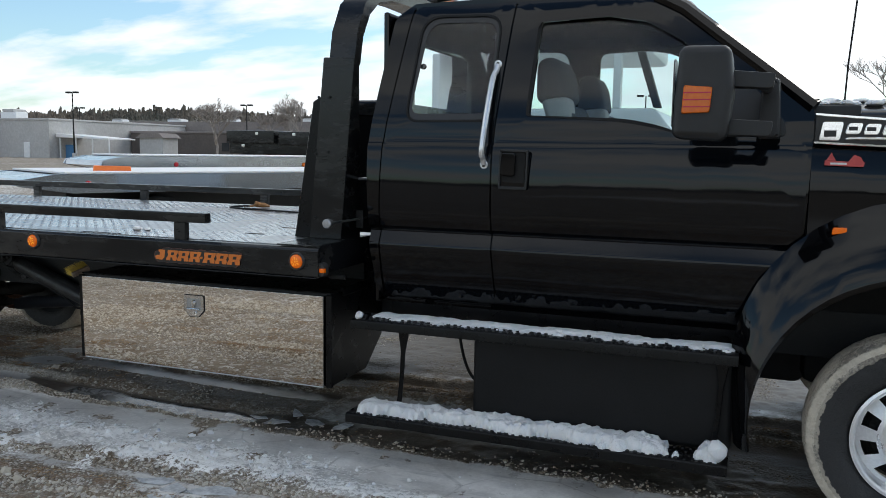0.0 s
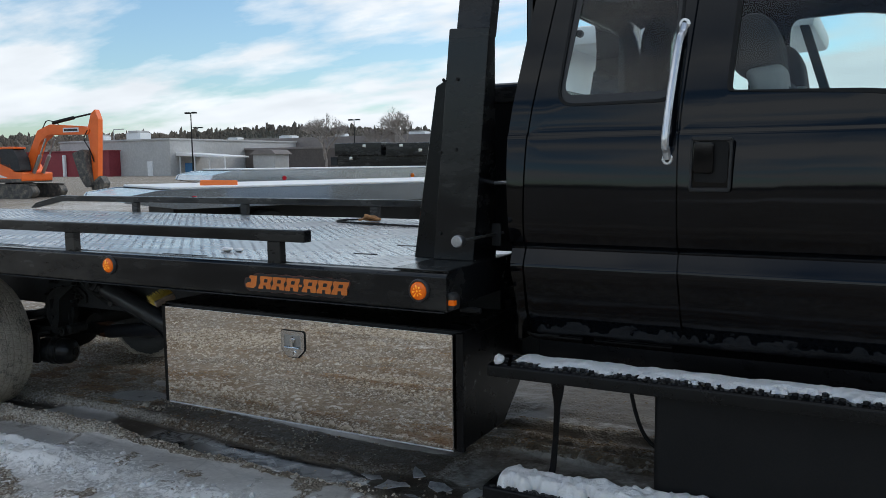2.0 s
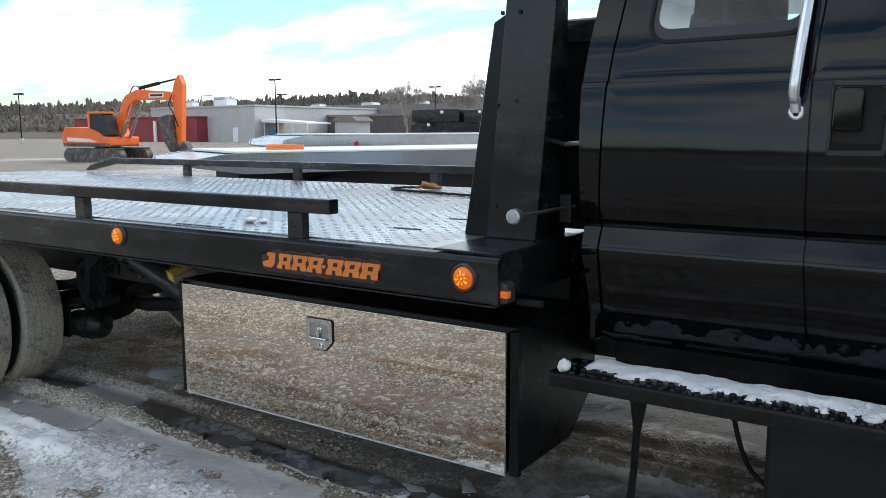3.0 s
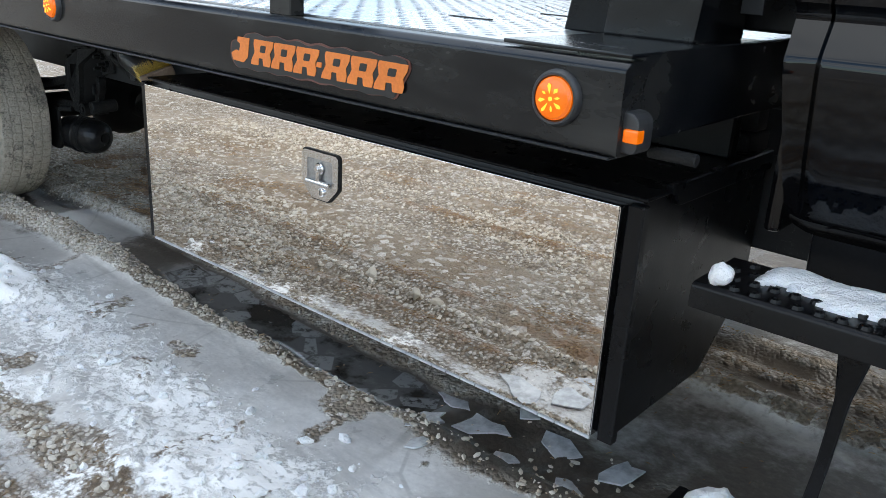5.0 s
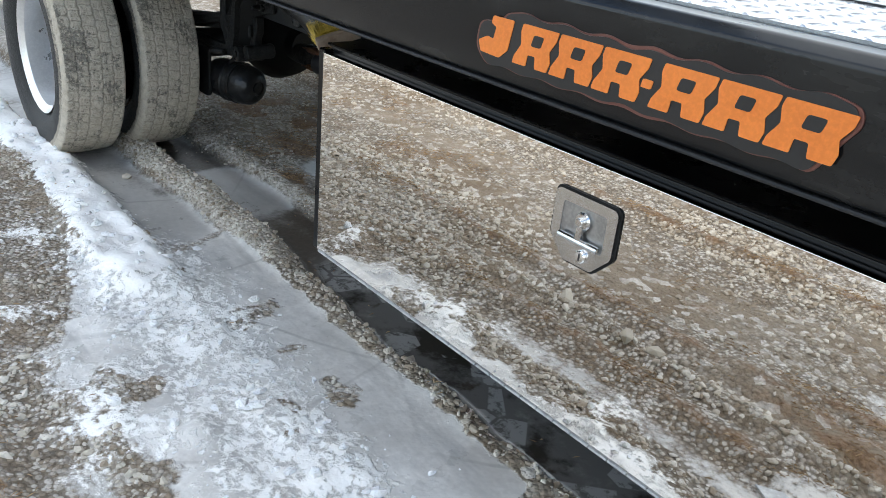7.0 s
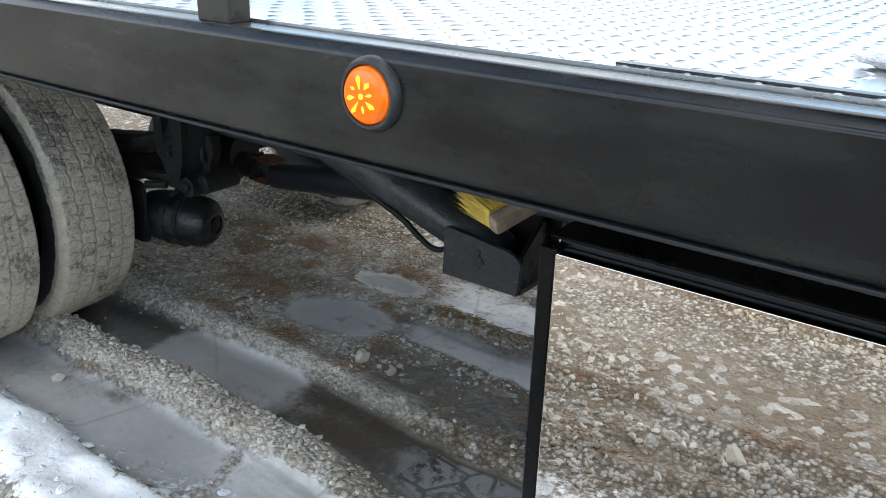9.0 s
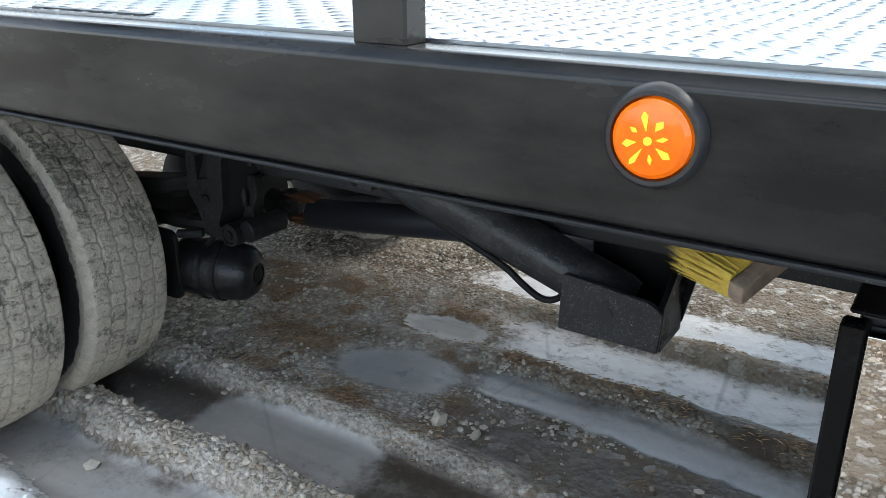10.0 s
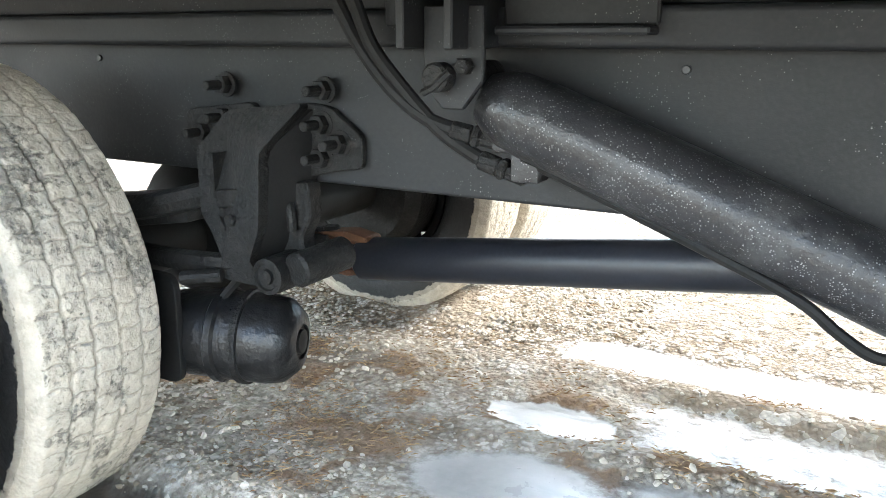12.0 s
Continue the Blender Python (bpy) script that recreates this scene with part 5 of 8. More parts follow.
def cab():
    body = part("cab", skin(CAB_SIDE, (grow(REAR_WIN, -0.004), grow(FRONT_WIN, -0.004)), 0.012, thick=0.03), BLACK_PAINT, truck, "glossy black extended cab")
    part("far_side", skin(CAB_SIDE, (grow(REAR_WIN, -0.004), grow(FRONT_WIN, -0.004)), 0.0, True, 0.03), BLACK_PAINT, body)
    corner = [(0.225, 0.80), (0.222, 1.08), (0.237, 1.56), (0.333, 2.225), (0.318, 2.238), (0.24, 2.16), (0.160, 1.56), (0.171, 1.06), (0.20, 0.82)]
    part("rear_corner", skin(corner, (), 0.0, thick=0.011), BLACK_PAINT, body)
    # rocker panel below the doors
    part("sill", prism(BM(), [(0.29, 0.62), (0.33, 0.62), (0.35, 0.79), (0.27, 0.80), (0.275, 0.77)], "x", 0.24, 1.95, 0.01), BOX_PAINT, body)
    # roof, lofted across
    bm = BM()
    rows = []
    for x, z0, crown in ((0.24, 2.19, 0.02), (0.33, 2.243, 0.05), (0.70, 2.25, 0.085), (1.20, 2.25, 0.085), (1.45, 2.235, 0.07), (1.58, 2.19, 0.07)):
        row = []
        for k in range(17):
            u = -1 + k / 8
            y = MID + u * (MID - 0.355)
            row.append(bm.verts.new((x + 0.05 * (1 - u * u) * (1 if x > 1.3 else 0), y, z0 + crown * (1 - abs(u) ** 3))))
        rows.append(row)
    for p, q in zip(rows, rows[1:]):
        for k in range(16):
            bm.faces.new((p[k], p[k + 1], q[k + 1], q[k]))
    g = bmesh.ops.extrude_face_region(bm, geom=bm.faces[:])
    bmesh.ops.translate(bm, verts=[e for e in g["geom"] if isinstance(e, bmesh.types.BMVert)], vec=(0, 0, -0.03))
    part("roof", bm, BLACK_PAINT, body)
    # back wall with its window
    bm = BM()
    box(bm, 0.17, 0.20, 0.22, 2 * MID - 0.22, 0.76, 1.66, 0.01)
    box(bm, 0.19, 0.22, 0.28, 0.62, 1.66, 2.20, 0.01)
    box(bm, 0.19, 0.22, 2 * MID - 0.62, 2 * MID - 0.28, 1.66, 2.20, 0.01)
    box(bm, 0.21, 0.24, 0.62, 2 * MID - 0.62, 2.08, 2.20, 0.01)
    part("back_wall", bm, BLACK_PAINT, body)
    # floor and dashboard
    part("cab_floor", box(BM(), 0.2, 2.1, 0.3, 2 * MID - 0.3, 0.80, 0.86, 0.01), INTERIOR, body)
    part("dashboard", prism(BM(), rounded([(1.72, 1.1), (2.16, 1.1), (2.16, 1.66), (1.95, 1.70), (1.74, 1.58)], 0.06), "y", 0.24, 2 * MID - 0.24, 0.02), INTERIOR, body)
    # windscreen and its pillars
    ws = BM()
    v = [ws.verts.new(p) for p in ((1.60, 0.40, 2.19), (1.60, 2 * MID - 0.40, 2.19), (2.20, 2 * MID - 0.26, 1.72), (2.20, 0.26, 1.72))]
    ws.faces.new(v)
    o = part("windscreen", ws, CLEAR, body)
    o.visible_shadow = False
    for s in (1, -1):
        bm = BM()
        f = (lambda y: y) if s == 1 else (lambda y: 2 * MID - y)
        tube(bm, [(1.50, f(0.36), 2.22), (1.62, f(0.335), 2.155), (1.80, f(0.30), 2.01), (2.0, f(0.26), 1.85), (2.16, f(0.225), 1.72)], 0.035, 8)
        part("windscreen_pillar", bm, BLACK_PAINT, body)
    bm = BM()
    tube(bm, smooth_line([(2.24, 0.55, 1.725), (2.1, 0.75, 1.80), (1.95, 1.0, 1.93)]), 0.008, 6)
    part("wiper", bm, PLASTIC, body)
    # marker lamps on the roof's front
    for y in (0.62, MID, 2 * MID - 0.62):
        part("roof_lamp", prism(BM(), rounded([(1.46, 2.29), (1.60, 2.265), (1.58, 2.295), (1.52, 2.325)], 0.01), "y", y - 0.05, y + 0.05, 0.008), AMBER_DULL, body, "amber roof marker lamp")
    return body


cab_body = cab()


def doors():
    rd = part("rear_door", skin(REAR_DOOR, (REAR_WIN,), 0.0, thick=0.012), DOOR_PAINT, truck, "glossy black rear half door")
    g = part("window", skin(grow(REAR_WIN, -0.005), (), 0.008, thick=0), TINTED, rd)
    g.visible_shadow = False
    inner = rounded([(0.372, 1.70), (0.765, 1.70), (0.775, 2.13), (0.43, 2.14)], [0.05, 0.05, 0.07, 0.08], 5)
    part("window_border", skin(grow(REAR_WIN, -0.002), (inner,), 0.003, thick=0.003), DARK_DECAL, rd)
    part("weather_strip", skin(grow(REAR_WIN, 0.006), (grow(REAR_WIN, -0.006),), -0.004, thick=0.012), RUBBER, rd)
    for (x, z) in ((0.41, 1.93), (0.755, 1.77), (0.76, 2.06)):
        part("window_clip", rod(BM(), (x, cab_y(z) + 0.012, z), (x, cab_y(z) + 0.03, z), 0.014, 12), INTERIOR, rd)
    fd = part("front_door", skin(FRONT_DOOR, (FRONT_WIN,), 0.0, thick=0.012), DOOR_PAINT, truck, "glossy black front door")
    g = part("window", skin(grow(FRONT_WIN, -0.004), (), 0.010, thick=0), TINTED, fd)
    g.visible_shadow = False
    part("weather_strip", skin(grow(FRONT_WIN, 0.008), (grow(FRONT_WIN, -0.008),), -0.003, thick=0.014), RUBBER, fd)
    # rain deflector over the window
    defl = [(0.975, 2.09), (0.99, 2.118), (1.30, 2.130), (1.47, 2.10), (1.63, 2.005), (1.67, 1.965), (1.68, 1.985), (1.63, 2.05), (1.47, 2.155), (1.30, 2.182), (0.985, 2.170), (0.965, 2.13)]
    part("rain_deflector", skin(defl, (), -0.010, thick=0.008), BLACK_PAINT, fd)
    part("mirror_sail", skin(rounded([(1.80, 1.60), (2.06, 1.60), (2.05, 1.66), (1.93, 1.80), (1.86, 1.86), (1.80, 1.84)], 0.03), (), -0.012, thick=0.014), PLASTIC, fd)
    # pull handle in a square bezel
    y = 0.147
    bez = rounded([(0.846, 1.352), (0.978, 1.352), (0.984, 1.532), (0.852, 1.536)], 0.02, 4)
    h = part("door_handle", prism(BM(), bez, "y", y - 0.012, y + 0.01, 0.004), BLACK_PAINT, fd, "black plastic pull handle")
    part("grip", prism(BM(), rounded([(0.856, 1.415), (0.925, 1.412), (0.928, 1.518), (0.860, 1.520)], 0.012, 3), "y", y - 0.030, y - 0.013, 0.006), BLACK_PAINT, h)
    # flat dark plate paints the shaded hollow behind the grip
    part("hollow_shade", prism(BM(), rounded([(0.860, 1.385), (0.968, 1.382), (0.972, 1.520), (0.864, 1.522)], 0.014, 3), "y", y - 0.0135, y - 0.0125), RUBBER, h)
    for side in ([(0.846, 1.352), (0.978, 1.352), (0.976, 1.366), (0.848, 1.366)], [(0.970, 1.355), (0.980, 1.355), (0.986, 1.530), (0.976, 1.530)], [(0.850, 1.524), (0.984, 1.520), (0.984, 1.533), (0.852, 1.537)], [(0.845, 1.355), (0.854, 1.355), (0.860, 1.532), (0.851, 1.532)]):
        part("bezel_rim", prism(BM(), rounded(side, 0.004, 2), "y", y - 0.021, y - 0.010, 0.002, 1), PLASTIC, h)
    # chrome grab bar on the rear door's edge
    bm = BM()
    path = smooth_line([(0.767, 0.152, 1.465), (0.766, 0.140, 1.49), (0.768, 0.112, 1.53), (0.778, 0.148, 1.70), (0.790, 0.195, 1.86), (0.795, 0.228, 1.895), (0.797, 0.246, 1.925)], 5)
    tube(bm, path, 0.0135, 10)
    for p in ((0.767, 0.150, 1.462), (0.797, 0.244, 1.928)):
        rod(bm, p, (p[0], p[1] + 0.012, p[2]), 0.02, 14)
    gb = part("grab_bar", bm, WHITE_BAR, rd, "bright metal grab bar")
    for p in ((0.767, 0.150, 1.458), (0.797, 0.244, 1.932)):
        part("screw", rod(BM(), (p[0], p[1] - 0.005, p[2]), (p[0], p[1] + 0.002, p[2]), 0.007, 8), CAST_IRON, gb)
    # far doors
    for outline, win, nm in ((REAR_DOOR, REAR_WIN, "far_rear_door"), (FRONT_DOOR, FRONT_WIN, "far_front_door")):
        d = part(nm, skin(outline, (win,), -0.012, True, 0.012), BLACK_PAINT, truck)
        g = part("window", skin(grow(win, -0.004), (), 0.0, True, 0), TINTED, d)
        g.visible_shadow = False
    return fd


front_door = doors()


def seat(x, y):
    s = part("seat", prism(BM(), [(x - 0.02, 1.12), (x + 0.52, 1.16), (x + 0.54, 1.28), (x, 1.26)], "y", y - 0.26, y + 0.26, 0.03), SEAT, truck, "grey cloth cab seat")
    part("backrest", prism(BM(), [(x - 0.02, 1.2), (x + 0.10, 1.22), (x - 0.06, 1.76), (x - 0.18, 1.74)], "y", y - 0.25, y + 0.25, 0.04, 3), SEAT, s)
    part("seat_cover", prism(BM(), [(x - 0.11, 1.55), (x - 0.025, 1.56), (x - 0.055, 1.785), (x - 0.19, 1.77)], "y", y - 0.262, y - 0.10, 0.03, 3), SEAT_LIGHT, s)
    part("head_rest", prism(BM(), [(x - 0.24, 1.755), (x - 0.07, 1.755), (x - 0.10, 1.93), (x - 0.15, 1.985), (x - 0.24, 1.97)], "y", y - 0.16, y + 0.16, 0.045, 3), SEAT, s)
    bm = BM()
    for d in (-0.07, 0.07):
        rod(bm, (x - 0.13, y + d, 1.72), (x - 0.14, y + d, 1.84), 0.007, 8)
    part("head_rest_post", bm, CHROME, s)


for y in (0.58, 2 * MID - 0.58):
    seat(1.17, y)
bm = BM()
lathe(bm, (1.66, 2 * MID - 0.58, 1.50), (-0.55, 0, 0.6), [(0.19, -0.014), (0.205, 0.0), (0.19, 0.014), (0.176, 0.0), (0.19, -0.014)], 32)
rod(bm, (1.78, 2 * MID - 0.58, 1.38), (1.66, 2 * MID - 0.58, 1.50), 0.035, 10)
for a in (0.3, 2.2, 4.3):
    rod(bm, (1.66, 2 * MID - 0.58, 1.50), (1.66 + 0.1 * math.sin(a), 2 * MID - 0.58 + 0.185 * math.cos(a), 1.50 + 0.1 * math.sin(a)), 0.012, 6)
part("steering_wheel", bm, PLASTIC, truck)


def mirror():
    h = part("wing_mirror", prism(BM(), [(1.650, 1.580), (1.842, 1.570), (1.864, 1.76), (1.846, 1.912), (1.668, 1.914)], "y", -0.36, -0.17, 0.032, 4), PLASTIC, truck, "large black towing mirror")
    # dark glass colour stands in for the black door it would reflect
    part("mirror_glass", prism(BM(), rounded([(-0.325, 1.62), (-0.205, 1.62), (-0.205, 1.87), (-0.325, 1.87)], 0.03), "x", 1.648, 1.652), DARK_GLASS, h)
    part("turn_lamp", prism(BM(), rounded([(1.685, 1.668), (1.782, 1.672), (1.790, 1.762), (1.690, 1.770)], 0.008), "y", -0.372, -0.356, 0.005), AMBER_DULL, h, "amber side lamp in the mirror")
    for zz in (1.690, 1.715, 1.740):
        part("lens_ridge", box(BM(), 1.690, 1.786, -0.3745, -0.3722, zz, zz + 0.005), RED_LENS, h)
    for z0, z1 in ((1.80, 1.79), (1.625, 1.62)):
        bm = BM()
        prism(bm, rounded([(1.82, z0 - 0.030), (1.99, z1 - 0.030), (2.00, z1 + 0.024), (1.84, z0 + 0.028)], 0.012), "y", -0.29, -0.20, 0.004)
        tube(bm, [(1.94, -0.235, z1), (1.965, -0.05, z1 + 0.002), (1.975, 0.17, z1 + 0.004)], 0.026, 10)
        part("arm", bm, PLASTIC, h)
    part("arm_base", prism(BM(), rounded([(1.945, 1.59), (2.035, 1.59), (2.02, 1.83), (1.955, 1.83)], 0.02), "y", 0.08, 0.175, 0.015), PLASTIC, h)


mirror()


def front_end():
    f = part("hood", prism(BM(), rounded([(0.30, 1.38), (0.225, 1.60), (0.30, 1.705), (0.55, 1.765), (MID, 1.80), (2 * MID - 0.55, 1.765), (2 * MID - 0.30, 1.705), (2 * MID - 0.225, 1.60), (2 * MID - 0.30, 1.38)], 0.05, 5), "x", 2.155, 3.55, 0.015), BLACK_PAINT, truck, "glossy black hood")
    part("cowl", box(BM(), 2.13, 2.34, 0.30, 2 * MID - 0.30, 1.66, 1.735, 0.01), PLASTIC, f)
    part("grille", box(BM(), 3.55, 3.62, 0.45, 2 * MID - 0.45, 0.95, 1.62, 0.03), CHROME, f)
    part("bumper", prism(BM(), rounded([(3.45, 0.45), (3.85, 0.45), (3.85, 0.80), (3.55, 0.82)], 0.04), "y", 0.02, 2 * MID - 0.02, 0.02), CHROME, f)
    wx, wz = 2.61, 0.42
    for far in (False, True):
        fy = (lambda y: 2 * MID - y) if far else (lambda y: y)
        arch = [(wx + 0.66 * math.cos(a), wz + 0.62 * math.sin(a)) for a in [math.pi * k / 18 for k in range(19)]]
        outline = [(3.50, 0.55)] + [(3.50, 1.5), (3.40, 1.62), (2.157, 1.66), (2.157, 1.12), (2.14, 1.02), (1.96, 0.62), (1.93, 0.44)] + arch[::-1][1:-1] + [(wx + 0.66, 0.5)]
        bm = BM()
        vs = [bm.verts.new((p[0], 0, p[1])) for p in outline]
        for k in range(len(vs)):
            bm.edges.new((vs[k], vs[(k + 1) % len(vs)]))
        bmesh.ops.triangle_fill(bm, use_beauty=True, use_dissolve=False, edges=bm.edges)
        for z in LEVELS:
            bmesh.ops.bisect_plane(bm, geom=bm.verts[:] + bm.edges[:] + bm.faces[:], plane_co=(0, 0, z), plane_no=(0, 0, 1))
        for v in bm.verts:
            z = v.co.z
            v.co.y = 0.150 + max(0, z - 1.45) * 0.30 + max(0, 0.8 - z) * 0.15
        g = bmesh.ops.extrude_face_region(bm, geom=bm.faces[:])
        bmesh.ops.translate(bm, verts=[e for e in g["geom"] if isinstance(e, bmesh.types.BMVert)], vec=(0, 0.02, 0))
        for v in bm.verts:
            v.co.y = fy(v.co.y)
        fe = part("fender", bm, BLACK_PAINT, truck, "glossy black front fender")
        # wheel flare, swelling out towards the tyre
        bm = BM()
        rows = []
        for k in range(31):
            a = math.pi * (1.06 - 1.12 * k / 30)
            top = math.sin(max(0.0, min(math.pi, a)))
            r_in, r_out = 0.635, 0.70 + 0.26 * top ** 1.3
            row = []
            for u, yy in ((0.0, 0.16), (0.0, 0.045), (0.02, 0.028), (0.10, 0.020), (0.35, 0.040), (0.7, 0.085), (1.0, 0.148)):
                r = r_in + (r_out - r_in) * u
                row.append(bm.verts.new((wx + r * math.cos(a), fy(yy), wz + r * math.sin(a) * 0.985)))
            rows.append(row)
        for p, q in zip(rows, rows[1:]):
            for k in range(6):
                bm.faces.new((p[k], p[k + 1], q[k + 1], q[k]))
        fl = part("wheel_flare", bm, BLACK_PAINT, fe)
        if not far:
            part("side_lamp", prism(BM(), rounded([(2.245, 1.212), (2.30, 1.222), (2.30, 1.242), (2.25, 1.240)], 0.006), "y", 0.105, 0.135, 0.003), AMBER, fe, "small lit amber side lamp")
            lin = BM()
            rows = []
            for k in range(25):
                a = math.pi * k / 24
                rows.append([lin.verts.new((wx + 0.65 * math.cos(a), yy, wz + 0.62 * math.sin(a))) for yy in (0.17, 0.62)])
            for p, q in zip(rows, rows[1:]):
                lin.faces.new((p[0], p[1], q[1], q[0]))
            part("wheel_well", lin, RUBBER, fe)
    # unseen gearbox and far tank blocks, added to keep far-side light out
    part("transmission_blocker", prism(BM(), rounded([(0.80, 0.52), (1.30, 0.42), (2.22, 0.42), (2.22, 0.80), (0.80, 0.74)], 0.05), "y", 0.80, 2 * MID - 0.80, 0.01, 1), RUBBER, truck)
    part("far_tank_blocker", box(BM(), 0.70, 1.92, 2 * MID - 0.60, 2 * MID - 0.125, 0.245, 0.652, 0.03, 2), BOX_PAINT, truck)
    part("engine", box(BM(), 2.2, 3.4, 0.66, 2 * MID - 0.66, 0.45, 1.36, 0.05), RUBBER, truck)
    # badge with chrome strips and a row of chrome blocks, red sticker below
    bd = part("badge", prism(BM(), rounded([(2.162, 1.572), (2.56, 1.555), (2.56, 1.66), (2.162, 1.690)], 0.012), "y", 0.160, 0.205, 0.004), DARK_DECAL, truck, "chrome-edged fender badge drawn as plain blocks")
    bm = BM()
    prism(bm, [(2.160, 1.684), (2.56, 1.652), (2.56, 1.662), (2.160, 1.694)], "y", 0.150, 0.162, 0.002, 1)
    prism(bm, [(2.160, 1.572), (2.56, 1.552), (2.56, 1.562), (2.160, 1.582)], "y", 0.150, 0.162, 0.002, 1)
    part("strip", bm, CHROME, bd)
    for (x0, x1, z0, z1) in ((2.175, 2.255, 1.585, 1.66), (2.27, 2.325, 1.61, 1.655), (2.335, 2.39, 1.608, 1.652), (2.40, 2.455, 1.606, 1.650), (2.27, 2.455, 1.588, 1.600)):
        part("block", prism(BM(), rounded([(x0, z0), (x1, z0), (x1 + 0.012, z1), (x0 + 0.012, z1)], 0.008, 2), "y", 0.148, 0.16, 0.003, 1), CHROME, bd)
    for (x0, x1, z0, z1) in ((2.195, 2.24, 1.60, 1.625), (2.283, 2.315, 1.625, 1.64), (2.348, 2.38, 1.623, 1.638), (2.413, 2.445, 1.621, 1.636)):
        part("block_hollow", box(BM(), x0, x1, 0.1455, 0.1478, z0, z1), DARK_DECAL, bd)
    st = part("sticker", prism(BM(), [(2.205, 1.486), (2.345, 1.482), (2.35, 1.500), (2.205, 1.506)], "y", 0.1495, 0.1515), RED_DECAL, truck, "small red and white fender sticker")
    part("sticker_figure", prism(BM(), [(2.21, 1.506), (2.245, 1.506), (2.228, 1.538)], "y", 0.1498, 0.1518), RED_DECAL, st)
    part("sticker_figure", prism(BM(), [(2.29, 1.502), (2.345, 1.500), (2.335, 1.520), (2.31, 1.530)], "y", 0.1498, 0.1518), RED_DECAL, st)
    part("sticker_bar", box(BM(), 2.225, 2.285, 0.1475, 0.1492, 1.49, 1.498), WHITE_METAL, st)
    bm = BM()
    tube(bm, [(2.278, 0.36, 1.70), (2.283, 0.36, 1.9), (2.30, 0.36, 2.17)], 0.004, 6)
    rod(bm, (2.278, 0.36, 1.69), (2.279, 0.36, 1.76), 0.008, 8)
    part("antenna", bm, CAST_IRON, truck)
    return f


front_end()


def tyre_mesh(n, across):
    """A truck tyre with zigzag grooves and cross sipes; axis along y, centred."""
    R = 0.42
    side = [(-0.085, 0.250), (-0.108, 0.275), (-0.1215, 0.315), (-0.1235, 0.345), (-0.121, 0.372), (-0.116, 0.392), (-0.110, 0.407)]
    tread = np.linspace(-0.1045, 0.1045, across)
    prof = side + [(u, R - 0.006 * (u / 0.1045) ** 2) for u in tread] + [(-a, b) for a, b in side[::-1]]
    P = np.array(prof)
    th = np.linspace(0, 2 * np.pi, n, endpoint=False)
    U, T = np.meshgrid(P[:, 0], th)
    RR = np.repeat(P[None, :, 1], n, 0)
    is_tread = np.repeat((np.abs(P[:, 0]) <= 0.1046)[None] & (P[:, 1] > 0.41)[None], n, 0)
    zig = 0.0024 * (2 * np.abs(((T * 66 / (2 * np.pi)) % 1) * 2 - 1) - 1)
    g = np.zeros_like(RR)
    for c in (-0.066, -0.024, 0.024, 0.066):
        g = np.maximum(g, 1 - np.clip((np.abs(U - c - zig) - 0.0016) / 0.0022, 0, 1))
    row = np.floor((U + 0.2) / 0.044)
    sip = ((T * 66 / (2 * np.pi) + 0.5 * (row % 2) + 0.05 * np.sin(U * 160)) % 1)
    g = np.maximum(g, 0.85 * (1 - np.clip((np.abs(sip - 0.5) - 0.025) / 0.055, 0, 1)))
    block = np.floor(T * 66 / (2 * np.pi) + 0.5 * (row % 2) + 0.05 * np.sin(U * 160) + 0.5)
    clod = fbm(T * 0.42, U, 55, 3, 7)
    RR = RR + (0.0045 * clod - 0.0045 * g * (0.75 + 1.2 * clod)) * is_tread + 0.0016 * is_tread * (1 - g) * (lattice(block, row, 5) - 0.5)
    # scalloped shoulder lugs
    sh = np.repeat(((np.abs(P[:, 0]) > 0.1046) & (P[:, 1] > 0.38))[None], n, 0)
    RR = RR - 0.003 * sh * (((T * 66 / (2 * np.pi)) % 1) < 0.15)
    V = np.stack([RR * np.cos(T), U, RR * np.sin(T)], 2).reshape(-1, 3)
    k = len(prof)
    i = np.arange(n * k).reshape(n, k)
    j = np.roll(i, -1, 0)
    F = np.stack([i[:, :-1].ravel(), i[:, 1:].ravel(), j[:, 1:].ravel(), j[:, :-1].ravel()], 1)
    me = bpy.data.meshes.new("tyre")
    me.from_pydata(V.tolist(), [], F.tolist())
    w = np.where(is_tread, 1.0 - 0.14 * g, np.where(RR > 0.380, 1.15, np.where(RR > 0.360, 0.72, -0.1)))
    me.attributes.new("tread", "FLOAT", "POINT").data.foreach_set("value", w.ravel().astype(np.float32))
    me.polygons.foreach_set("use_smooth", [True] * len(me.polygons))
    me.materials.append(TYRE)
    return me


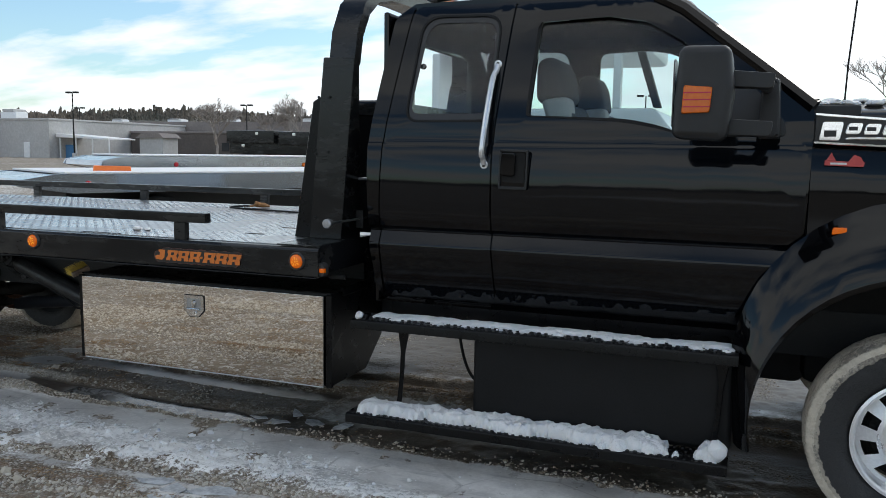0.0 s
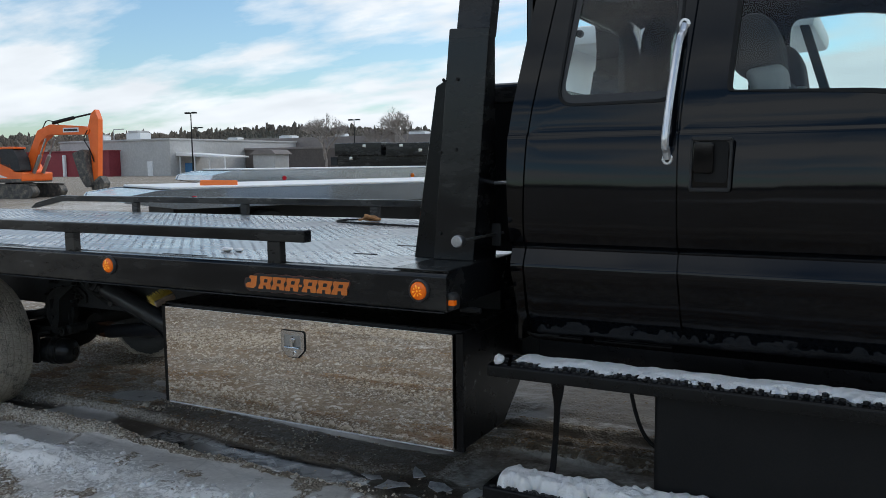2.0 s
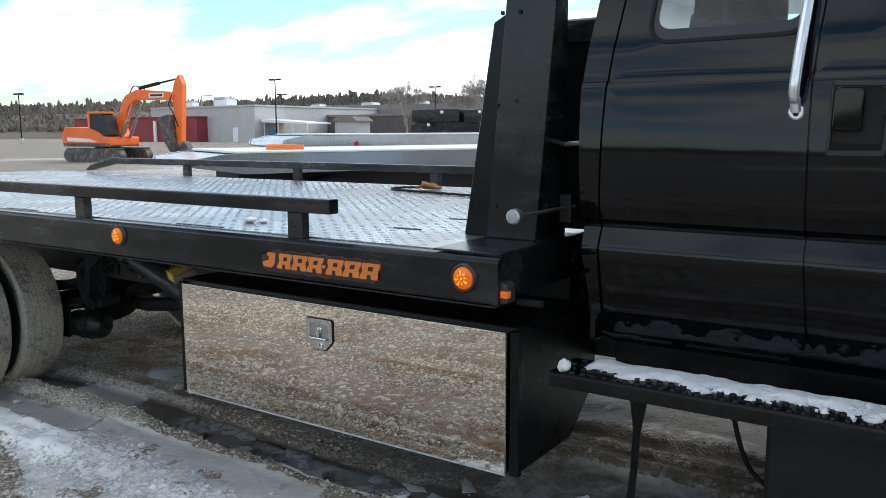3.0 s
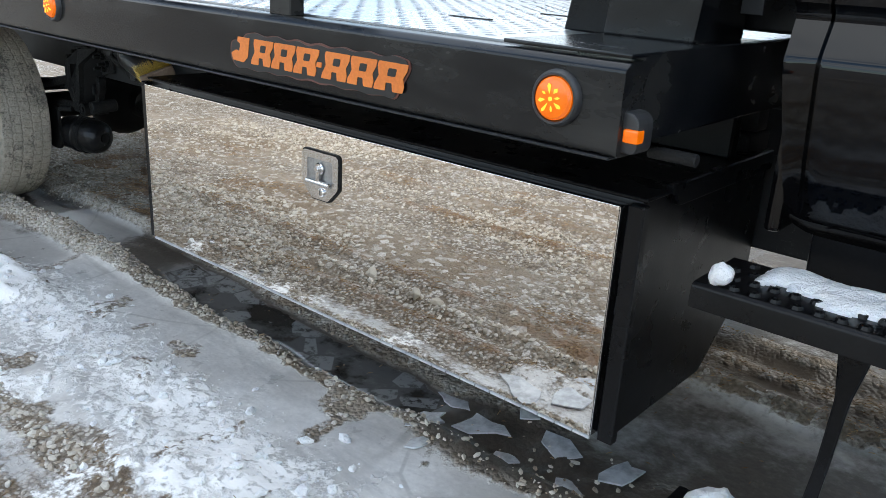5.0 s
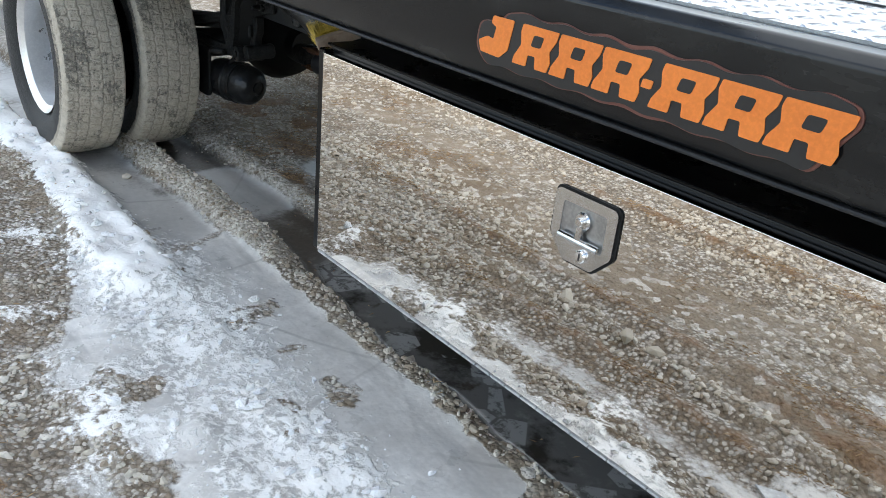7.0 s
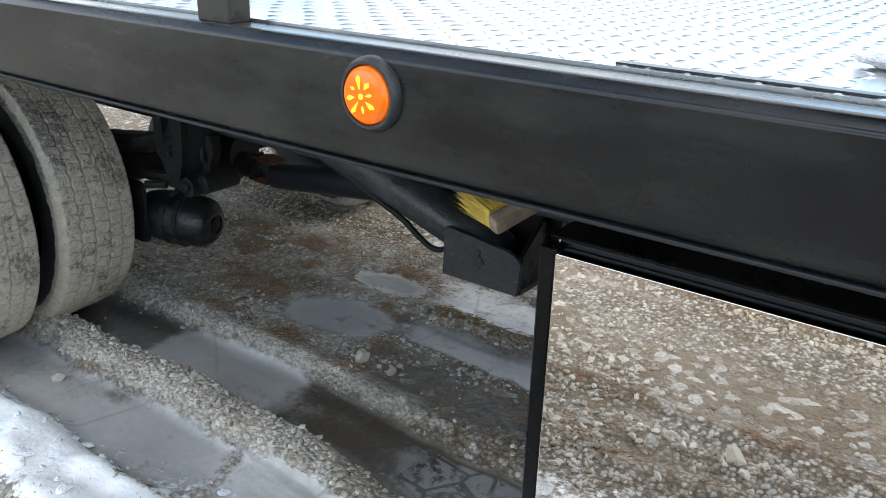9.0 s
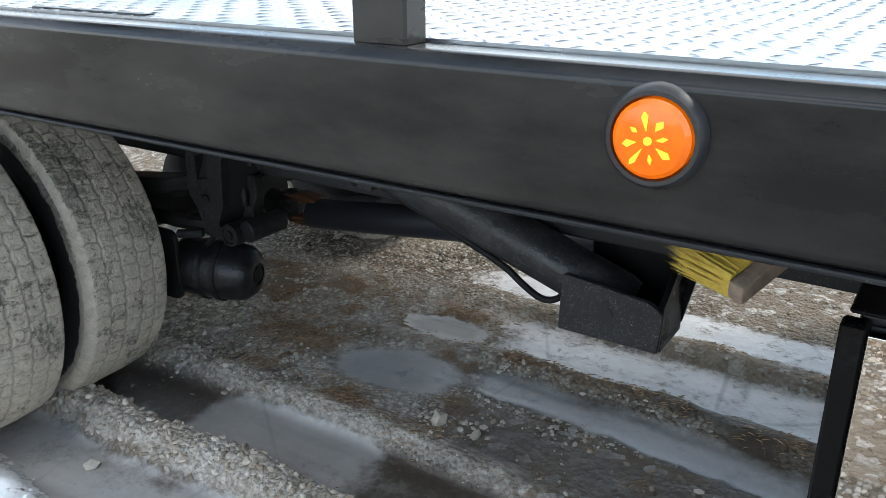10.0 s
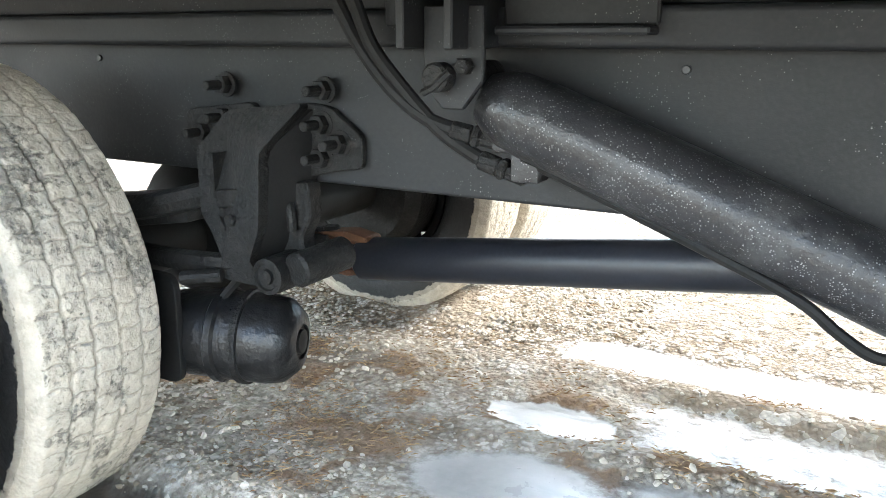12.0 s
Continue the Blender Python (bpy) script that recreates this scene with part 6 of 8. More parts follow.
def rim_mesh(flip):
    """A polished disc wheel with hand holes; the dish faces -y, or +y with flip."""
    bm = BM()
    lathe(bm, (0, 0, 0), (0, 1, 0), [(0.252, -0.10), (0.240, -0.104), (0.232, -0.095), (0.225, -0.06), (0.222, 0.08), (0.240, 0.095), (0.252, 0.10)], 48)
    d = -0.045
    n, holes = 40, 10
    # disc built as spokes between round hand holes
    rings = [(0.060, d - 0.035), (0.10, d - 0.035), (0.135, d - 0.03), (0.150, d - 0.015), (0.205, d + 0.02), (0.224, d + 0.025)]
    vs = []
    for r, h in rings:
        vs.append([bm.verts.new((r * math.cos(2 * math.pi * k / n), h, r * math.sin(2 * math.pi * k / n))) for k in range(n)])
    for q in range(len(rings) - 1):
        for k in range(n):
            if q == 3 and k % 4 in (1, 2):
                continue
            j = (k + 1) % n
            bm.faces.new((vs[q][k], vs[q][j], vs[q + 1][j], vs[q + 1][k]))
    lathe(bm, (0, d - 0.035, 0), (0, -1, 0), [(0.060, 0), (0.058, 0.05), (0.045, 0.06), (0, 0.062)], 24)
    for k in range(8):
        a = 2 * math.pi * (k + 0.5) / 8
        rod(bm, (0.115 * math.cos(a), d - 0.03, 0.115 * math.sin(a)), (0.115 * math.cos(a), d - 0.065, 0.115 * math.sin(a)), 0.014, 6)
    if flip:
        for v in bm.verts:
            v.co.y = -v.co.y
    bmesh.ops.recalc_face_normals(bm, faces=bm.faces)
    me = bpy.data.meshes.new("rim")
    for f in bm.faces:
        f.smooth = True
    bm.to_mesh(me)
    bm.free()
    me.set_sharp_from_angle(angle=radians(30))
    me.materials.append(POLISHED)
    return me


TYRE_NEAR, TYRE_ME, RIM_OUT, RIM_IN, RIM_DARK = tyre_mesh(1122, 72), tyre_mesh(528, 44), rim_mesh(False), rim_mesh(True), rim_mesh(True)
RIM_DARK.materials[0] = RUBBER
REAR_X = -3.59


def wheel(x, y, z, rim, label):
    w = part("wheel", None, None, truck, label, loc=(x, y, z), shared=rim)
    t = part("tyre", None, None, w, "muddy black truck tyre", loc=(x, y, z), shared=TYRE_NEAR if x < 0 and y < MID else TYRE_ME)
    t.rotation_euler = (0, random.uniform(0, 6), 0)
    return w


RZ = 0.372
for (x, y, z, rim, lb) in ((REAR_X, 0.045, RZ, RIM_IN, "muddy outer dual wheel with a bright dished rim"), (REAR_X, 0.345, RZ, RIM_DARK, "muddy inner dual wheel"), (REAR_X, 2 * MID - 0.045, RZ, RIM_OUT, "far outer dual wheel"), (REAR_X, 2 * MID - 0.345, RZ, RIM_DARK, "far inner dual wheel"), (2.61, 0.18, 0.405, RIM_OUT, "muddy front wheel with a bright rim"), (2.61, 2 * MID - 0.18, 0.405, RIM_IN, "far front wheel")):
    wheel(x, y, z, rim, lb)
    s = 1 if y < MID else -1
    part("brake_drum", rod(BM(), (x, y + s * 0.02, z), (x, y + s * 0.19, z), 0.205, 32), CAST_IRON, truck)


# ---- bed ----
BED_X0, BED_X1 = -6.3, 0.062


def bed():
    rail_prof = rounded([(-0.155, 0.923), (-0.095, 0.923), (-0.095, 1.056), (-0.100, 1.062), (-0.140, 1.062), (-0.155, 1.0505)], [0.012, 0, 0, 0.003, 0.005, 0.004], 4)
    for far in (False, True):
        prof = [((2 * MID - p[0]) if far else p[0], p[1]) for p in rail_prof]
        r = part("side_rail", prism(BM(), prof, "x", BED_X0, BED_X1), BED_PAINT, truck, "black steel bed side rail")
        if not far:
            part("bottom_lip", box(BM(), BED_X0, BED_X1 - 0.01, -0.1565, -0.09, 0.918, 0.9225, 0.0015, 1), FRAME_PAINT, r)
        # low fold bar over the deck edge with flat posts
        fy = (lambda y: 2 * MID - y) if far else (lambda y: y)
        x_end = -0.58
        pr = [(-5.68, 1.080), (-5.62, 1.080), (-5.22, 1.150), (x_end, 1.150), (x_end, 1.200), (-5.25, 1.200), (-5.60, 1.130)]
        lo, hi = sorted((fy(-0.140), fy(-0.092)))
        b = part("guard_bar", prism(BM(), pr, "y", lo, hi, 0.006), BED_PAINT, truck, "black steel guard bar along the deck edge")
        for xc in (-0.743, -1.995, -3.230, -4.468):
            if far:
                xc += 0.19
            part("post", box(BM(), xc - 0.034, xc + 0.034, lo + 0.005, hi - 0.005, 1.060, 1.1505, 0.003, 1), BED_PAINT, b)
    dk = part("deck", box(BM(), BED_X0, 0.04, -0.095, 2 * MID + 0.095, 1.045, 1.066, 0.0), DECK, truck, "wet grey steel tread-plate deck")
    # raised lugs of the tread plate
    v, f = [], []
    lug = random.Random(6)
    for i, x0 in enumerate(np.arange(-6.25, -0.24, 0.034)):
        for j, y0 in enumerate(np.arange(-0.085, 2 * MID + 0.085, 0.034)):
            s = 1 if (i + j) % 2 else -1
            x, y = x0 + lug.uniform(-0.003, 0.003), y0 + lug.uniform(-0.003, 0.003)
            a = (0.70710678, s * 0.70710678)
            p = (-a[1], a[0])
            c = len(v)
            L, W, H = 0.0125, 0.0038, 0.0014
            z = 1.066
            v += [(x - a[0] * L, y - a[1] * L, z), (x + p[0] * W, y + p[1] * W, z), (x + a[0] * L, y + a[1] * L, z), (x - p[0] * W, y - p[1] * W, z), (x - a[0] * L * 0.45, y - a[1] * L * 0.45, z + H), (x + a[0] * L * 0.45, y + a[1] * L * 0.45, z + H)]
            f += [(c, c + 3, c + 5, c + 4), (c + 2, c + 1, c + 4, c + 5), (c, c + 4, c + 1), (c + 2, c + 5, c + 3)]
    v = [(a, b - MID, c) for a, b, c in v]
    tagged(raw("tread_pattern", v, f, DECK, dk), kind="stuff")
    # slots and key holes cut in the deck's edge, as dark inlays
    for xc in (-1.30, -2.55, -3.8):
        part("deck_slot", box(BM(), xc - 0.13, xc + 0.13, -0.085, -0.070, 1.0665, 1.0685), DARK_DECAL, dk)
    for y in (0.25, 0.62):
        part("deck_slot", box(BM(), -0.62, -0.50, y, y + 0.012, 1.0665, 1.0687), DARK_DECAL, dk)
    # front beam and cross members
    part("front_beam", box(BM(), 0.0405, BED_X1 - 0.002, -0.094, 2 * MID + 0.094, 0.935, 1.074, 0.006), BED_PAINT, truck)
    for xc in np.arange(-6.0, 0.0, 0.62):
        part("cross_member", box(BM(), xc, xc + 0.06, -0.09, 2 * MID + 0.09, 0.955, 1.044, 0.004, 1), FRAME_PAINT, dk)
    for yb in (0.60, 2 * MID - 0.66):
        part("bed_runner", box(BM(), -6.2, 0.0, yb, yb + 0.06, 0.863, 0.954, 0.006), FRAME_PAINT, truck)
    # front base plate
    part("base_plate", box(BM(), -0.172, 0.060, -0.138, 0.42, 1.0668, 1.0735, 0.002), BED_PAINT, truck)
    part("base_plate", box(BM(), -0.172, 0.060, 2 * MID - 0.42, 2 * MID + 0.138, 1.0668, 1.0735, 0.002), BED_PAINT, truck)


bed()


def head_rack():
    for far in (False, True):
        fy = (lambda y: 2 * MID - y) if far else (lambda y: y)
        lo, hi = sorted((fy(0.150), fy(0.37)))
        bm = prism(BM(), [(-0.160, 1.072), (0.020, 1.072), (0.096, 1.965), (-0.076, 1.975)], "y", lo, hi)
        for v in bm.verts:
            # the post narrows towards its top
            if abs(v.co.y - fy(0.37)) < 1e-4 and v.co.z > 1.5:
                v.co.y = fy(0.205)
        bmesh.ops.recalc_face_normals(bm, faces=bm.faces)
        bmesh.ops.bevel(bm, geom=bm.edges[:], offset=0.006, segments=2, affect="EDGES", profile=0.5)
        up = part("upright", bm, BED_PAINT, truck, "black steel head rack upright")
        lo2, hi2 = sorted((fy(0.225), fy(0.265)))
        part("gusset", prism(BM(), [(-0.292, 1.067), (-0.152, 1.067), (-0.088, 1.80), (-0.112, 1.80), (-0.178, 1.765)], "y", lo2, hi2, 0.003, 1), BOX_PAINT, up)
        if not far:
            for (x, z) in ((-0.10, 1.78), (-0.04, 1.78), (-0.12, 1.50), (-0.05, 1.51), (-0.125, 1.18)):
                part("rivet", rod(BM(), (x, 0.143, z), (x, 0.151, z), 0.007, 8), CAST_IRON, up)
    # square tube arch over the top
    bm = BM()
    line = [(0.17, 1.94), (0.18, 2.10), (0.24, 2.24), (0.36, 2.335), (0.52, 2.375), (0.75, 2.385)]
    full = line + [(2 * MID - a, b) for a, b in line[::-1]]
    line_in = [(0.235, 1.94), (0.245, 2.08), (0.30, 2.195), (0.395, 2.27), (0.54, 2.302), (0.75, 2.312)]
    inner = line_in + [(2 * MID - a, b) for a, b in line_in[::-1]]
    prism(bm, [tuple(p) for p in full] + [tuple(p) for p in inner[::-1]], "x", -0.055, 0.085)
    for v in bm.verts:
        v.co.x += (v.co.z - 1.95) * 0.085
    part("arch", bm, BED_PAINT, truck, "black bent tube arch of the head rack")
    # light bar on top
    lb = part("light_bar", box(BM(), -0.02, 0.22, 0.62, 2 * MID - 0.62, 2.44, 2.53, 0.02), PLASTIC, truck, "dark light bar on the head rack")
    for y in (0.8, MID, 2 * MID - 0.8):
        part("light_lens", box(BM(), -0.025, 0.225, y - 0.1, y + 0.1, 2.45, 2.52, 0.02), AMBER_DULL, lb)
    for y in (0.75, 2 * MID - 0.75):
        part("foot", box(BM(), 0.04, 0.14, y - 0.02, y + 0.02, 2.37, 2.45, 0.004), PLASTIC, lb)
    # headboard box between the uprights and the cab, with a rounded cap
    hb = part("headboard", box(BM(), -0.030, 0.125, 0.385, 2 * MID - 0.385, 1.09, 1.70, 0.008), BOX_PAINT, truck, "black steel headboard between the uprights")
    part("cap", prism(BM(), rounded([(0.375, 1.7005), (2 * MID - 0.375, 1.7005), (2 * MID - 0.375, 1.782), (0.375, 1.782)], [0, 0, 0.05, 0.05], 5), "x", -0.036, 0.131, 0.006), BED_PAINT, hb)
    part("stay", rod(BM(), (0.045, 0.30, 1.375), (0.150, 0.30, 1.380), 0.008, 10), ZINC, hb)


head_rack()


def lamps():
    def round_lamp(x, z):
        bm = BM()
        lathe(bm, (x, -0.150, z), (0, -1, 0), [(0.0, 0.0), (0.0445, 0.0), (0.0435, 0.011), (0.039, 0.017), (0.0355, 0.017), (0.0335, 0.008)], 32)
        g = part("marker_lamp", bm, RING, truck, "round lit amber marker lamp in a grey rubber ring")
        bm = BM()
        lathe(bm, (x, -0.155, z), (0, -1, 0), [(0.033, 0.0), (0.033, 0.012), (0.029, 0.017), (0.018, 0.0195), (0, 0.0205)], 32)
        part("lens", bm, AMBER, g)
        # bright wedges of the reflector round a central diode
        for k in range(8):
            a = k * math.pi / 4 + 0.2
            r0, r1 = 0.007 + 0.005 * ((k * 5) % 8) / 8, 0.017 + 0.009 * ((k * 3) % 8) / 8
            w = 0.0016 + 0.0020 * ((k * 5 + 2) % 8) / 8
            c, d = Vector((math.cos(a), 0, math.sin(a))), Vector((-math.sin(a), 0, math.cos(a)))
            o = Vector((x, 0, z))
            pts = [o + c * r0, o + c * (r1 - 0.004) + d * w, o + c * r1, o + c * (r1 - 0.004) - d * w]
            part("facet", prism(BM(), [(p.x, p.z) for p in pts], "y", -0.1768, -0.168), AMBER_HOT, g)
        part("facet", rod(BM(), (x, -0.170, z), (x, -0.1768, z), 0.0036, 10), AMBER_HOT, g)
    round_lamp(-0.048, 0.997)
    round_lamp(-1.695, 1.009)
    round_lamp(-3.35, 1.009)
    h = part("corner_lamp", prism(BM(), rounded([(0.046, 0.930), (0.088, 0.930), (0.088, 0.980), (0.076, 0.992), (0.046, 0.992)], 0.012), "y", -0.143, -0.096, 0.004), RING, truck, "small rectangular lit amber lamp on the bed corner")
    part("side_lens", box(BM(), 0.064, 0.090, -0.147, -0.125, 0.947, 0.968, 0.004), AMBER, h)
    # bare rod stub beneath the corner
    part("pipe", rod(BM(), (0.03, 0.02, 0.905), (0.115, 0.02, 0.905), 0.011, 12), CAST_IRON, truck)
    # knobbed release pin with its bracket
    bm = BM()
    lathe(bm, (0.062, -0.075, 1.172), (0, 1, 0), [(0, 0.0), (0.018, 0.0), (0.0225, 0.005), (0.0235, 0.026), (0.020, 0.040), (0.010, 0.050), (0.0055, 0.052), (0.0055, 0.42), (0, 0.42)], 20)
    pin = part("release_pin", bm, ZINC, truck, "bright steel pin with a round knob")
    bm = BM()
    prism(bm, [(0.045, 1.125), (0.085, 1.125), (0.085, 1.215), (0.045, 1.215)], "y", 0.27, 0.276, 0.001, 1)
    part("bracket", bm, FRAME_PAINT, pin)


lamps()


def lettering():
    """The maker's name, drawn as plain blocks on a dark plate."""
    x0, x1, z0, z1 = -0.880, -0.356, 0.944, 1.020
    n = 14
    top = [(x0 + 0.05 + (x1 - x0 - 0.05) * k / n, z1 + (0.003 if k % 2 else -0.004)) for k in range(n + 1)]
    bot = [(x1 - 0.03 - (x1 - x0 - 0.05) * k / n, z0 + (0.003 if k % 2 else -0.002)) for k in range(n + 1)]
    outline = rounded(top + [(x1 + 0.004, z1 - 0.02), (x1 - 0.02, z0 + 0.02)] + bot + [(x0 - 0.004, z0 + 0.02), (x0, z0 + 0.055), (x0 + 0.04, z0 + 0.06)], 0.012, 3)
    pl = part("name_decal", prism(BM(), outline, "y", -0.1572, -0.1551), DECAL_EDGE, truck, "orange block lettering shapes on a dark outlined decal")
    part("decal_field", prism(BM(), grow(outline, -0.0045), "y", -0.1588, -0.1573), DARK_DECAL, pl)
    w = (0.058, 0.069, 0.073, 0.073, 0.015, 0.075, 0.074, 0.080)
    x = x0 + 0.016
    for k, wk in enumerate(w):
        lo, hi = (0.957, 1.009)
        s = 0.013
        wk *= 0.965
        if k == 4:
            poly = [(x, 0.976), (x + wk, 0.976), (x + wk + 0.002, 0.986), (x + 0.002, 0.986)]
        else:
            notch = 0.015
            poly = [(x, lo), (x + wk * 0.38, lo), (x + wk * 0.40, lo + notch), (x + wk * 0.60, lo + notch), (x + wk * 0.62, lo), (x + wk - 0.004, lo), (x + wk - 0.004 + s * 0.3, lo + 0.012), (x + wk - 0.010 + s * 0.5, 0.983), (x + wk - 0.004 + s * 0.8, hi - 0.012), (x + wk - 0.004 + s, hi), (x + s, hi), (x + s * 0.8, hi - 0.010), (x + 0.007 + s * 0.5, 0.983), (x + s * 0.2, lo + 0.010)]
            if k == 0:
                poly = [(x - 0.012, lo + 0.016), (x - 0.006, lo + 0.002), (x + 0.030, lo), (x + 0.045, lo + 0.012), (x + 0.052, hi), (x + 0.012, hi), (x + 0.010, hi - 0.010), (x + 0.020, hi - 0.014), (x + 0.016, lo + 0.022), (x + 0.004, lo + 0.024)]
        part("block", prism(BM(), rounded(poly, 0.002, 2), "y", -0.1600, -0.1589), ORANGE_DECAL, pl)
        if k not in (0, 4):
            part("block_hollow", prism(BM(), rounded([(x + wk * 0.37 + 0.006, 0.984), (x + wk * 0.66 + 0.004, 0.984), (x + wk * 0.66 + 0.008, 0.9985), (x + wk * 0.37 + 0.010, 0.9985)], 0.003, 2), "y", -0.1606, -0.1601), DARK_DECAL, pl)
        x += wk


lettering()


def toolbox():
    bm = BM()
    prism(bm, [(0.030, 0.345), (0.030, 0.816), (0.62, 0.816), (0.62, 0.50), (0.42, 0.345)], "x", -1.536, 0.030, 0.006)
    b = part("toolbox", bm, BOX_PAINT, truck, "black steel underbody toolbox with a mirror-bright door")
    part("lid_lip", box(BM(), -1.545, 0.040, 0.022, 0.60, 0.8165, 0.8225, 0.002, 1), BOX_PAINT, b)
    part("mount_rail", box(BM(), -1.5, 0.0, 0.46, 0.50, 0.823, 0.926, 0.004, 1), BOX_PAINT, b)
    part("frame_lip", box(BM(), 0.012, 0.044, 0.006, 0.0295, 0.345, 0.812, 0.003, 1), BOX_PAINT, b)
    part("frame_lip", box(BM(), -1.550, -1.5255, 0.004, 0.0295, 0.345, 0.812, 0.003, 1), BOX_PAINT, b)
    part("angle", prism(BM(), rounded([(0.10, 0.835), (0.60, 0.835), (0.60, 0.79), (0.14, 0.79)], 0.01), "x", 0.0305, 0.046, 0.003, 1), BOX_PAINT, b)
    d = part("door", box(BM(), -1.524, 0.0, 0.0, 0.028, 0.350, 0.806, 0.0014, 2), MIRROR, b, "mirror-polished steel toolbox door")
    part("door_edge", box(BM(), -1.522, -0.002, 0.0285, 0.0298, 0.352, 0.804), STAINLESS, d)
    part("door_side", box(BM(), 0.0005, 0.0020, 0.002, 0.027, 0.352, 0.804), STAINLESS, d)
    # knuckled hinge along the bottom
    for k in range(38):
        xx = -1.515 + k * 0.04
        part("hinge_knuckle", rod(BM(), (xx, -0.001, 0.349), (xx + 0.0375, -0.001, 0.349), 0.0032, 8), ZINC, d)
    # folding T latch in a pointed pan
    x0, x1, zt, zm, zb = -0.826, -0.703, 0.754, 0.676, 0.642
    pan = rounded([(x0, zm), ((x0 + x1) / 2 - 0.028, zb), ((x0 + x1) / 2 + 0.028, zb), (x1, zm), (x1, zt), (x0, zt)], [0.006, 0.006, 0.006, 0.006, 0.012, 0.012], 4)
    la = part("latch", prism(BM(), grow(pan, 0.004), "y", -0.0035, -0.0005), RUBBER, d, "stainless folding T-handle latch")
    bm = BM()
    pocket = rounded([(x0 + 0.018, 0.676), (x1 - 0.018, 0.676), (x1 - 0.018, 0.737), (x0 + 0.018, 0.737)], 0.006, 3)
    vs_o = [bm.verts.new((p[0], -0.007, p[1])) for p in pan]
    vs_i = [bm.verts.new((p[0], -0.007, p[1])) for p in pocket]
    es = [bm.edges.new((L[k], L[(k + 1) % len(L)])) for L in (vs_o, vs_i) for k in range(len(L))]
    bmesh.ops.triangle_fill(bm, use_beauty=True, use_dissolve=False, edges=es)
    g = bmesh.ops.extrude_face_region(bm, geom=bm.faces[:])
    bmesh.ops.translate(bm, verts=[e for e in g["geom"] if isinstance(e, bmesh.types.BMVert)], vec=(0, 0.0032, 0))
    part("pan", bm, STAINLESS, la)
    part("pocket", prism(BM(), grow(pocket, 0.002), "y", -0.0045, -0.0037), ZINC, la)
    xm = (x0 + x1) / 2
    bm = BM()
    rod(bm, (x0 + 0.022, -0.012, 0.684), (x1 - 0.022, -0.012, 0.684), 0.0055, 10)
    prism(bm, rounded([(xm - 0.006, 0.684), (xm + 0.006, 0.684), (xm + 0.005, 0.722), (xm - 0.005, 0.722)], 0.003), "y", -0.016, -0.008, 0.0015, 1)
    part("t_handle", bm, STAINLESS, la)
    bm = BM()
    rod(bm, (xm, -0.0045, 0.716), (xm, -0.012, 0.716), 0.015, 16)
    rod(bm, (xm, -0.0045, 0.716), (xm, -0.019, 0.716), 0.007, 12)
    part("pivot", bm, STAINLESS, la)
    lk = part("lock", rod(BM(), (xm + 0.008, -0.006, 0.661), (xm + 0.008, -0.013, 0.661), 0.0105, 16), CHROME, la)
    part("key_slot", box(BM(), xm + 0.0068, xm + 0.0092, -0.0138, -0.0131, 0.655, 0.667), DARK_DECAL, lk)


toolbox()
# unseen copy of the toolbox, added to block light from the far side
far_box = part("far_box_blocker", prism(BM(), [(2 * MID - a, b) for a, b in ((0.030, 0.345), (0.030, 0.816), (0.62, 0.816), (0.62, 0.50), (0.42, 0.345))], "x", -1.536, 0.030, 0.006), BOX_PAINT, truck, "unseen black far-side box added to block light under the truck")
part("far_blocker_door", box(BM(), -1.524, 0.0, 2 * MID - 0.028, 2 * MID, 0.350, 0.806, 0.0014, 2), MIRROR, far_box)


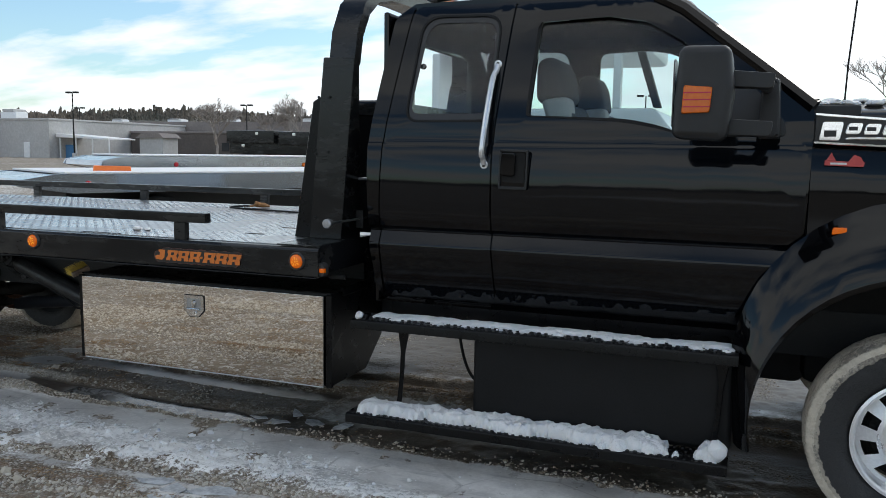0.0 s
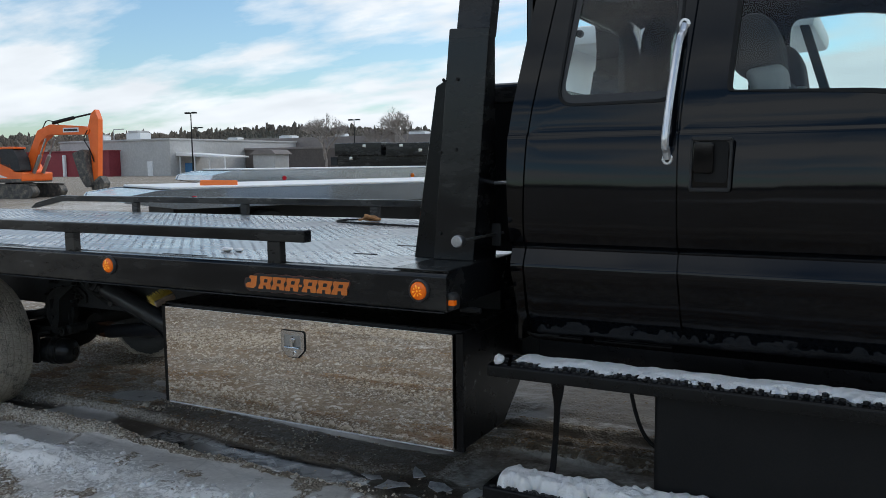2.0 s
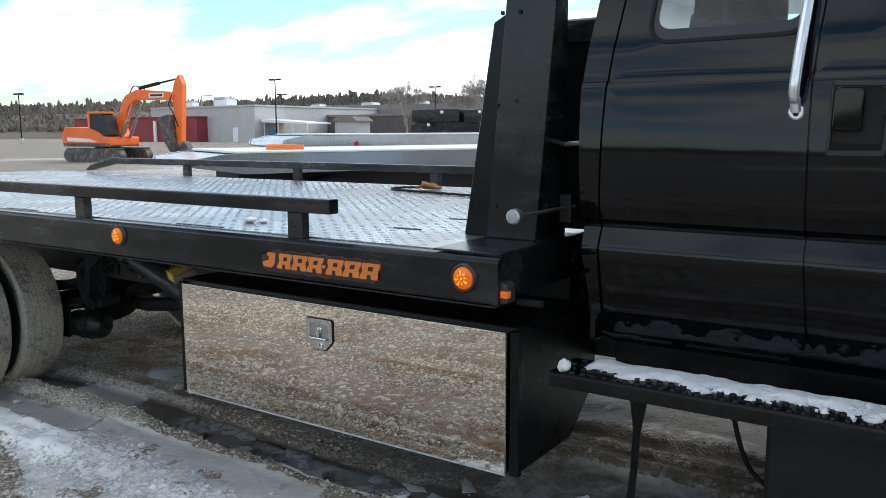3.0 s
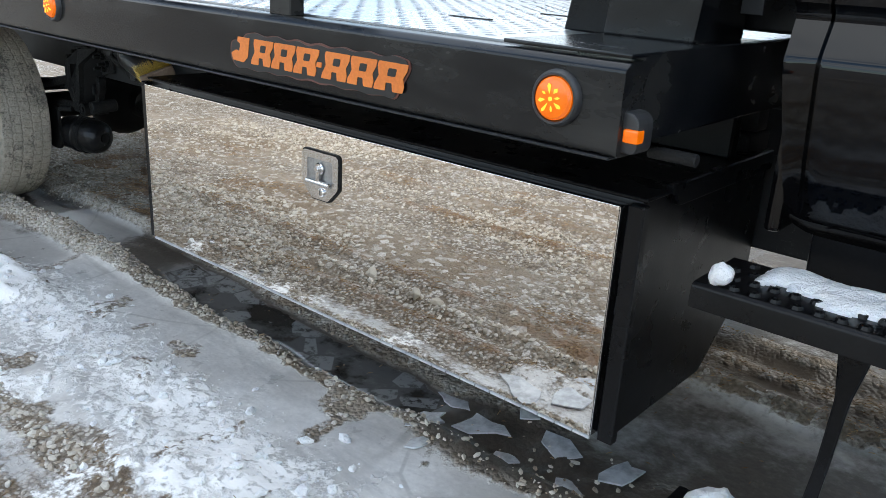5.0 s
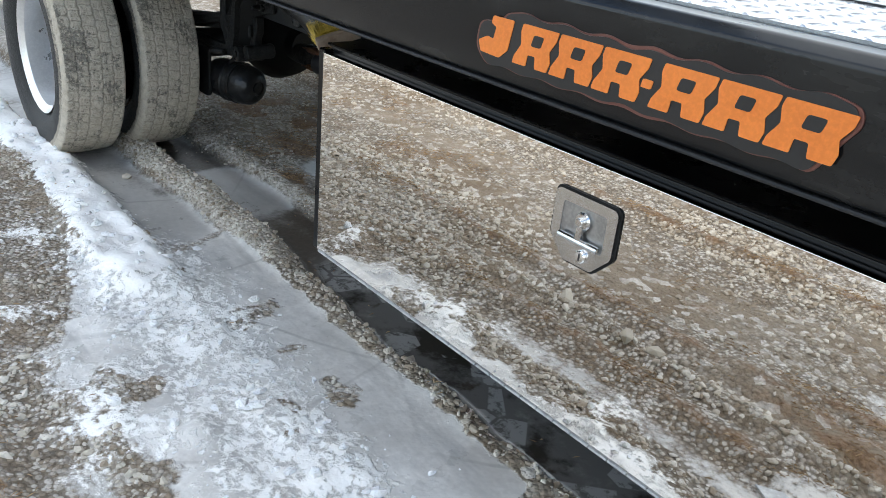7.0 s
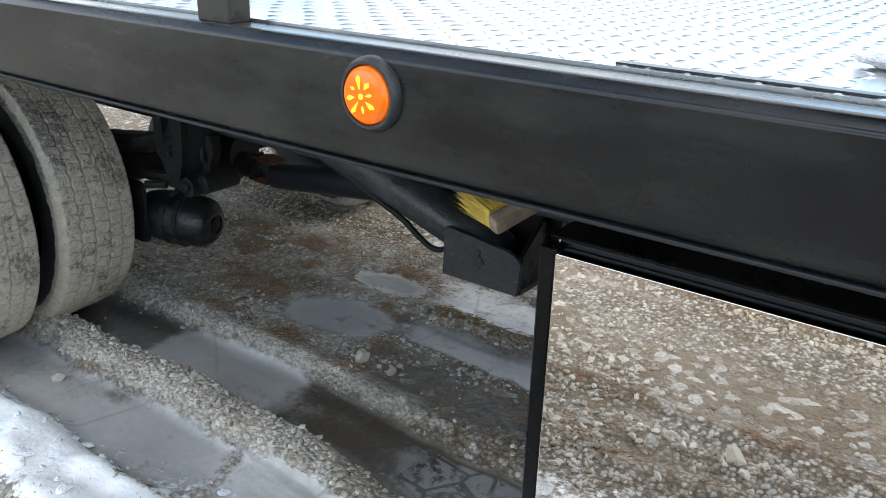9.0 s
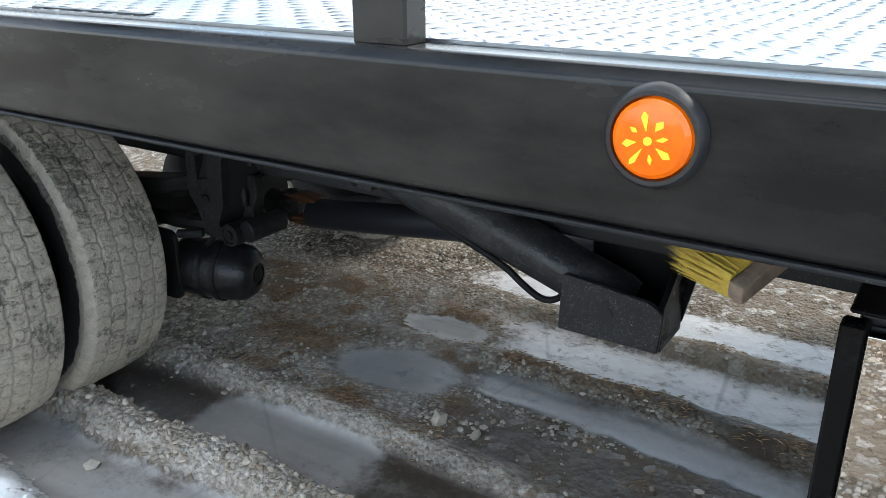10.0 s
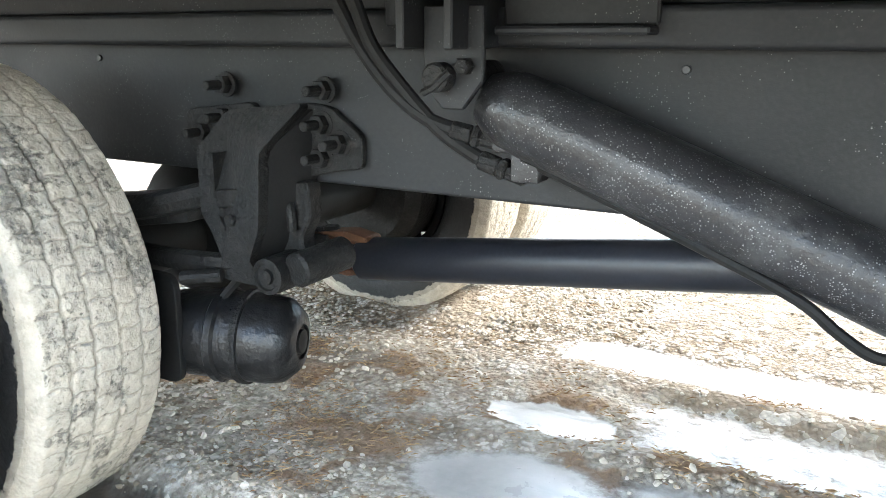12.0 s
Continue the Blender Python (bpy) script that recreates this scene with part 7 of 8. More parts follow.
def steps():
    for (x0, x1, y0, y1, z, nm) in ((0.135, 1.925, 0.030, 0.215, 0.700, "upper"), (0.140, 1.905, -0.030, 0.135, 0.245, "lower")):
        s = part("step", prism(BM(), rounded([(y0, z - 0.045), (y0 + 0.004, z - 0.006), (y0 + 0.012, z), (y1, z), (y1, z - 0.012), (y0 + 0.03, z - 0.014), (y0 + 0.024, z - 0.045)], 0.003, 2), "x", x0, x1, 0.0), BOX_PAINT, truck, "black steel side step with a raised grip surface")
        bm = BM()
        k = 0
        for row in range(4):
            for i in range(int((x1 - x0 - 0.04) / 0.034)):
                xx = x0 + 0.03 + i * 0.034 + (0.017 if row % 2 else 0)
                yy = y0 + 0.022 + row * 0.045
                lathe(bm, (xx, yy, z), (0, 0, 1), [(0.011, 0.0), (0.009, 0.006), (0.005, 0.006), (0.004, 0.001)], 7)
        tagged(part("grip", bm, BOX_PAINT, s), kind="stuff")
        for xe in (x0, x1 - 0.006):
            part("end_plate", prism(BM(), rounded([(y0 + 0.002, z - 0.045), (y0 + 0.004, z - 0.002), (y1, z - 0.002), (y1, z - 0.045)], 0.01), "x", xe - 0.001, xe + 0.007), BOX_PAINT, s)
    part("fuel_tank", box(BM(), 0.738, 1.915, 0.125, 0.60, 0.245, 0.652, 0.03, 3), TANK_PAINT, truck, "dull black steel tank between the steps")
    for xx in (0.385, 1.86):
        bm = BM()
        prism(bm, rounded([(xx - 0.030, 0.685), (xx + 0.035, 0.685), (xx + 0.028, 0.62), (xx + 0.014, 0.55), (xx + 0.006, 0.42), (xx - 0.002, 0.31), (xx - 0.014, 0.24), (xx - 0.014, 0.215), (xx - 0.072, 0.215), (xx - 0.066, 0.232), (xx - 0.042, 0.255), (xx - 0.026, 0.31), (xx - 0.015, 0.42), (xx - 0.010, 0.55), (xx - 0.020, 0.62)], 0.012, 3), "y", 0.100, 0.112, 0.003, 1)
        part("step_bracket", bm, BOX_PAINT, truck)
    for xx in (0.40, 1.0, 1.6):
        part("step_arm", box(BM(), xx, xx + 0.04, 0.12, 0.5, 0.655, 0.684, 0.004, 1), BOX_PAINT, truck)
    bm = BM()
    tube(bm, smooth_line([(0.62, 0.34, 0.72), (0.60, 0.33, 0.60), (0.66, 0.34, 0.40), (0.80, 0.36, 0.31)]), 0.008, 8)
    part("fuel_hose", bm, RUBBER, truck)


steps()


def snow_on(x0, x1, y0, y1, z, thick, seed, label, gaps=(), bare=0.16):
    """A lumpy strip of snow lying on a step."""
    nx, ny = int((x1 - x0) / 0.007), int((y1 - y0) / 0.007)
    xs, ys = np.linspace(x0, x1, nx + 1), np.linspace(y0, y1, ny + 1)
    gx, gy = np.meshgrid(xs, ys)
    u = (gy - y0) / (y1 - y0)
    front = bare + 0.45 * (fbm(gx, gy * 0, 2.5, 3, seed) + 0.5) * 0.7
    m = sst(u + 0.75 * fbm(gx, gy, 24, 4, seed + 3), front, front + 0.20) * (1 - sst(u + 0.15 * fbm(gx, gy, 14, 2, seed + 5), 0.86, 0.98))
    m = m * span(gx + 0.04 * fbm(gx, gy, 15, 2, seed + 6), x0 + 0.03, x1 - 0.03, 0.02)
    for a, b, keep in gaps:
        m = m * (1 - span(gx + 0.03 * fbm(gx, gy, 18, 2, seed + 7), a, b, 0.015) * (1 - keep * sst(fbm(gx, gy, 16, 3, seed + 8), 0.0, 0.12)))
    hgt = thick * np.sqrt(np.clip(m, 0, 1)) * (0.62 + 0.6 * (fbm(gx, gy, 6, 3, seed + 1) + 0.35) + 0.55 * fbm(gx, gy, 38, 3, seed + 2))
    idx = np.arange(gx.size).reshape(gx.shape)
    v = np.stack([gx.ravel(), gy.ravel(), z + hgt.ravel()], 1).tolist()
    base = len(v)
    v += np.stack([gx.ravel(), gy.ravel(), np.full(gx.size, z)], 1).tolist()
    on = (m[:-1, :-1] + m[1:, 1:] + m[:-1, 1:] + m[1:, :-1]) > 0.5
    f = []
    for j, i in zip(*np.nonzero(on)):
        a, b, c, d = idx[j, i], idx[j, i + 1], idx[j + 1, i + 1], idx[j + 1, i]
        f.append((a, b, c, d))
        for jj, ii, e0, e1 in ((j - 1, i, a, b), (j + 1, i, d, c), (j, i - 1, a, d), (j, i + 1, b, c)):
            if jj < 0 or ii < 0 or jj >= on.shape[0] or ii >= on.shape[1] or not on[jj, ii]:
                f.append((e0, e1, base + e1, base + e0))
    ob = raw("snow_strip", v, f, SNOW, smooth=True)
    bm = bmesh.new()
    bm.from_mesh(ob.data)
    bmesh.ops.delete(bm, geom=[q for q in bm.verts if not q.link_faces], context="VERTS")
    bmesh.ops.recalc_face_normals(bm, faces=bm.faces)
    bm.to_mesh(ob.data)
    bm.free()
    tagged(ob, label, "snow")


snow_on(0.20, 1.93, 0.035, 0.215, 0.699, 0.019, 7, "crusted strip of white snow on the upper side step")
snow_on(0.16, 1.90, -0.028, 0.130, 0.244, 0.058, 17, "thick broken strip of white snow on the lower side step", ((1.63, 1.80, 0.7),), 0.02)


def snow_ball(x, y, z, r, seed, flat=1.0):
    bm = BM()
    bmesh.ops.create_icosphere(bm, subdivisions=3, radius=r)
    for v in bm.verts:
        v.co *= 0.92 + 0.22 * noise.noise(v.co / r * 1.3 + Vector((seed, 0, 0))) + 0.10 * noise.noise(v.co / r * 4 + Vector((0, seed, 0)))
    bmesh.ops.scale(bm, verts=bm.verts, vec=(1.0 / flat ** 0.7, 1.0 / flat ** 0.5, flat))
    low = min(v.co.z for v in bm.verts)
    tagged(part("snow_lump", bm, SNOW, loc=(x, y, z - low - 0.002)), "small lump of white snow", "snow", "snow lumps")


snow_ball(0.172, 0.055, 0.700, 0.022, 1)
snow_ball(-1.211, 0.095, 1.067, 0.022, 2, 0.6)
snow_ball(-1.16, 0.12, 1.067, 0.016, 3, 0.6)
snow_ball(1.86, 0.02, 0.245, 0.045, 4)
for i, (x, y, z, r) in enumerate(((2.19, 0.36, 1.735, 0.030), (2.235, 0.40, 1.735, 0.042), (2.29, 0.35, 1.735, 0.026), (2.31, 0.46, 1.735, 0.034), (2.40, 0.44, 1.738, 0.034), (2.46, 0.50, 1.748, 0.028), (2.36, 0.54, 1.755, 0.030), (2.21, 0.55, 1.735, 0.035))):
    snow_ball(x, y, z, r * 0.8, 5 + i, 0.5 + 0.06 * (i % 3))


# ---- under the bed ----


def chassis():
    for yf in (0.64, 2 * MID - 0.71):
        fr = part("frame_rail", prism(BM(), rounded([(yf, 0.590), (yf + 0.07, 0.590), (yf + 0.07, 0.604), (yf + 0.012, 0.604), (yf + 0.012, 0.800), (yf + 0.07, 0.800), (yf + 0.07, 0.798), (yf, 0.814)], 0.006, 3), "x", -5.6, 3.4), FRAME_PAINT, truck, "dusty black chassis frame rail")
        part("spacer", box(BM(), -5.6, 0.0, yf - 0.075, yf + 0.05, 0.8105, 0.862, 0.010, 3), FRAME_PAINT, fr)
        for x in (-2.395, -2.12, -1.85, -3.5, -3.9):
            part("rivet", rod(BM(), (x, yf - 0.004, 0.785), (x, yf + 0.002, 0.785), 0.006, 8), DARK_DECAL, fr)
    for x in (-4.9, -2.2, -0.8, 0.9):
        part("cross_tube", box(BM(), x, x + 0.08, 0.72, 2 * MID - 0.72, 0.63, 0.77, 0.01), FRAME_PAINT, truck)
    # web plates between runner and rail
    for x0, x1 in ((-2.608, -2.41), (-2.79, -2.705)):
        part("web_plate", box(BM(), x0, x1, 0.55, 0.562, 0.838, 0.925, 0.003, 1), FRAME_PAINT, truck)
    part("web_foot", box(BM(), -2.608, -2.412, 0.52, 0.565, 0.827, 0.8375, 0.003, 1), FRAME_PAINT, truck)
    for x in (-2.702, -2.635):
        part("web_rib", box(BM(), x, x + 0.012, 0.44, 0.60, 0.81, 0.925, 0.002, 1), FRAME_PAINT, truck)
    part("tie_bar", box(BM(), -2.43, -0.5, 0.715, 0.735, 0.846, 0.855, 0.002, 1), STAINLESS, truck)
    part("rear_axle", rod(BM(), (REAR_X, 0.1, 0.372), (REAR_X, 2 * MID - 0.1, 0.372), 0.065, 20), RUBBER, truck, "black rear axle tube")
    bm = BM()
    lathe(bm, (REAR_X - 0.22, MID, 0.372), (1, 0, 0), [(0, 0), (0.12, 0.01), (0.18, 0.08), (0.20, 0.2), (0.16, 0.3), (0.08, 0.36), (0.07, 0.42), (0, 0.42)], 24)
    part("differential", bm, RUBBER, truck)
    # drive shaft with its joint
    sh = part("drive_shaft", rod(BM(), (-3.16, 1.0, 0.350), (-0.9, 1.0, 0.615), 0.047, 24), SHAFT_PAINT, truck, "blue-black drive shaft tube")
    bm = BM()
    rod(bm, (-3.20, 0.895, 0.365), (-3.09, 0.897, 0.369), 0.045, 16)
    rod(bm, (-3.105, 0.845, 0.368), (-3.105, 0.95, 0.368), 0.02, 12)
    rod(bm, (-3.105, 0.897, 0.315), (-3.105, 0.897, 0.42), 0.02, 12)
    part("joint", bm, CAST_IRON, sh, offset=(-0.135, 0.106, -0.005))
    bm = BM()
    for s in (-1, 1):
        prism(bm, rounded([(-3.14, 0.368 + s * 0.04), (-3.05, 0.37 + s * 0.052), (-2.99, 0.372 + s * 0.04), (-2.99, 0.372 + s * 0.02), (-3.08, 0.37 + s * 0.026)], 0.008), "y", 0.87, 0.925, 0.005)
    part("yoke", bm, RUST, sh, offset=(-0.135, 0.106, -0.008))
    for y in (0.545, 2 * MID - 0.615):
        # leaf springs and their hangers
        sp = part("leaf_spring", prism(BM(), [(-4.15, 0.57), (-3.6, 0.475), (-3.08, 0.555), (-3.08, 0.585), (-3.6, 0.515), (-4.15, 0.60)], "y", y, y + 0.07, 0.004), CAST_IRON, truck, "stack of steel leaf springs")
        part("lower_leaf", prism(BM(), [(-4.0, 0.53), (-3.6, 0.45), (-3.2, 0.515), (-3.2, 0.535), (-3.6, 0.474), (-4.0, 0.55)], "y", y + 0.002, y + 0.068, 0.004), CAST_IRON, sp)


chassis()


OFF = (-0.098, 0.110, 0.015)  # from the drawing's place to the truck


def hanger():
    """Cast spring hanger on the rail: leaning face, folded cheek, flanges, studs and pivot."""
    face = [(-3.148, 0.644), (-3.139, 0.668), (-3.137, 0.706), (-2.987, 0.722), (-3.015, 0.646), (-3.024, 0.527), (-3.056, 0.465), (-3.030, 0.446), (-3.036, 0.426), (-3.120, 0.428), (-3.114, 0.462), (-3.131, 0.516), (-3.148, 0.54)]
    bm = prism(BM(), rounded(face, 0.010, 3), "y", 0.530, 0.556)
    for v in bm.verts:
        v.co.y += 0.075 * max(0.0, min(1.0, (v.co.z - 0.652) / 0.065)) + 0.012 * max(0.0, min(1.0, (0.53 - v.co.z) / 0.1))
    h = part("spring_hanger", bm, CAST_IRON, truck, "dusty cast-iron spring hanger")
    bm = BM()
    q = [(-3.146, 0.64), (-3.146, 0.545), (-3.13, 0.517), (-3.115, 0.463)]
    rows = [[bm.verts.new((x + 0.006, y, z)) for x, z in q] for y in (0.545, 0.636)]
    for k in range(3):
        bm.faces.new((rows[0][k], rows[0][k + 1], rows[1][k + 1], rows[1][k]))
    g = bmesh.ops.extrude_face_region(bm, geom=bm.faces[:])
    bmesh.ops.translate(bm, verts=[e for e in g["geom"] if isinstance(e, bmesh.types.BMVert)], vec=(0.012, 0, 0))
    part("side_web", bm, CAST_IRON, h)
    bm = BM()
    near = [(-3.016, 0.552, 0.650), (-3.024, 0.552, 0.527), (-3.056, 0.552, 0.468)]
    back = [(-2.975, 0.634, 0.720), (-2.985, 0.634, 0.590), (-3.02, 0.634, 0.468)]
    n, k = [bm.verts.new(p) for p in near], [bm.verts.new(p) for p in back]
    bm.faces.new((n[0], k[0], k[1], n[1]))
    bm.faces.new((n[1], k[1], k[2], n[2]))
    g = bmesh.ops.extrude_face_region(bm, geom=bm.faces[:])
    bmesh.ops.translate(bm, verts=[e for e in g["geom"] if isinstance(e, bmesh.types.BMVert)], vec=(-0.012, 0, 0))
    # cheek turned from the light, its shade painted with a blacker material
    part("cheek", bm, RUBBER, h)
    part("flange", prism(BM(), rounded([(-3.0, 0.722), (-2.947, 0.717), (-2.885, 0.672), (-2.886, 0.622), (-2.942, 0.613), (-3.005, 0.597)], 0.010, 3), "y", 0.624, 0.6385, 0.002, 1), CAST_IRON, h)
    part("rear_flange", prism(BM(), rounded([(-3.27, 0.70), (-3.10, 0.720), (-3.10, 0.60), (-3.26, 0.62)], 0.02, 3), "y", 0.624, 0.6385, 0.002, 1), CAST_IRON, h)
    part("inner_bracket", prism(BM(), rounded([(-3.06, 0.588), (-2.975, 0.598), (-2.972, 0.535), (-2.995, 0.50), (-2.975, 0.455), (-3.06, 0.44)], 0.014, 3), "y", 0.598, 0.632, 0.003, 1), CAST_IRON, h)
    bm = BM()
    tube(bm, smooth_line([(-3.055, 0.60, 0.585), (-3.04, 0.590, 0.555), (-3.035, 0.588, 0.52), (-3.045, 0.59, 0.49)]), 0.007, 8)
    tube(bm, smooth_line([(-3.02, 0.60, 0.575), (-3.005, 0.588, 0.545), (-3.003, 0.588, 0.515)]), 0.008, 8)
    part("brake_pipe", bm, CAST_IRON, h)
    part("boss", rod(BM(), (-3.085, 0.526, 0.535), (-3.085, 0.535, 0.535), 0.010, 12), CAST_IRON, h)
    part("pivot_eye", lathe(BM(), (-3.008, 0.522, 0.451), (0, 1, 0), [(0.0, 0.002), (0.012, 0.0), (0.013, 0.006), (0.021, 0.006), (0.023, 0.002), (0.030, 0.004), (0.031, 0.02), (0.031, 0.12), (0, 0.12)], 24), CAST_IRON, h)
    part("pivot_bush", rod(BM(), (-2.965, 0.545, 0.462), (-2.95, 0.66, 0.47), 0.029, 20), CAST_IRON, h)
    part("lug", rod(BM(), (-3.175, 0.50, 0.432), (-3.11, 0.53, 0.438), 0.012, 10), CAST_IRON, h)
    bm = BM()
    tube(bm, [(-3.14, 0.56, 0.572), (-3.26, 0.525, 0.542), (-3.45, 0.51, 0.505)], 0.022, 8)
    part("arm", bm, CAST_IRON, h)
    bm = BM()
    tube(bm, [(-3.09, 0.56, 0.45), (-3.22, 0.55, 0.445), (-3.4, 0.55, 0.445)], 0.020, 8)
    part("lower_arm", bm, CAST_IRON, h)
    for (x, z) in ((-3.165, 0.746), (-2.955, 0.743), (-2.962, 0.689), (-2.927, 0.660), (-2.963, 0.635), (-3.222, 0.663), (-3.170, 0.691)):
        b = part("stud", rod(BM(), (x, 0.575, z), (x, 0.64, z), 0.0085, 10), CAST_IRON, h)
        part("nut", rod(BM(), (x, 0.606, z), (x, 0.622, z), 0.0165, 6, bevel=0.001), CAST_IRON, b)
        part("washer", rod(BM(), (x, 0.6225, z), (x, 0.6275, z), 0.0215, 16, bevel=0.0005), CAST_IRON, b)


hanger()


def air_chamber():
    """Spring brake chamber, lying across under the hanger."""
    a = part("brake_chamber", lathe(BM(), (-3.125, 0.465, 0.290), (0.92, 0.30, -0.03), [(0, -0.05), (0.056, -0.05), (0.073, -0.035), (0.080, 0.0), (0.080, 0.045), (0.087, 0.05), (0.087, 0.062), (0.081, 0.067), (0.081, 0.14), (0.075, 0.172), (0.055, 0.194), (0.032, 0.20), (0.032, 0.193), (0, 0.193)], 32), CHAMBER_PAINT, truck, "dusty black round air brake chamber", offset=OFF)
    part("clamp_ring", lathe(BM(), (-3.125, 0.465, 0.290), (0.92, 0.30, -0.03), [(0.0815, 0.094), (0.086, 0.096), (0.086, 0.108), (0.0815, 0.110)], 32), CAST_IRON, a, offset=OFF)
    bm = BM()
    d = Vector((0.92, 0.30, -0.03)).normalized()
    p = Vector((-3.125, 0.465, 0.290))
    lathe(bm, p + d * 0.193, d, [(0.022, 0), (0.022, 0.008), (0.008, 0.012), (0, 0.012)], 16)
    part("release_plug", bm, RUBBER, a, offset=OFF)
    bm = BM()
    prism(bm, rounded([(-3.2, 0.42), (-3.09, 0.42), (-3.09, 0.22), (-3.2, 0.22)], 0.03), "y", 0.385, 0.40, 0.004)
    part("mount", bm, RUBBER, a, offset=OFF)
    bm = BM()
    tube(bm, smooth_line([(-3.06, 0.46, 0.36), (-3.02, 0.5, 0.44), (-3.1, 0.56, 0.55), (-3.3, 0.6, 0.62)]), 0.008, 6)
    part("air_hose", bm, RUBBER, a, offset=OFF)
    bm = BM()
    tube(bm, smooth_line([(-4.3, 1.35, 0.62), (-4.05, 1.30, 0.545), (-3.75, 1.25, 0.535), (-3.5, 1.2, 0.60)], 8), 0.012, 8)
    part("brake_hose", bm, RUBBER, a)


air_chamber()


def lift_cylinder():
    """Slanted hydraulic cylinder with its upper bracket, hoses and lower box bracket."""
    UP, LOW = (-0.075, 0.104, 0.012), (-0.045, 0.066, 0.009)
    top, low = Vector((-2.620, 0.545, 0.745)), Vector((-1.975, 0.622, 0.482))
    d = (low - top).normalized()
    bm = BM()
    n = (low - top).length
    lathe(bm, top, d, [(0, -0.01), (0.032, -0.01), (0.046, 0.012), (0.051, 0.03), (0.053, 0.06), (0.054, n - 0.02), (0.048, n), (0, n)], 28)
    c = part("lift_cylinder", bm, CYL_PAINT, truck, "black hydraulic cylinder specked with salt")
    br = part("bracket", prism(BM(), [(-2.612, 0.850), (-2.528, 0.850), (-2.528, 0.760), (-2.556, 0.724), (-2.585, 0.724), (-2.612, 0.755)], "y", 0.378, 0.388, 0.002, 1), FRAME_PAINT, c, offset=UP)
    bm = BM()
    rod(bm, (-2.583, 0.352, 0.764), (-2.583, 0.52, 0.764), 0.0185, 18)
    part("pin", bm, CAST_IRON, br, offset=UP)
    bm = BM()
    rod(bm, (-2.549, 0.360, 0.778), (-2.549, 0.378, 0.778), 0.011, 6)
    tube(bm, [(-2.60, 0.355, 0.745), (-2.583, 0.351, 0.752), (-2.56, 0.353, 0.772)], 0.005, 6)
    part("keeper", bm, CAST_IRON, br, offset=UP)
    for pts, r in (([(-2.80, 0.40, 0.93), (-2.770, 0.41, 0.862), (-2.735, 0.415, 0.80), (-2.690, 0.42, 0.745), (-2.640, 0.43, 0.706), (-2.590, 0.445, 0.688), (-2.560, 0.455, 0.680)], 0.0105), ([(-2.765, 0.395, 0.93), (-2.742, 0.41, 0.865), (-2.715, 0.415, 0.80), (-2.67, 0.425, 0.742), (-2.62, 0.435, 0.690), (-2.570, 0.45, 0.655), (-2.520, 0.455, 0.637)], 0.0105)):
        bm = BM()
        line = smooth_line(pts, 6)
        tube(bm, line, r, 10)
        hz = part("hydraulic_hose", bm, RUBBER, c, "black hydraulic hose with crimped ends", offset=UP)
        bm = BM()
        e = line[-1]
        dd = (line[-1] - line[-4]).normalized()
        rod(bm, e - dd * 0.05, e - dd * 0.02, 0.0135, 10)
        rod(bm, e - dd * 0.02, e - dd * 0.008, 0.016, 6)
        rod(bm, e - dd * 0.008, e + dd * 0.02, 0.012, 10)
        part("fitting", bm, CAST_IRON, hz, offset=UP)
    bm = BM()
    box(bm, -2.545, -2.515, 0.44, 0.48, 0.665, 0.700, 0.004)
    box(bm, -2.515, -2.475, 0.435, 0.475, 0.628, 0.668, 0.004)
    part("port_block", bm, CYL_PAINT, c, offset=UP)
    bm = BM()
    tube(bm, smooth_line([(-2.575, 0.545, 0.672), (-2.442, 0.55, 0.620), (-2.332, 0.555, 0.575), (-2.23, 0.56, 0.530), (-2.184, 0.565, 0.496), (-2.145, 0.57, 0.473), (-2.115, 0.58, 0.475), (-2.09, 0.60, 0.50)], 6), 0.0075, 8)
    part("feed_line", bm, RUBBER, c, "thin black hydraulic line under the cylinder")
    bm = BM()
    prism(bm, rounded([(-2.045, 0.425), (-1.842, 0.425), (-1.836, 0.505), (-1.86, 0.524), (-2.04, 0.546)], [0.004, 0.004, 0.01, 0.01, 0.01], 2), "y", 0.470, 0.482, 0.002, 1)
    lb = part("lower_bracket", bm, CYL_PAINT, c, "black steel box bracket under the bed", offset=LOW)
    bm = BM()
    prism(bm, [(-2.045, 0.425), (-1.840, 0.425), (-1.840, 0.437), (-2.045, 0.437)], "y", 0.4825, 0.60)
    part("bottom", bm, CYL_PAINT, lb, offset=LOW)
    bm = BM()
    prism(bm, [(0.4825, 0.437), (0.60, 0.437), (0.60, 0.60), (0.4825, 0.515)], "x", -1.852, -1.840, 0.002, 1)
    part("side_plate", bm, BOX_PAINT, lb, offset=LOW)
    bm = BM()
    prism(bm, [(-2.035, 0.437), (-1.840, 0.437), (-1.805, 0.60), (-1.80, 0.945), (-2.035, 0.945)], "y", 0.601, 0.613, 0.002, 1)
    part("back_plate", bm, BOX_PAINT, lb, offset=LOW)
    bm = BM()
    prism(bm, rounded([(-1.960, 0.470), (-1.948, 0.455), (-1.940, 0.472), (-1.930, 0.478), (-1.935, 0.490), (-1.944, 0.496), (-1.940, 0.508), (-1.952, 0.512), (-1.962, 0.495)], 0.003), "y", 0.4675, 0.4702)
    part("worn_mark", bm, DARK_DECAL, lb, offset=LOW)


lift_cylinder()


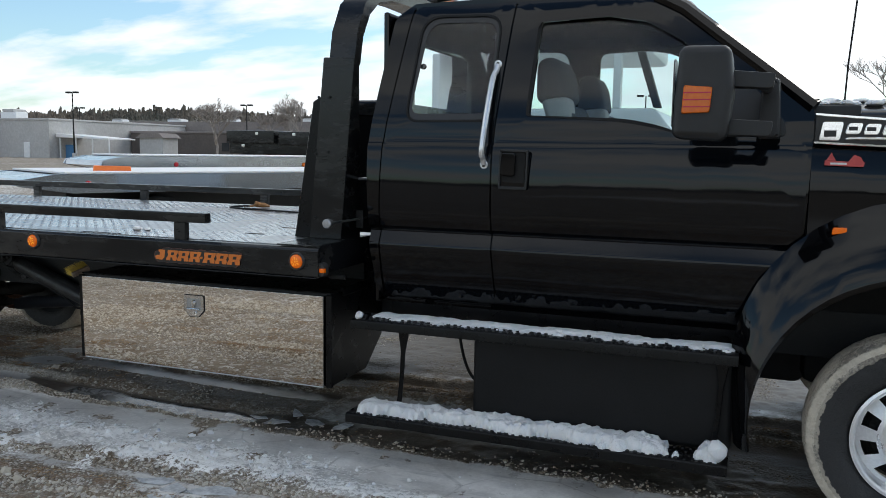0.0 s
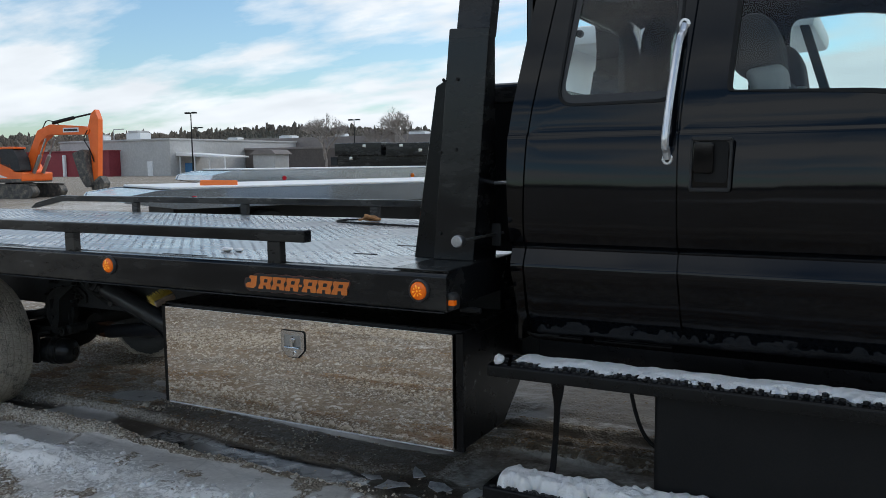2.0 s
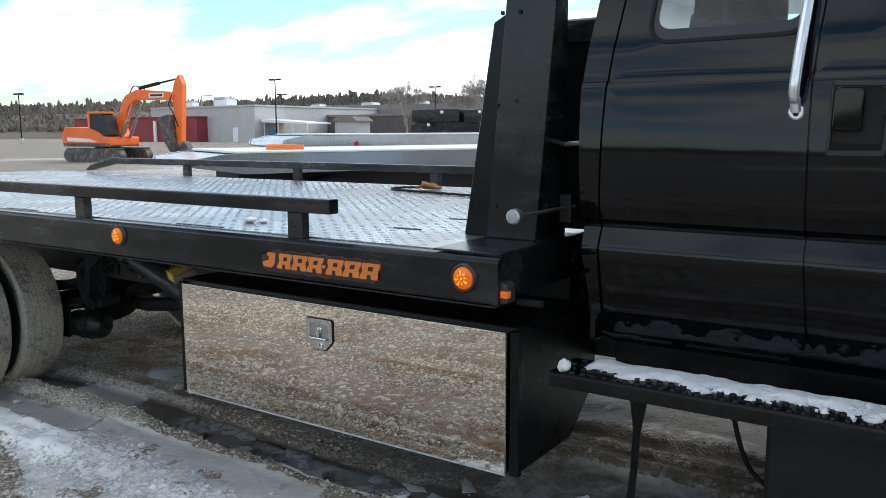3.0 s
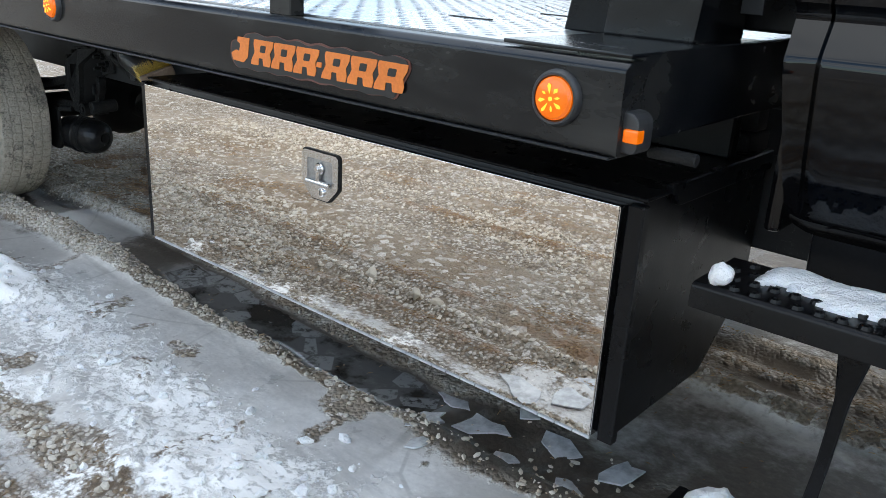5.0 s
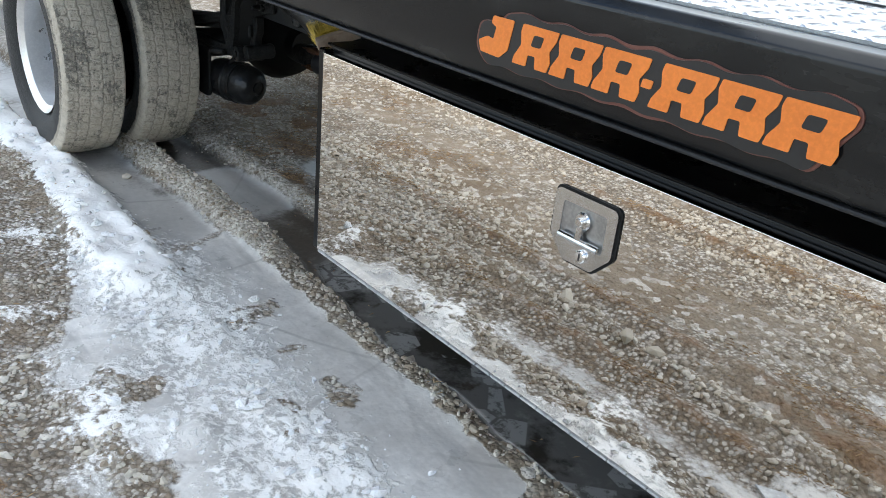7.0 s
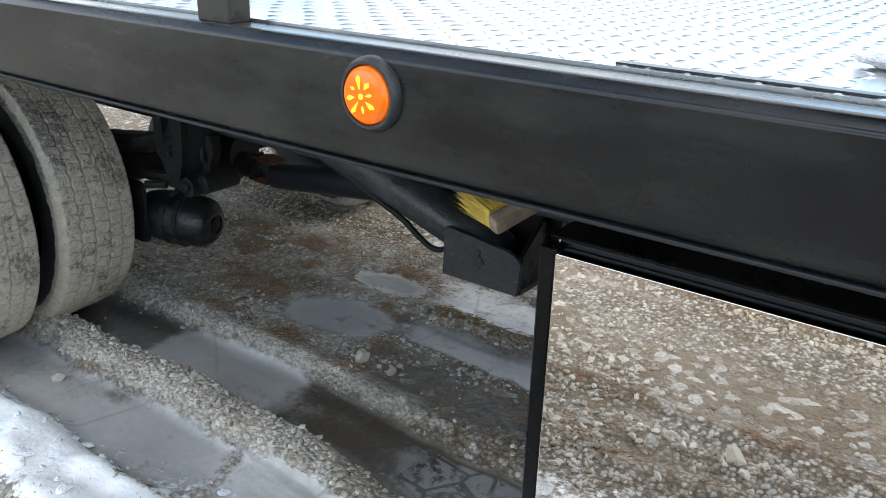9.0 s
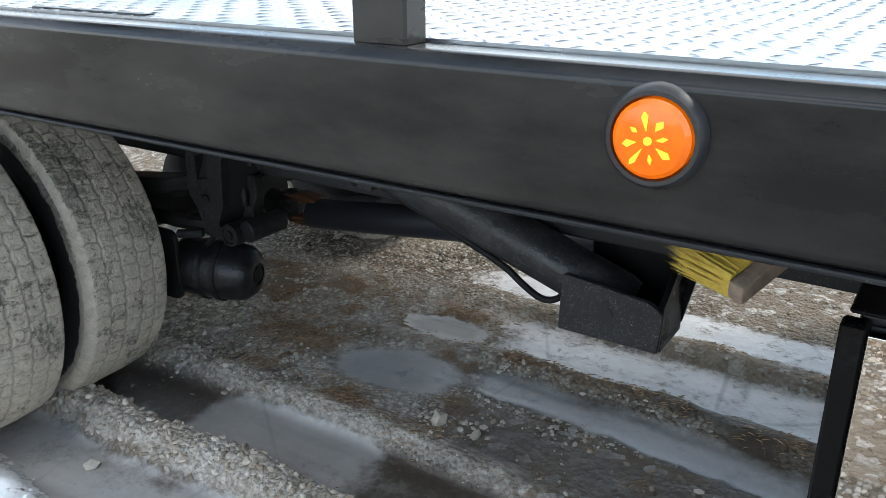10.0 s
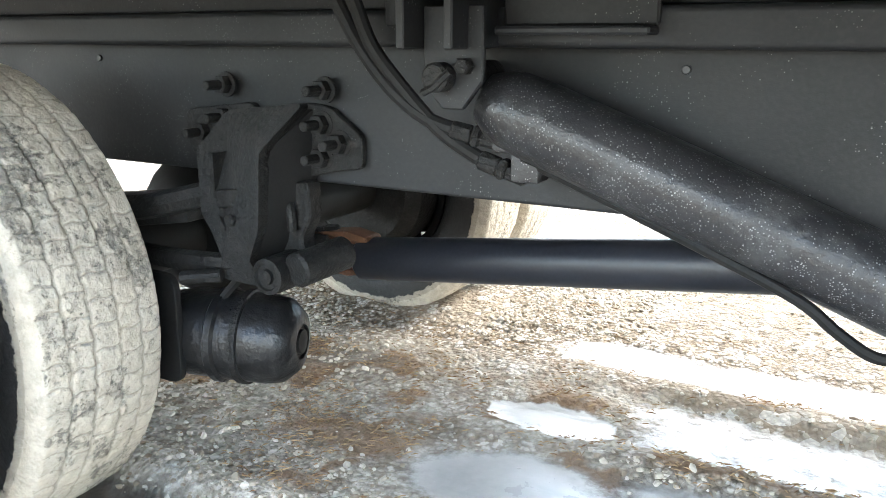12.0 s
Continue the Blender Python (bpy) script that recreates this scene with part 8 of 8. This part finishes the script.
def broom():
    """Push broom head wedged under the bed rail."""
    t = thing("push_broom", "old push broom with yellow bristles wedged under the bed", "broom", (-1.60, 0.04, 0.84))
    bm = BM()
    box(bm, -0.052, 0.052, 0.0, 0.022, -0.015, 0.015, 0.006)
    m = Matrix.Translation((-1.635, 0.11, 0.805)) @ Euler((radians(12), radians(-20), radians(66))).to_matrix().to_4x4()
    bm.transform(m)
    part("block", bm, WOOD, t)
    rng = np.random.default_rng(9)
    v, f = [], []
    for k in range(900):
        a, b = rng.uniform(-0.05, 0.05), rng.uniform(-0.018, 0.018)
        ln = rng.uniform(0.072, 0.09)
        tip = Vector((a * 1.12 + rng.normal(0, 0.004), 0.022 + ln, b * 1.3 + rng.normal(0, 0.003) - 0.0))
        root = Vector((a, 0.02, b))
        w = 0.0014
        c = len(v)
        for p in (root + Vector((-w, 0, 0)), root + Vector((w, 0, 0)), root + Vector((0, 0, w * 1.6)), tip):
            v.append(tuple(m @ p - t.location))
        f += [(c, c + 1, c + 3), (c + 1, c + 2, c + 3), (c + 2, c, c + 3)]
    tagged(raw("bristles", v, f, BRISTLE, t), kind="stuff")


broom()


def strap():
    """Winch rope end lying on the deck."""
    t = thing("winch_cable", "thin black cable with a brown strap end lying on the deck", "cable", (-1.6, 1.9, 1.066))
    bm = BM()
    tube(bm, smooth_line([(-0.25, 1.35, 1.074), (-0.7, 1.5, 1.074), (-1.2, 1.62, 1.074), (-1.62, 1.72, 1.074), (-1.82, 1.80, 1.074), (-1.80, 1.87, 1.078), (-1.68, 1.90, 1.082)], 8), 0.007, 7)
    part("cable", bm, RUBBER, t)
    bm = BM()
    tube(bm, smooth_line([(-1.70, 1.88, 1.078), (-1.62, 1.94, 1.10), (-1.56, 1.90, 1.085), (-1.62, 1.86, 1.105), (-1.68, 1.93, 1.08), (-1.58, 1.96, 1.08), (-1.60, 1.89, 1.10), (-1.66, 1.90, 1.112), (-1.63, 1.95, 1.095)], 6), 0.0085, 7)
    part("strap", bm, ROPE, t)


strap()
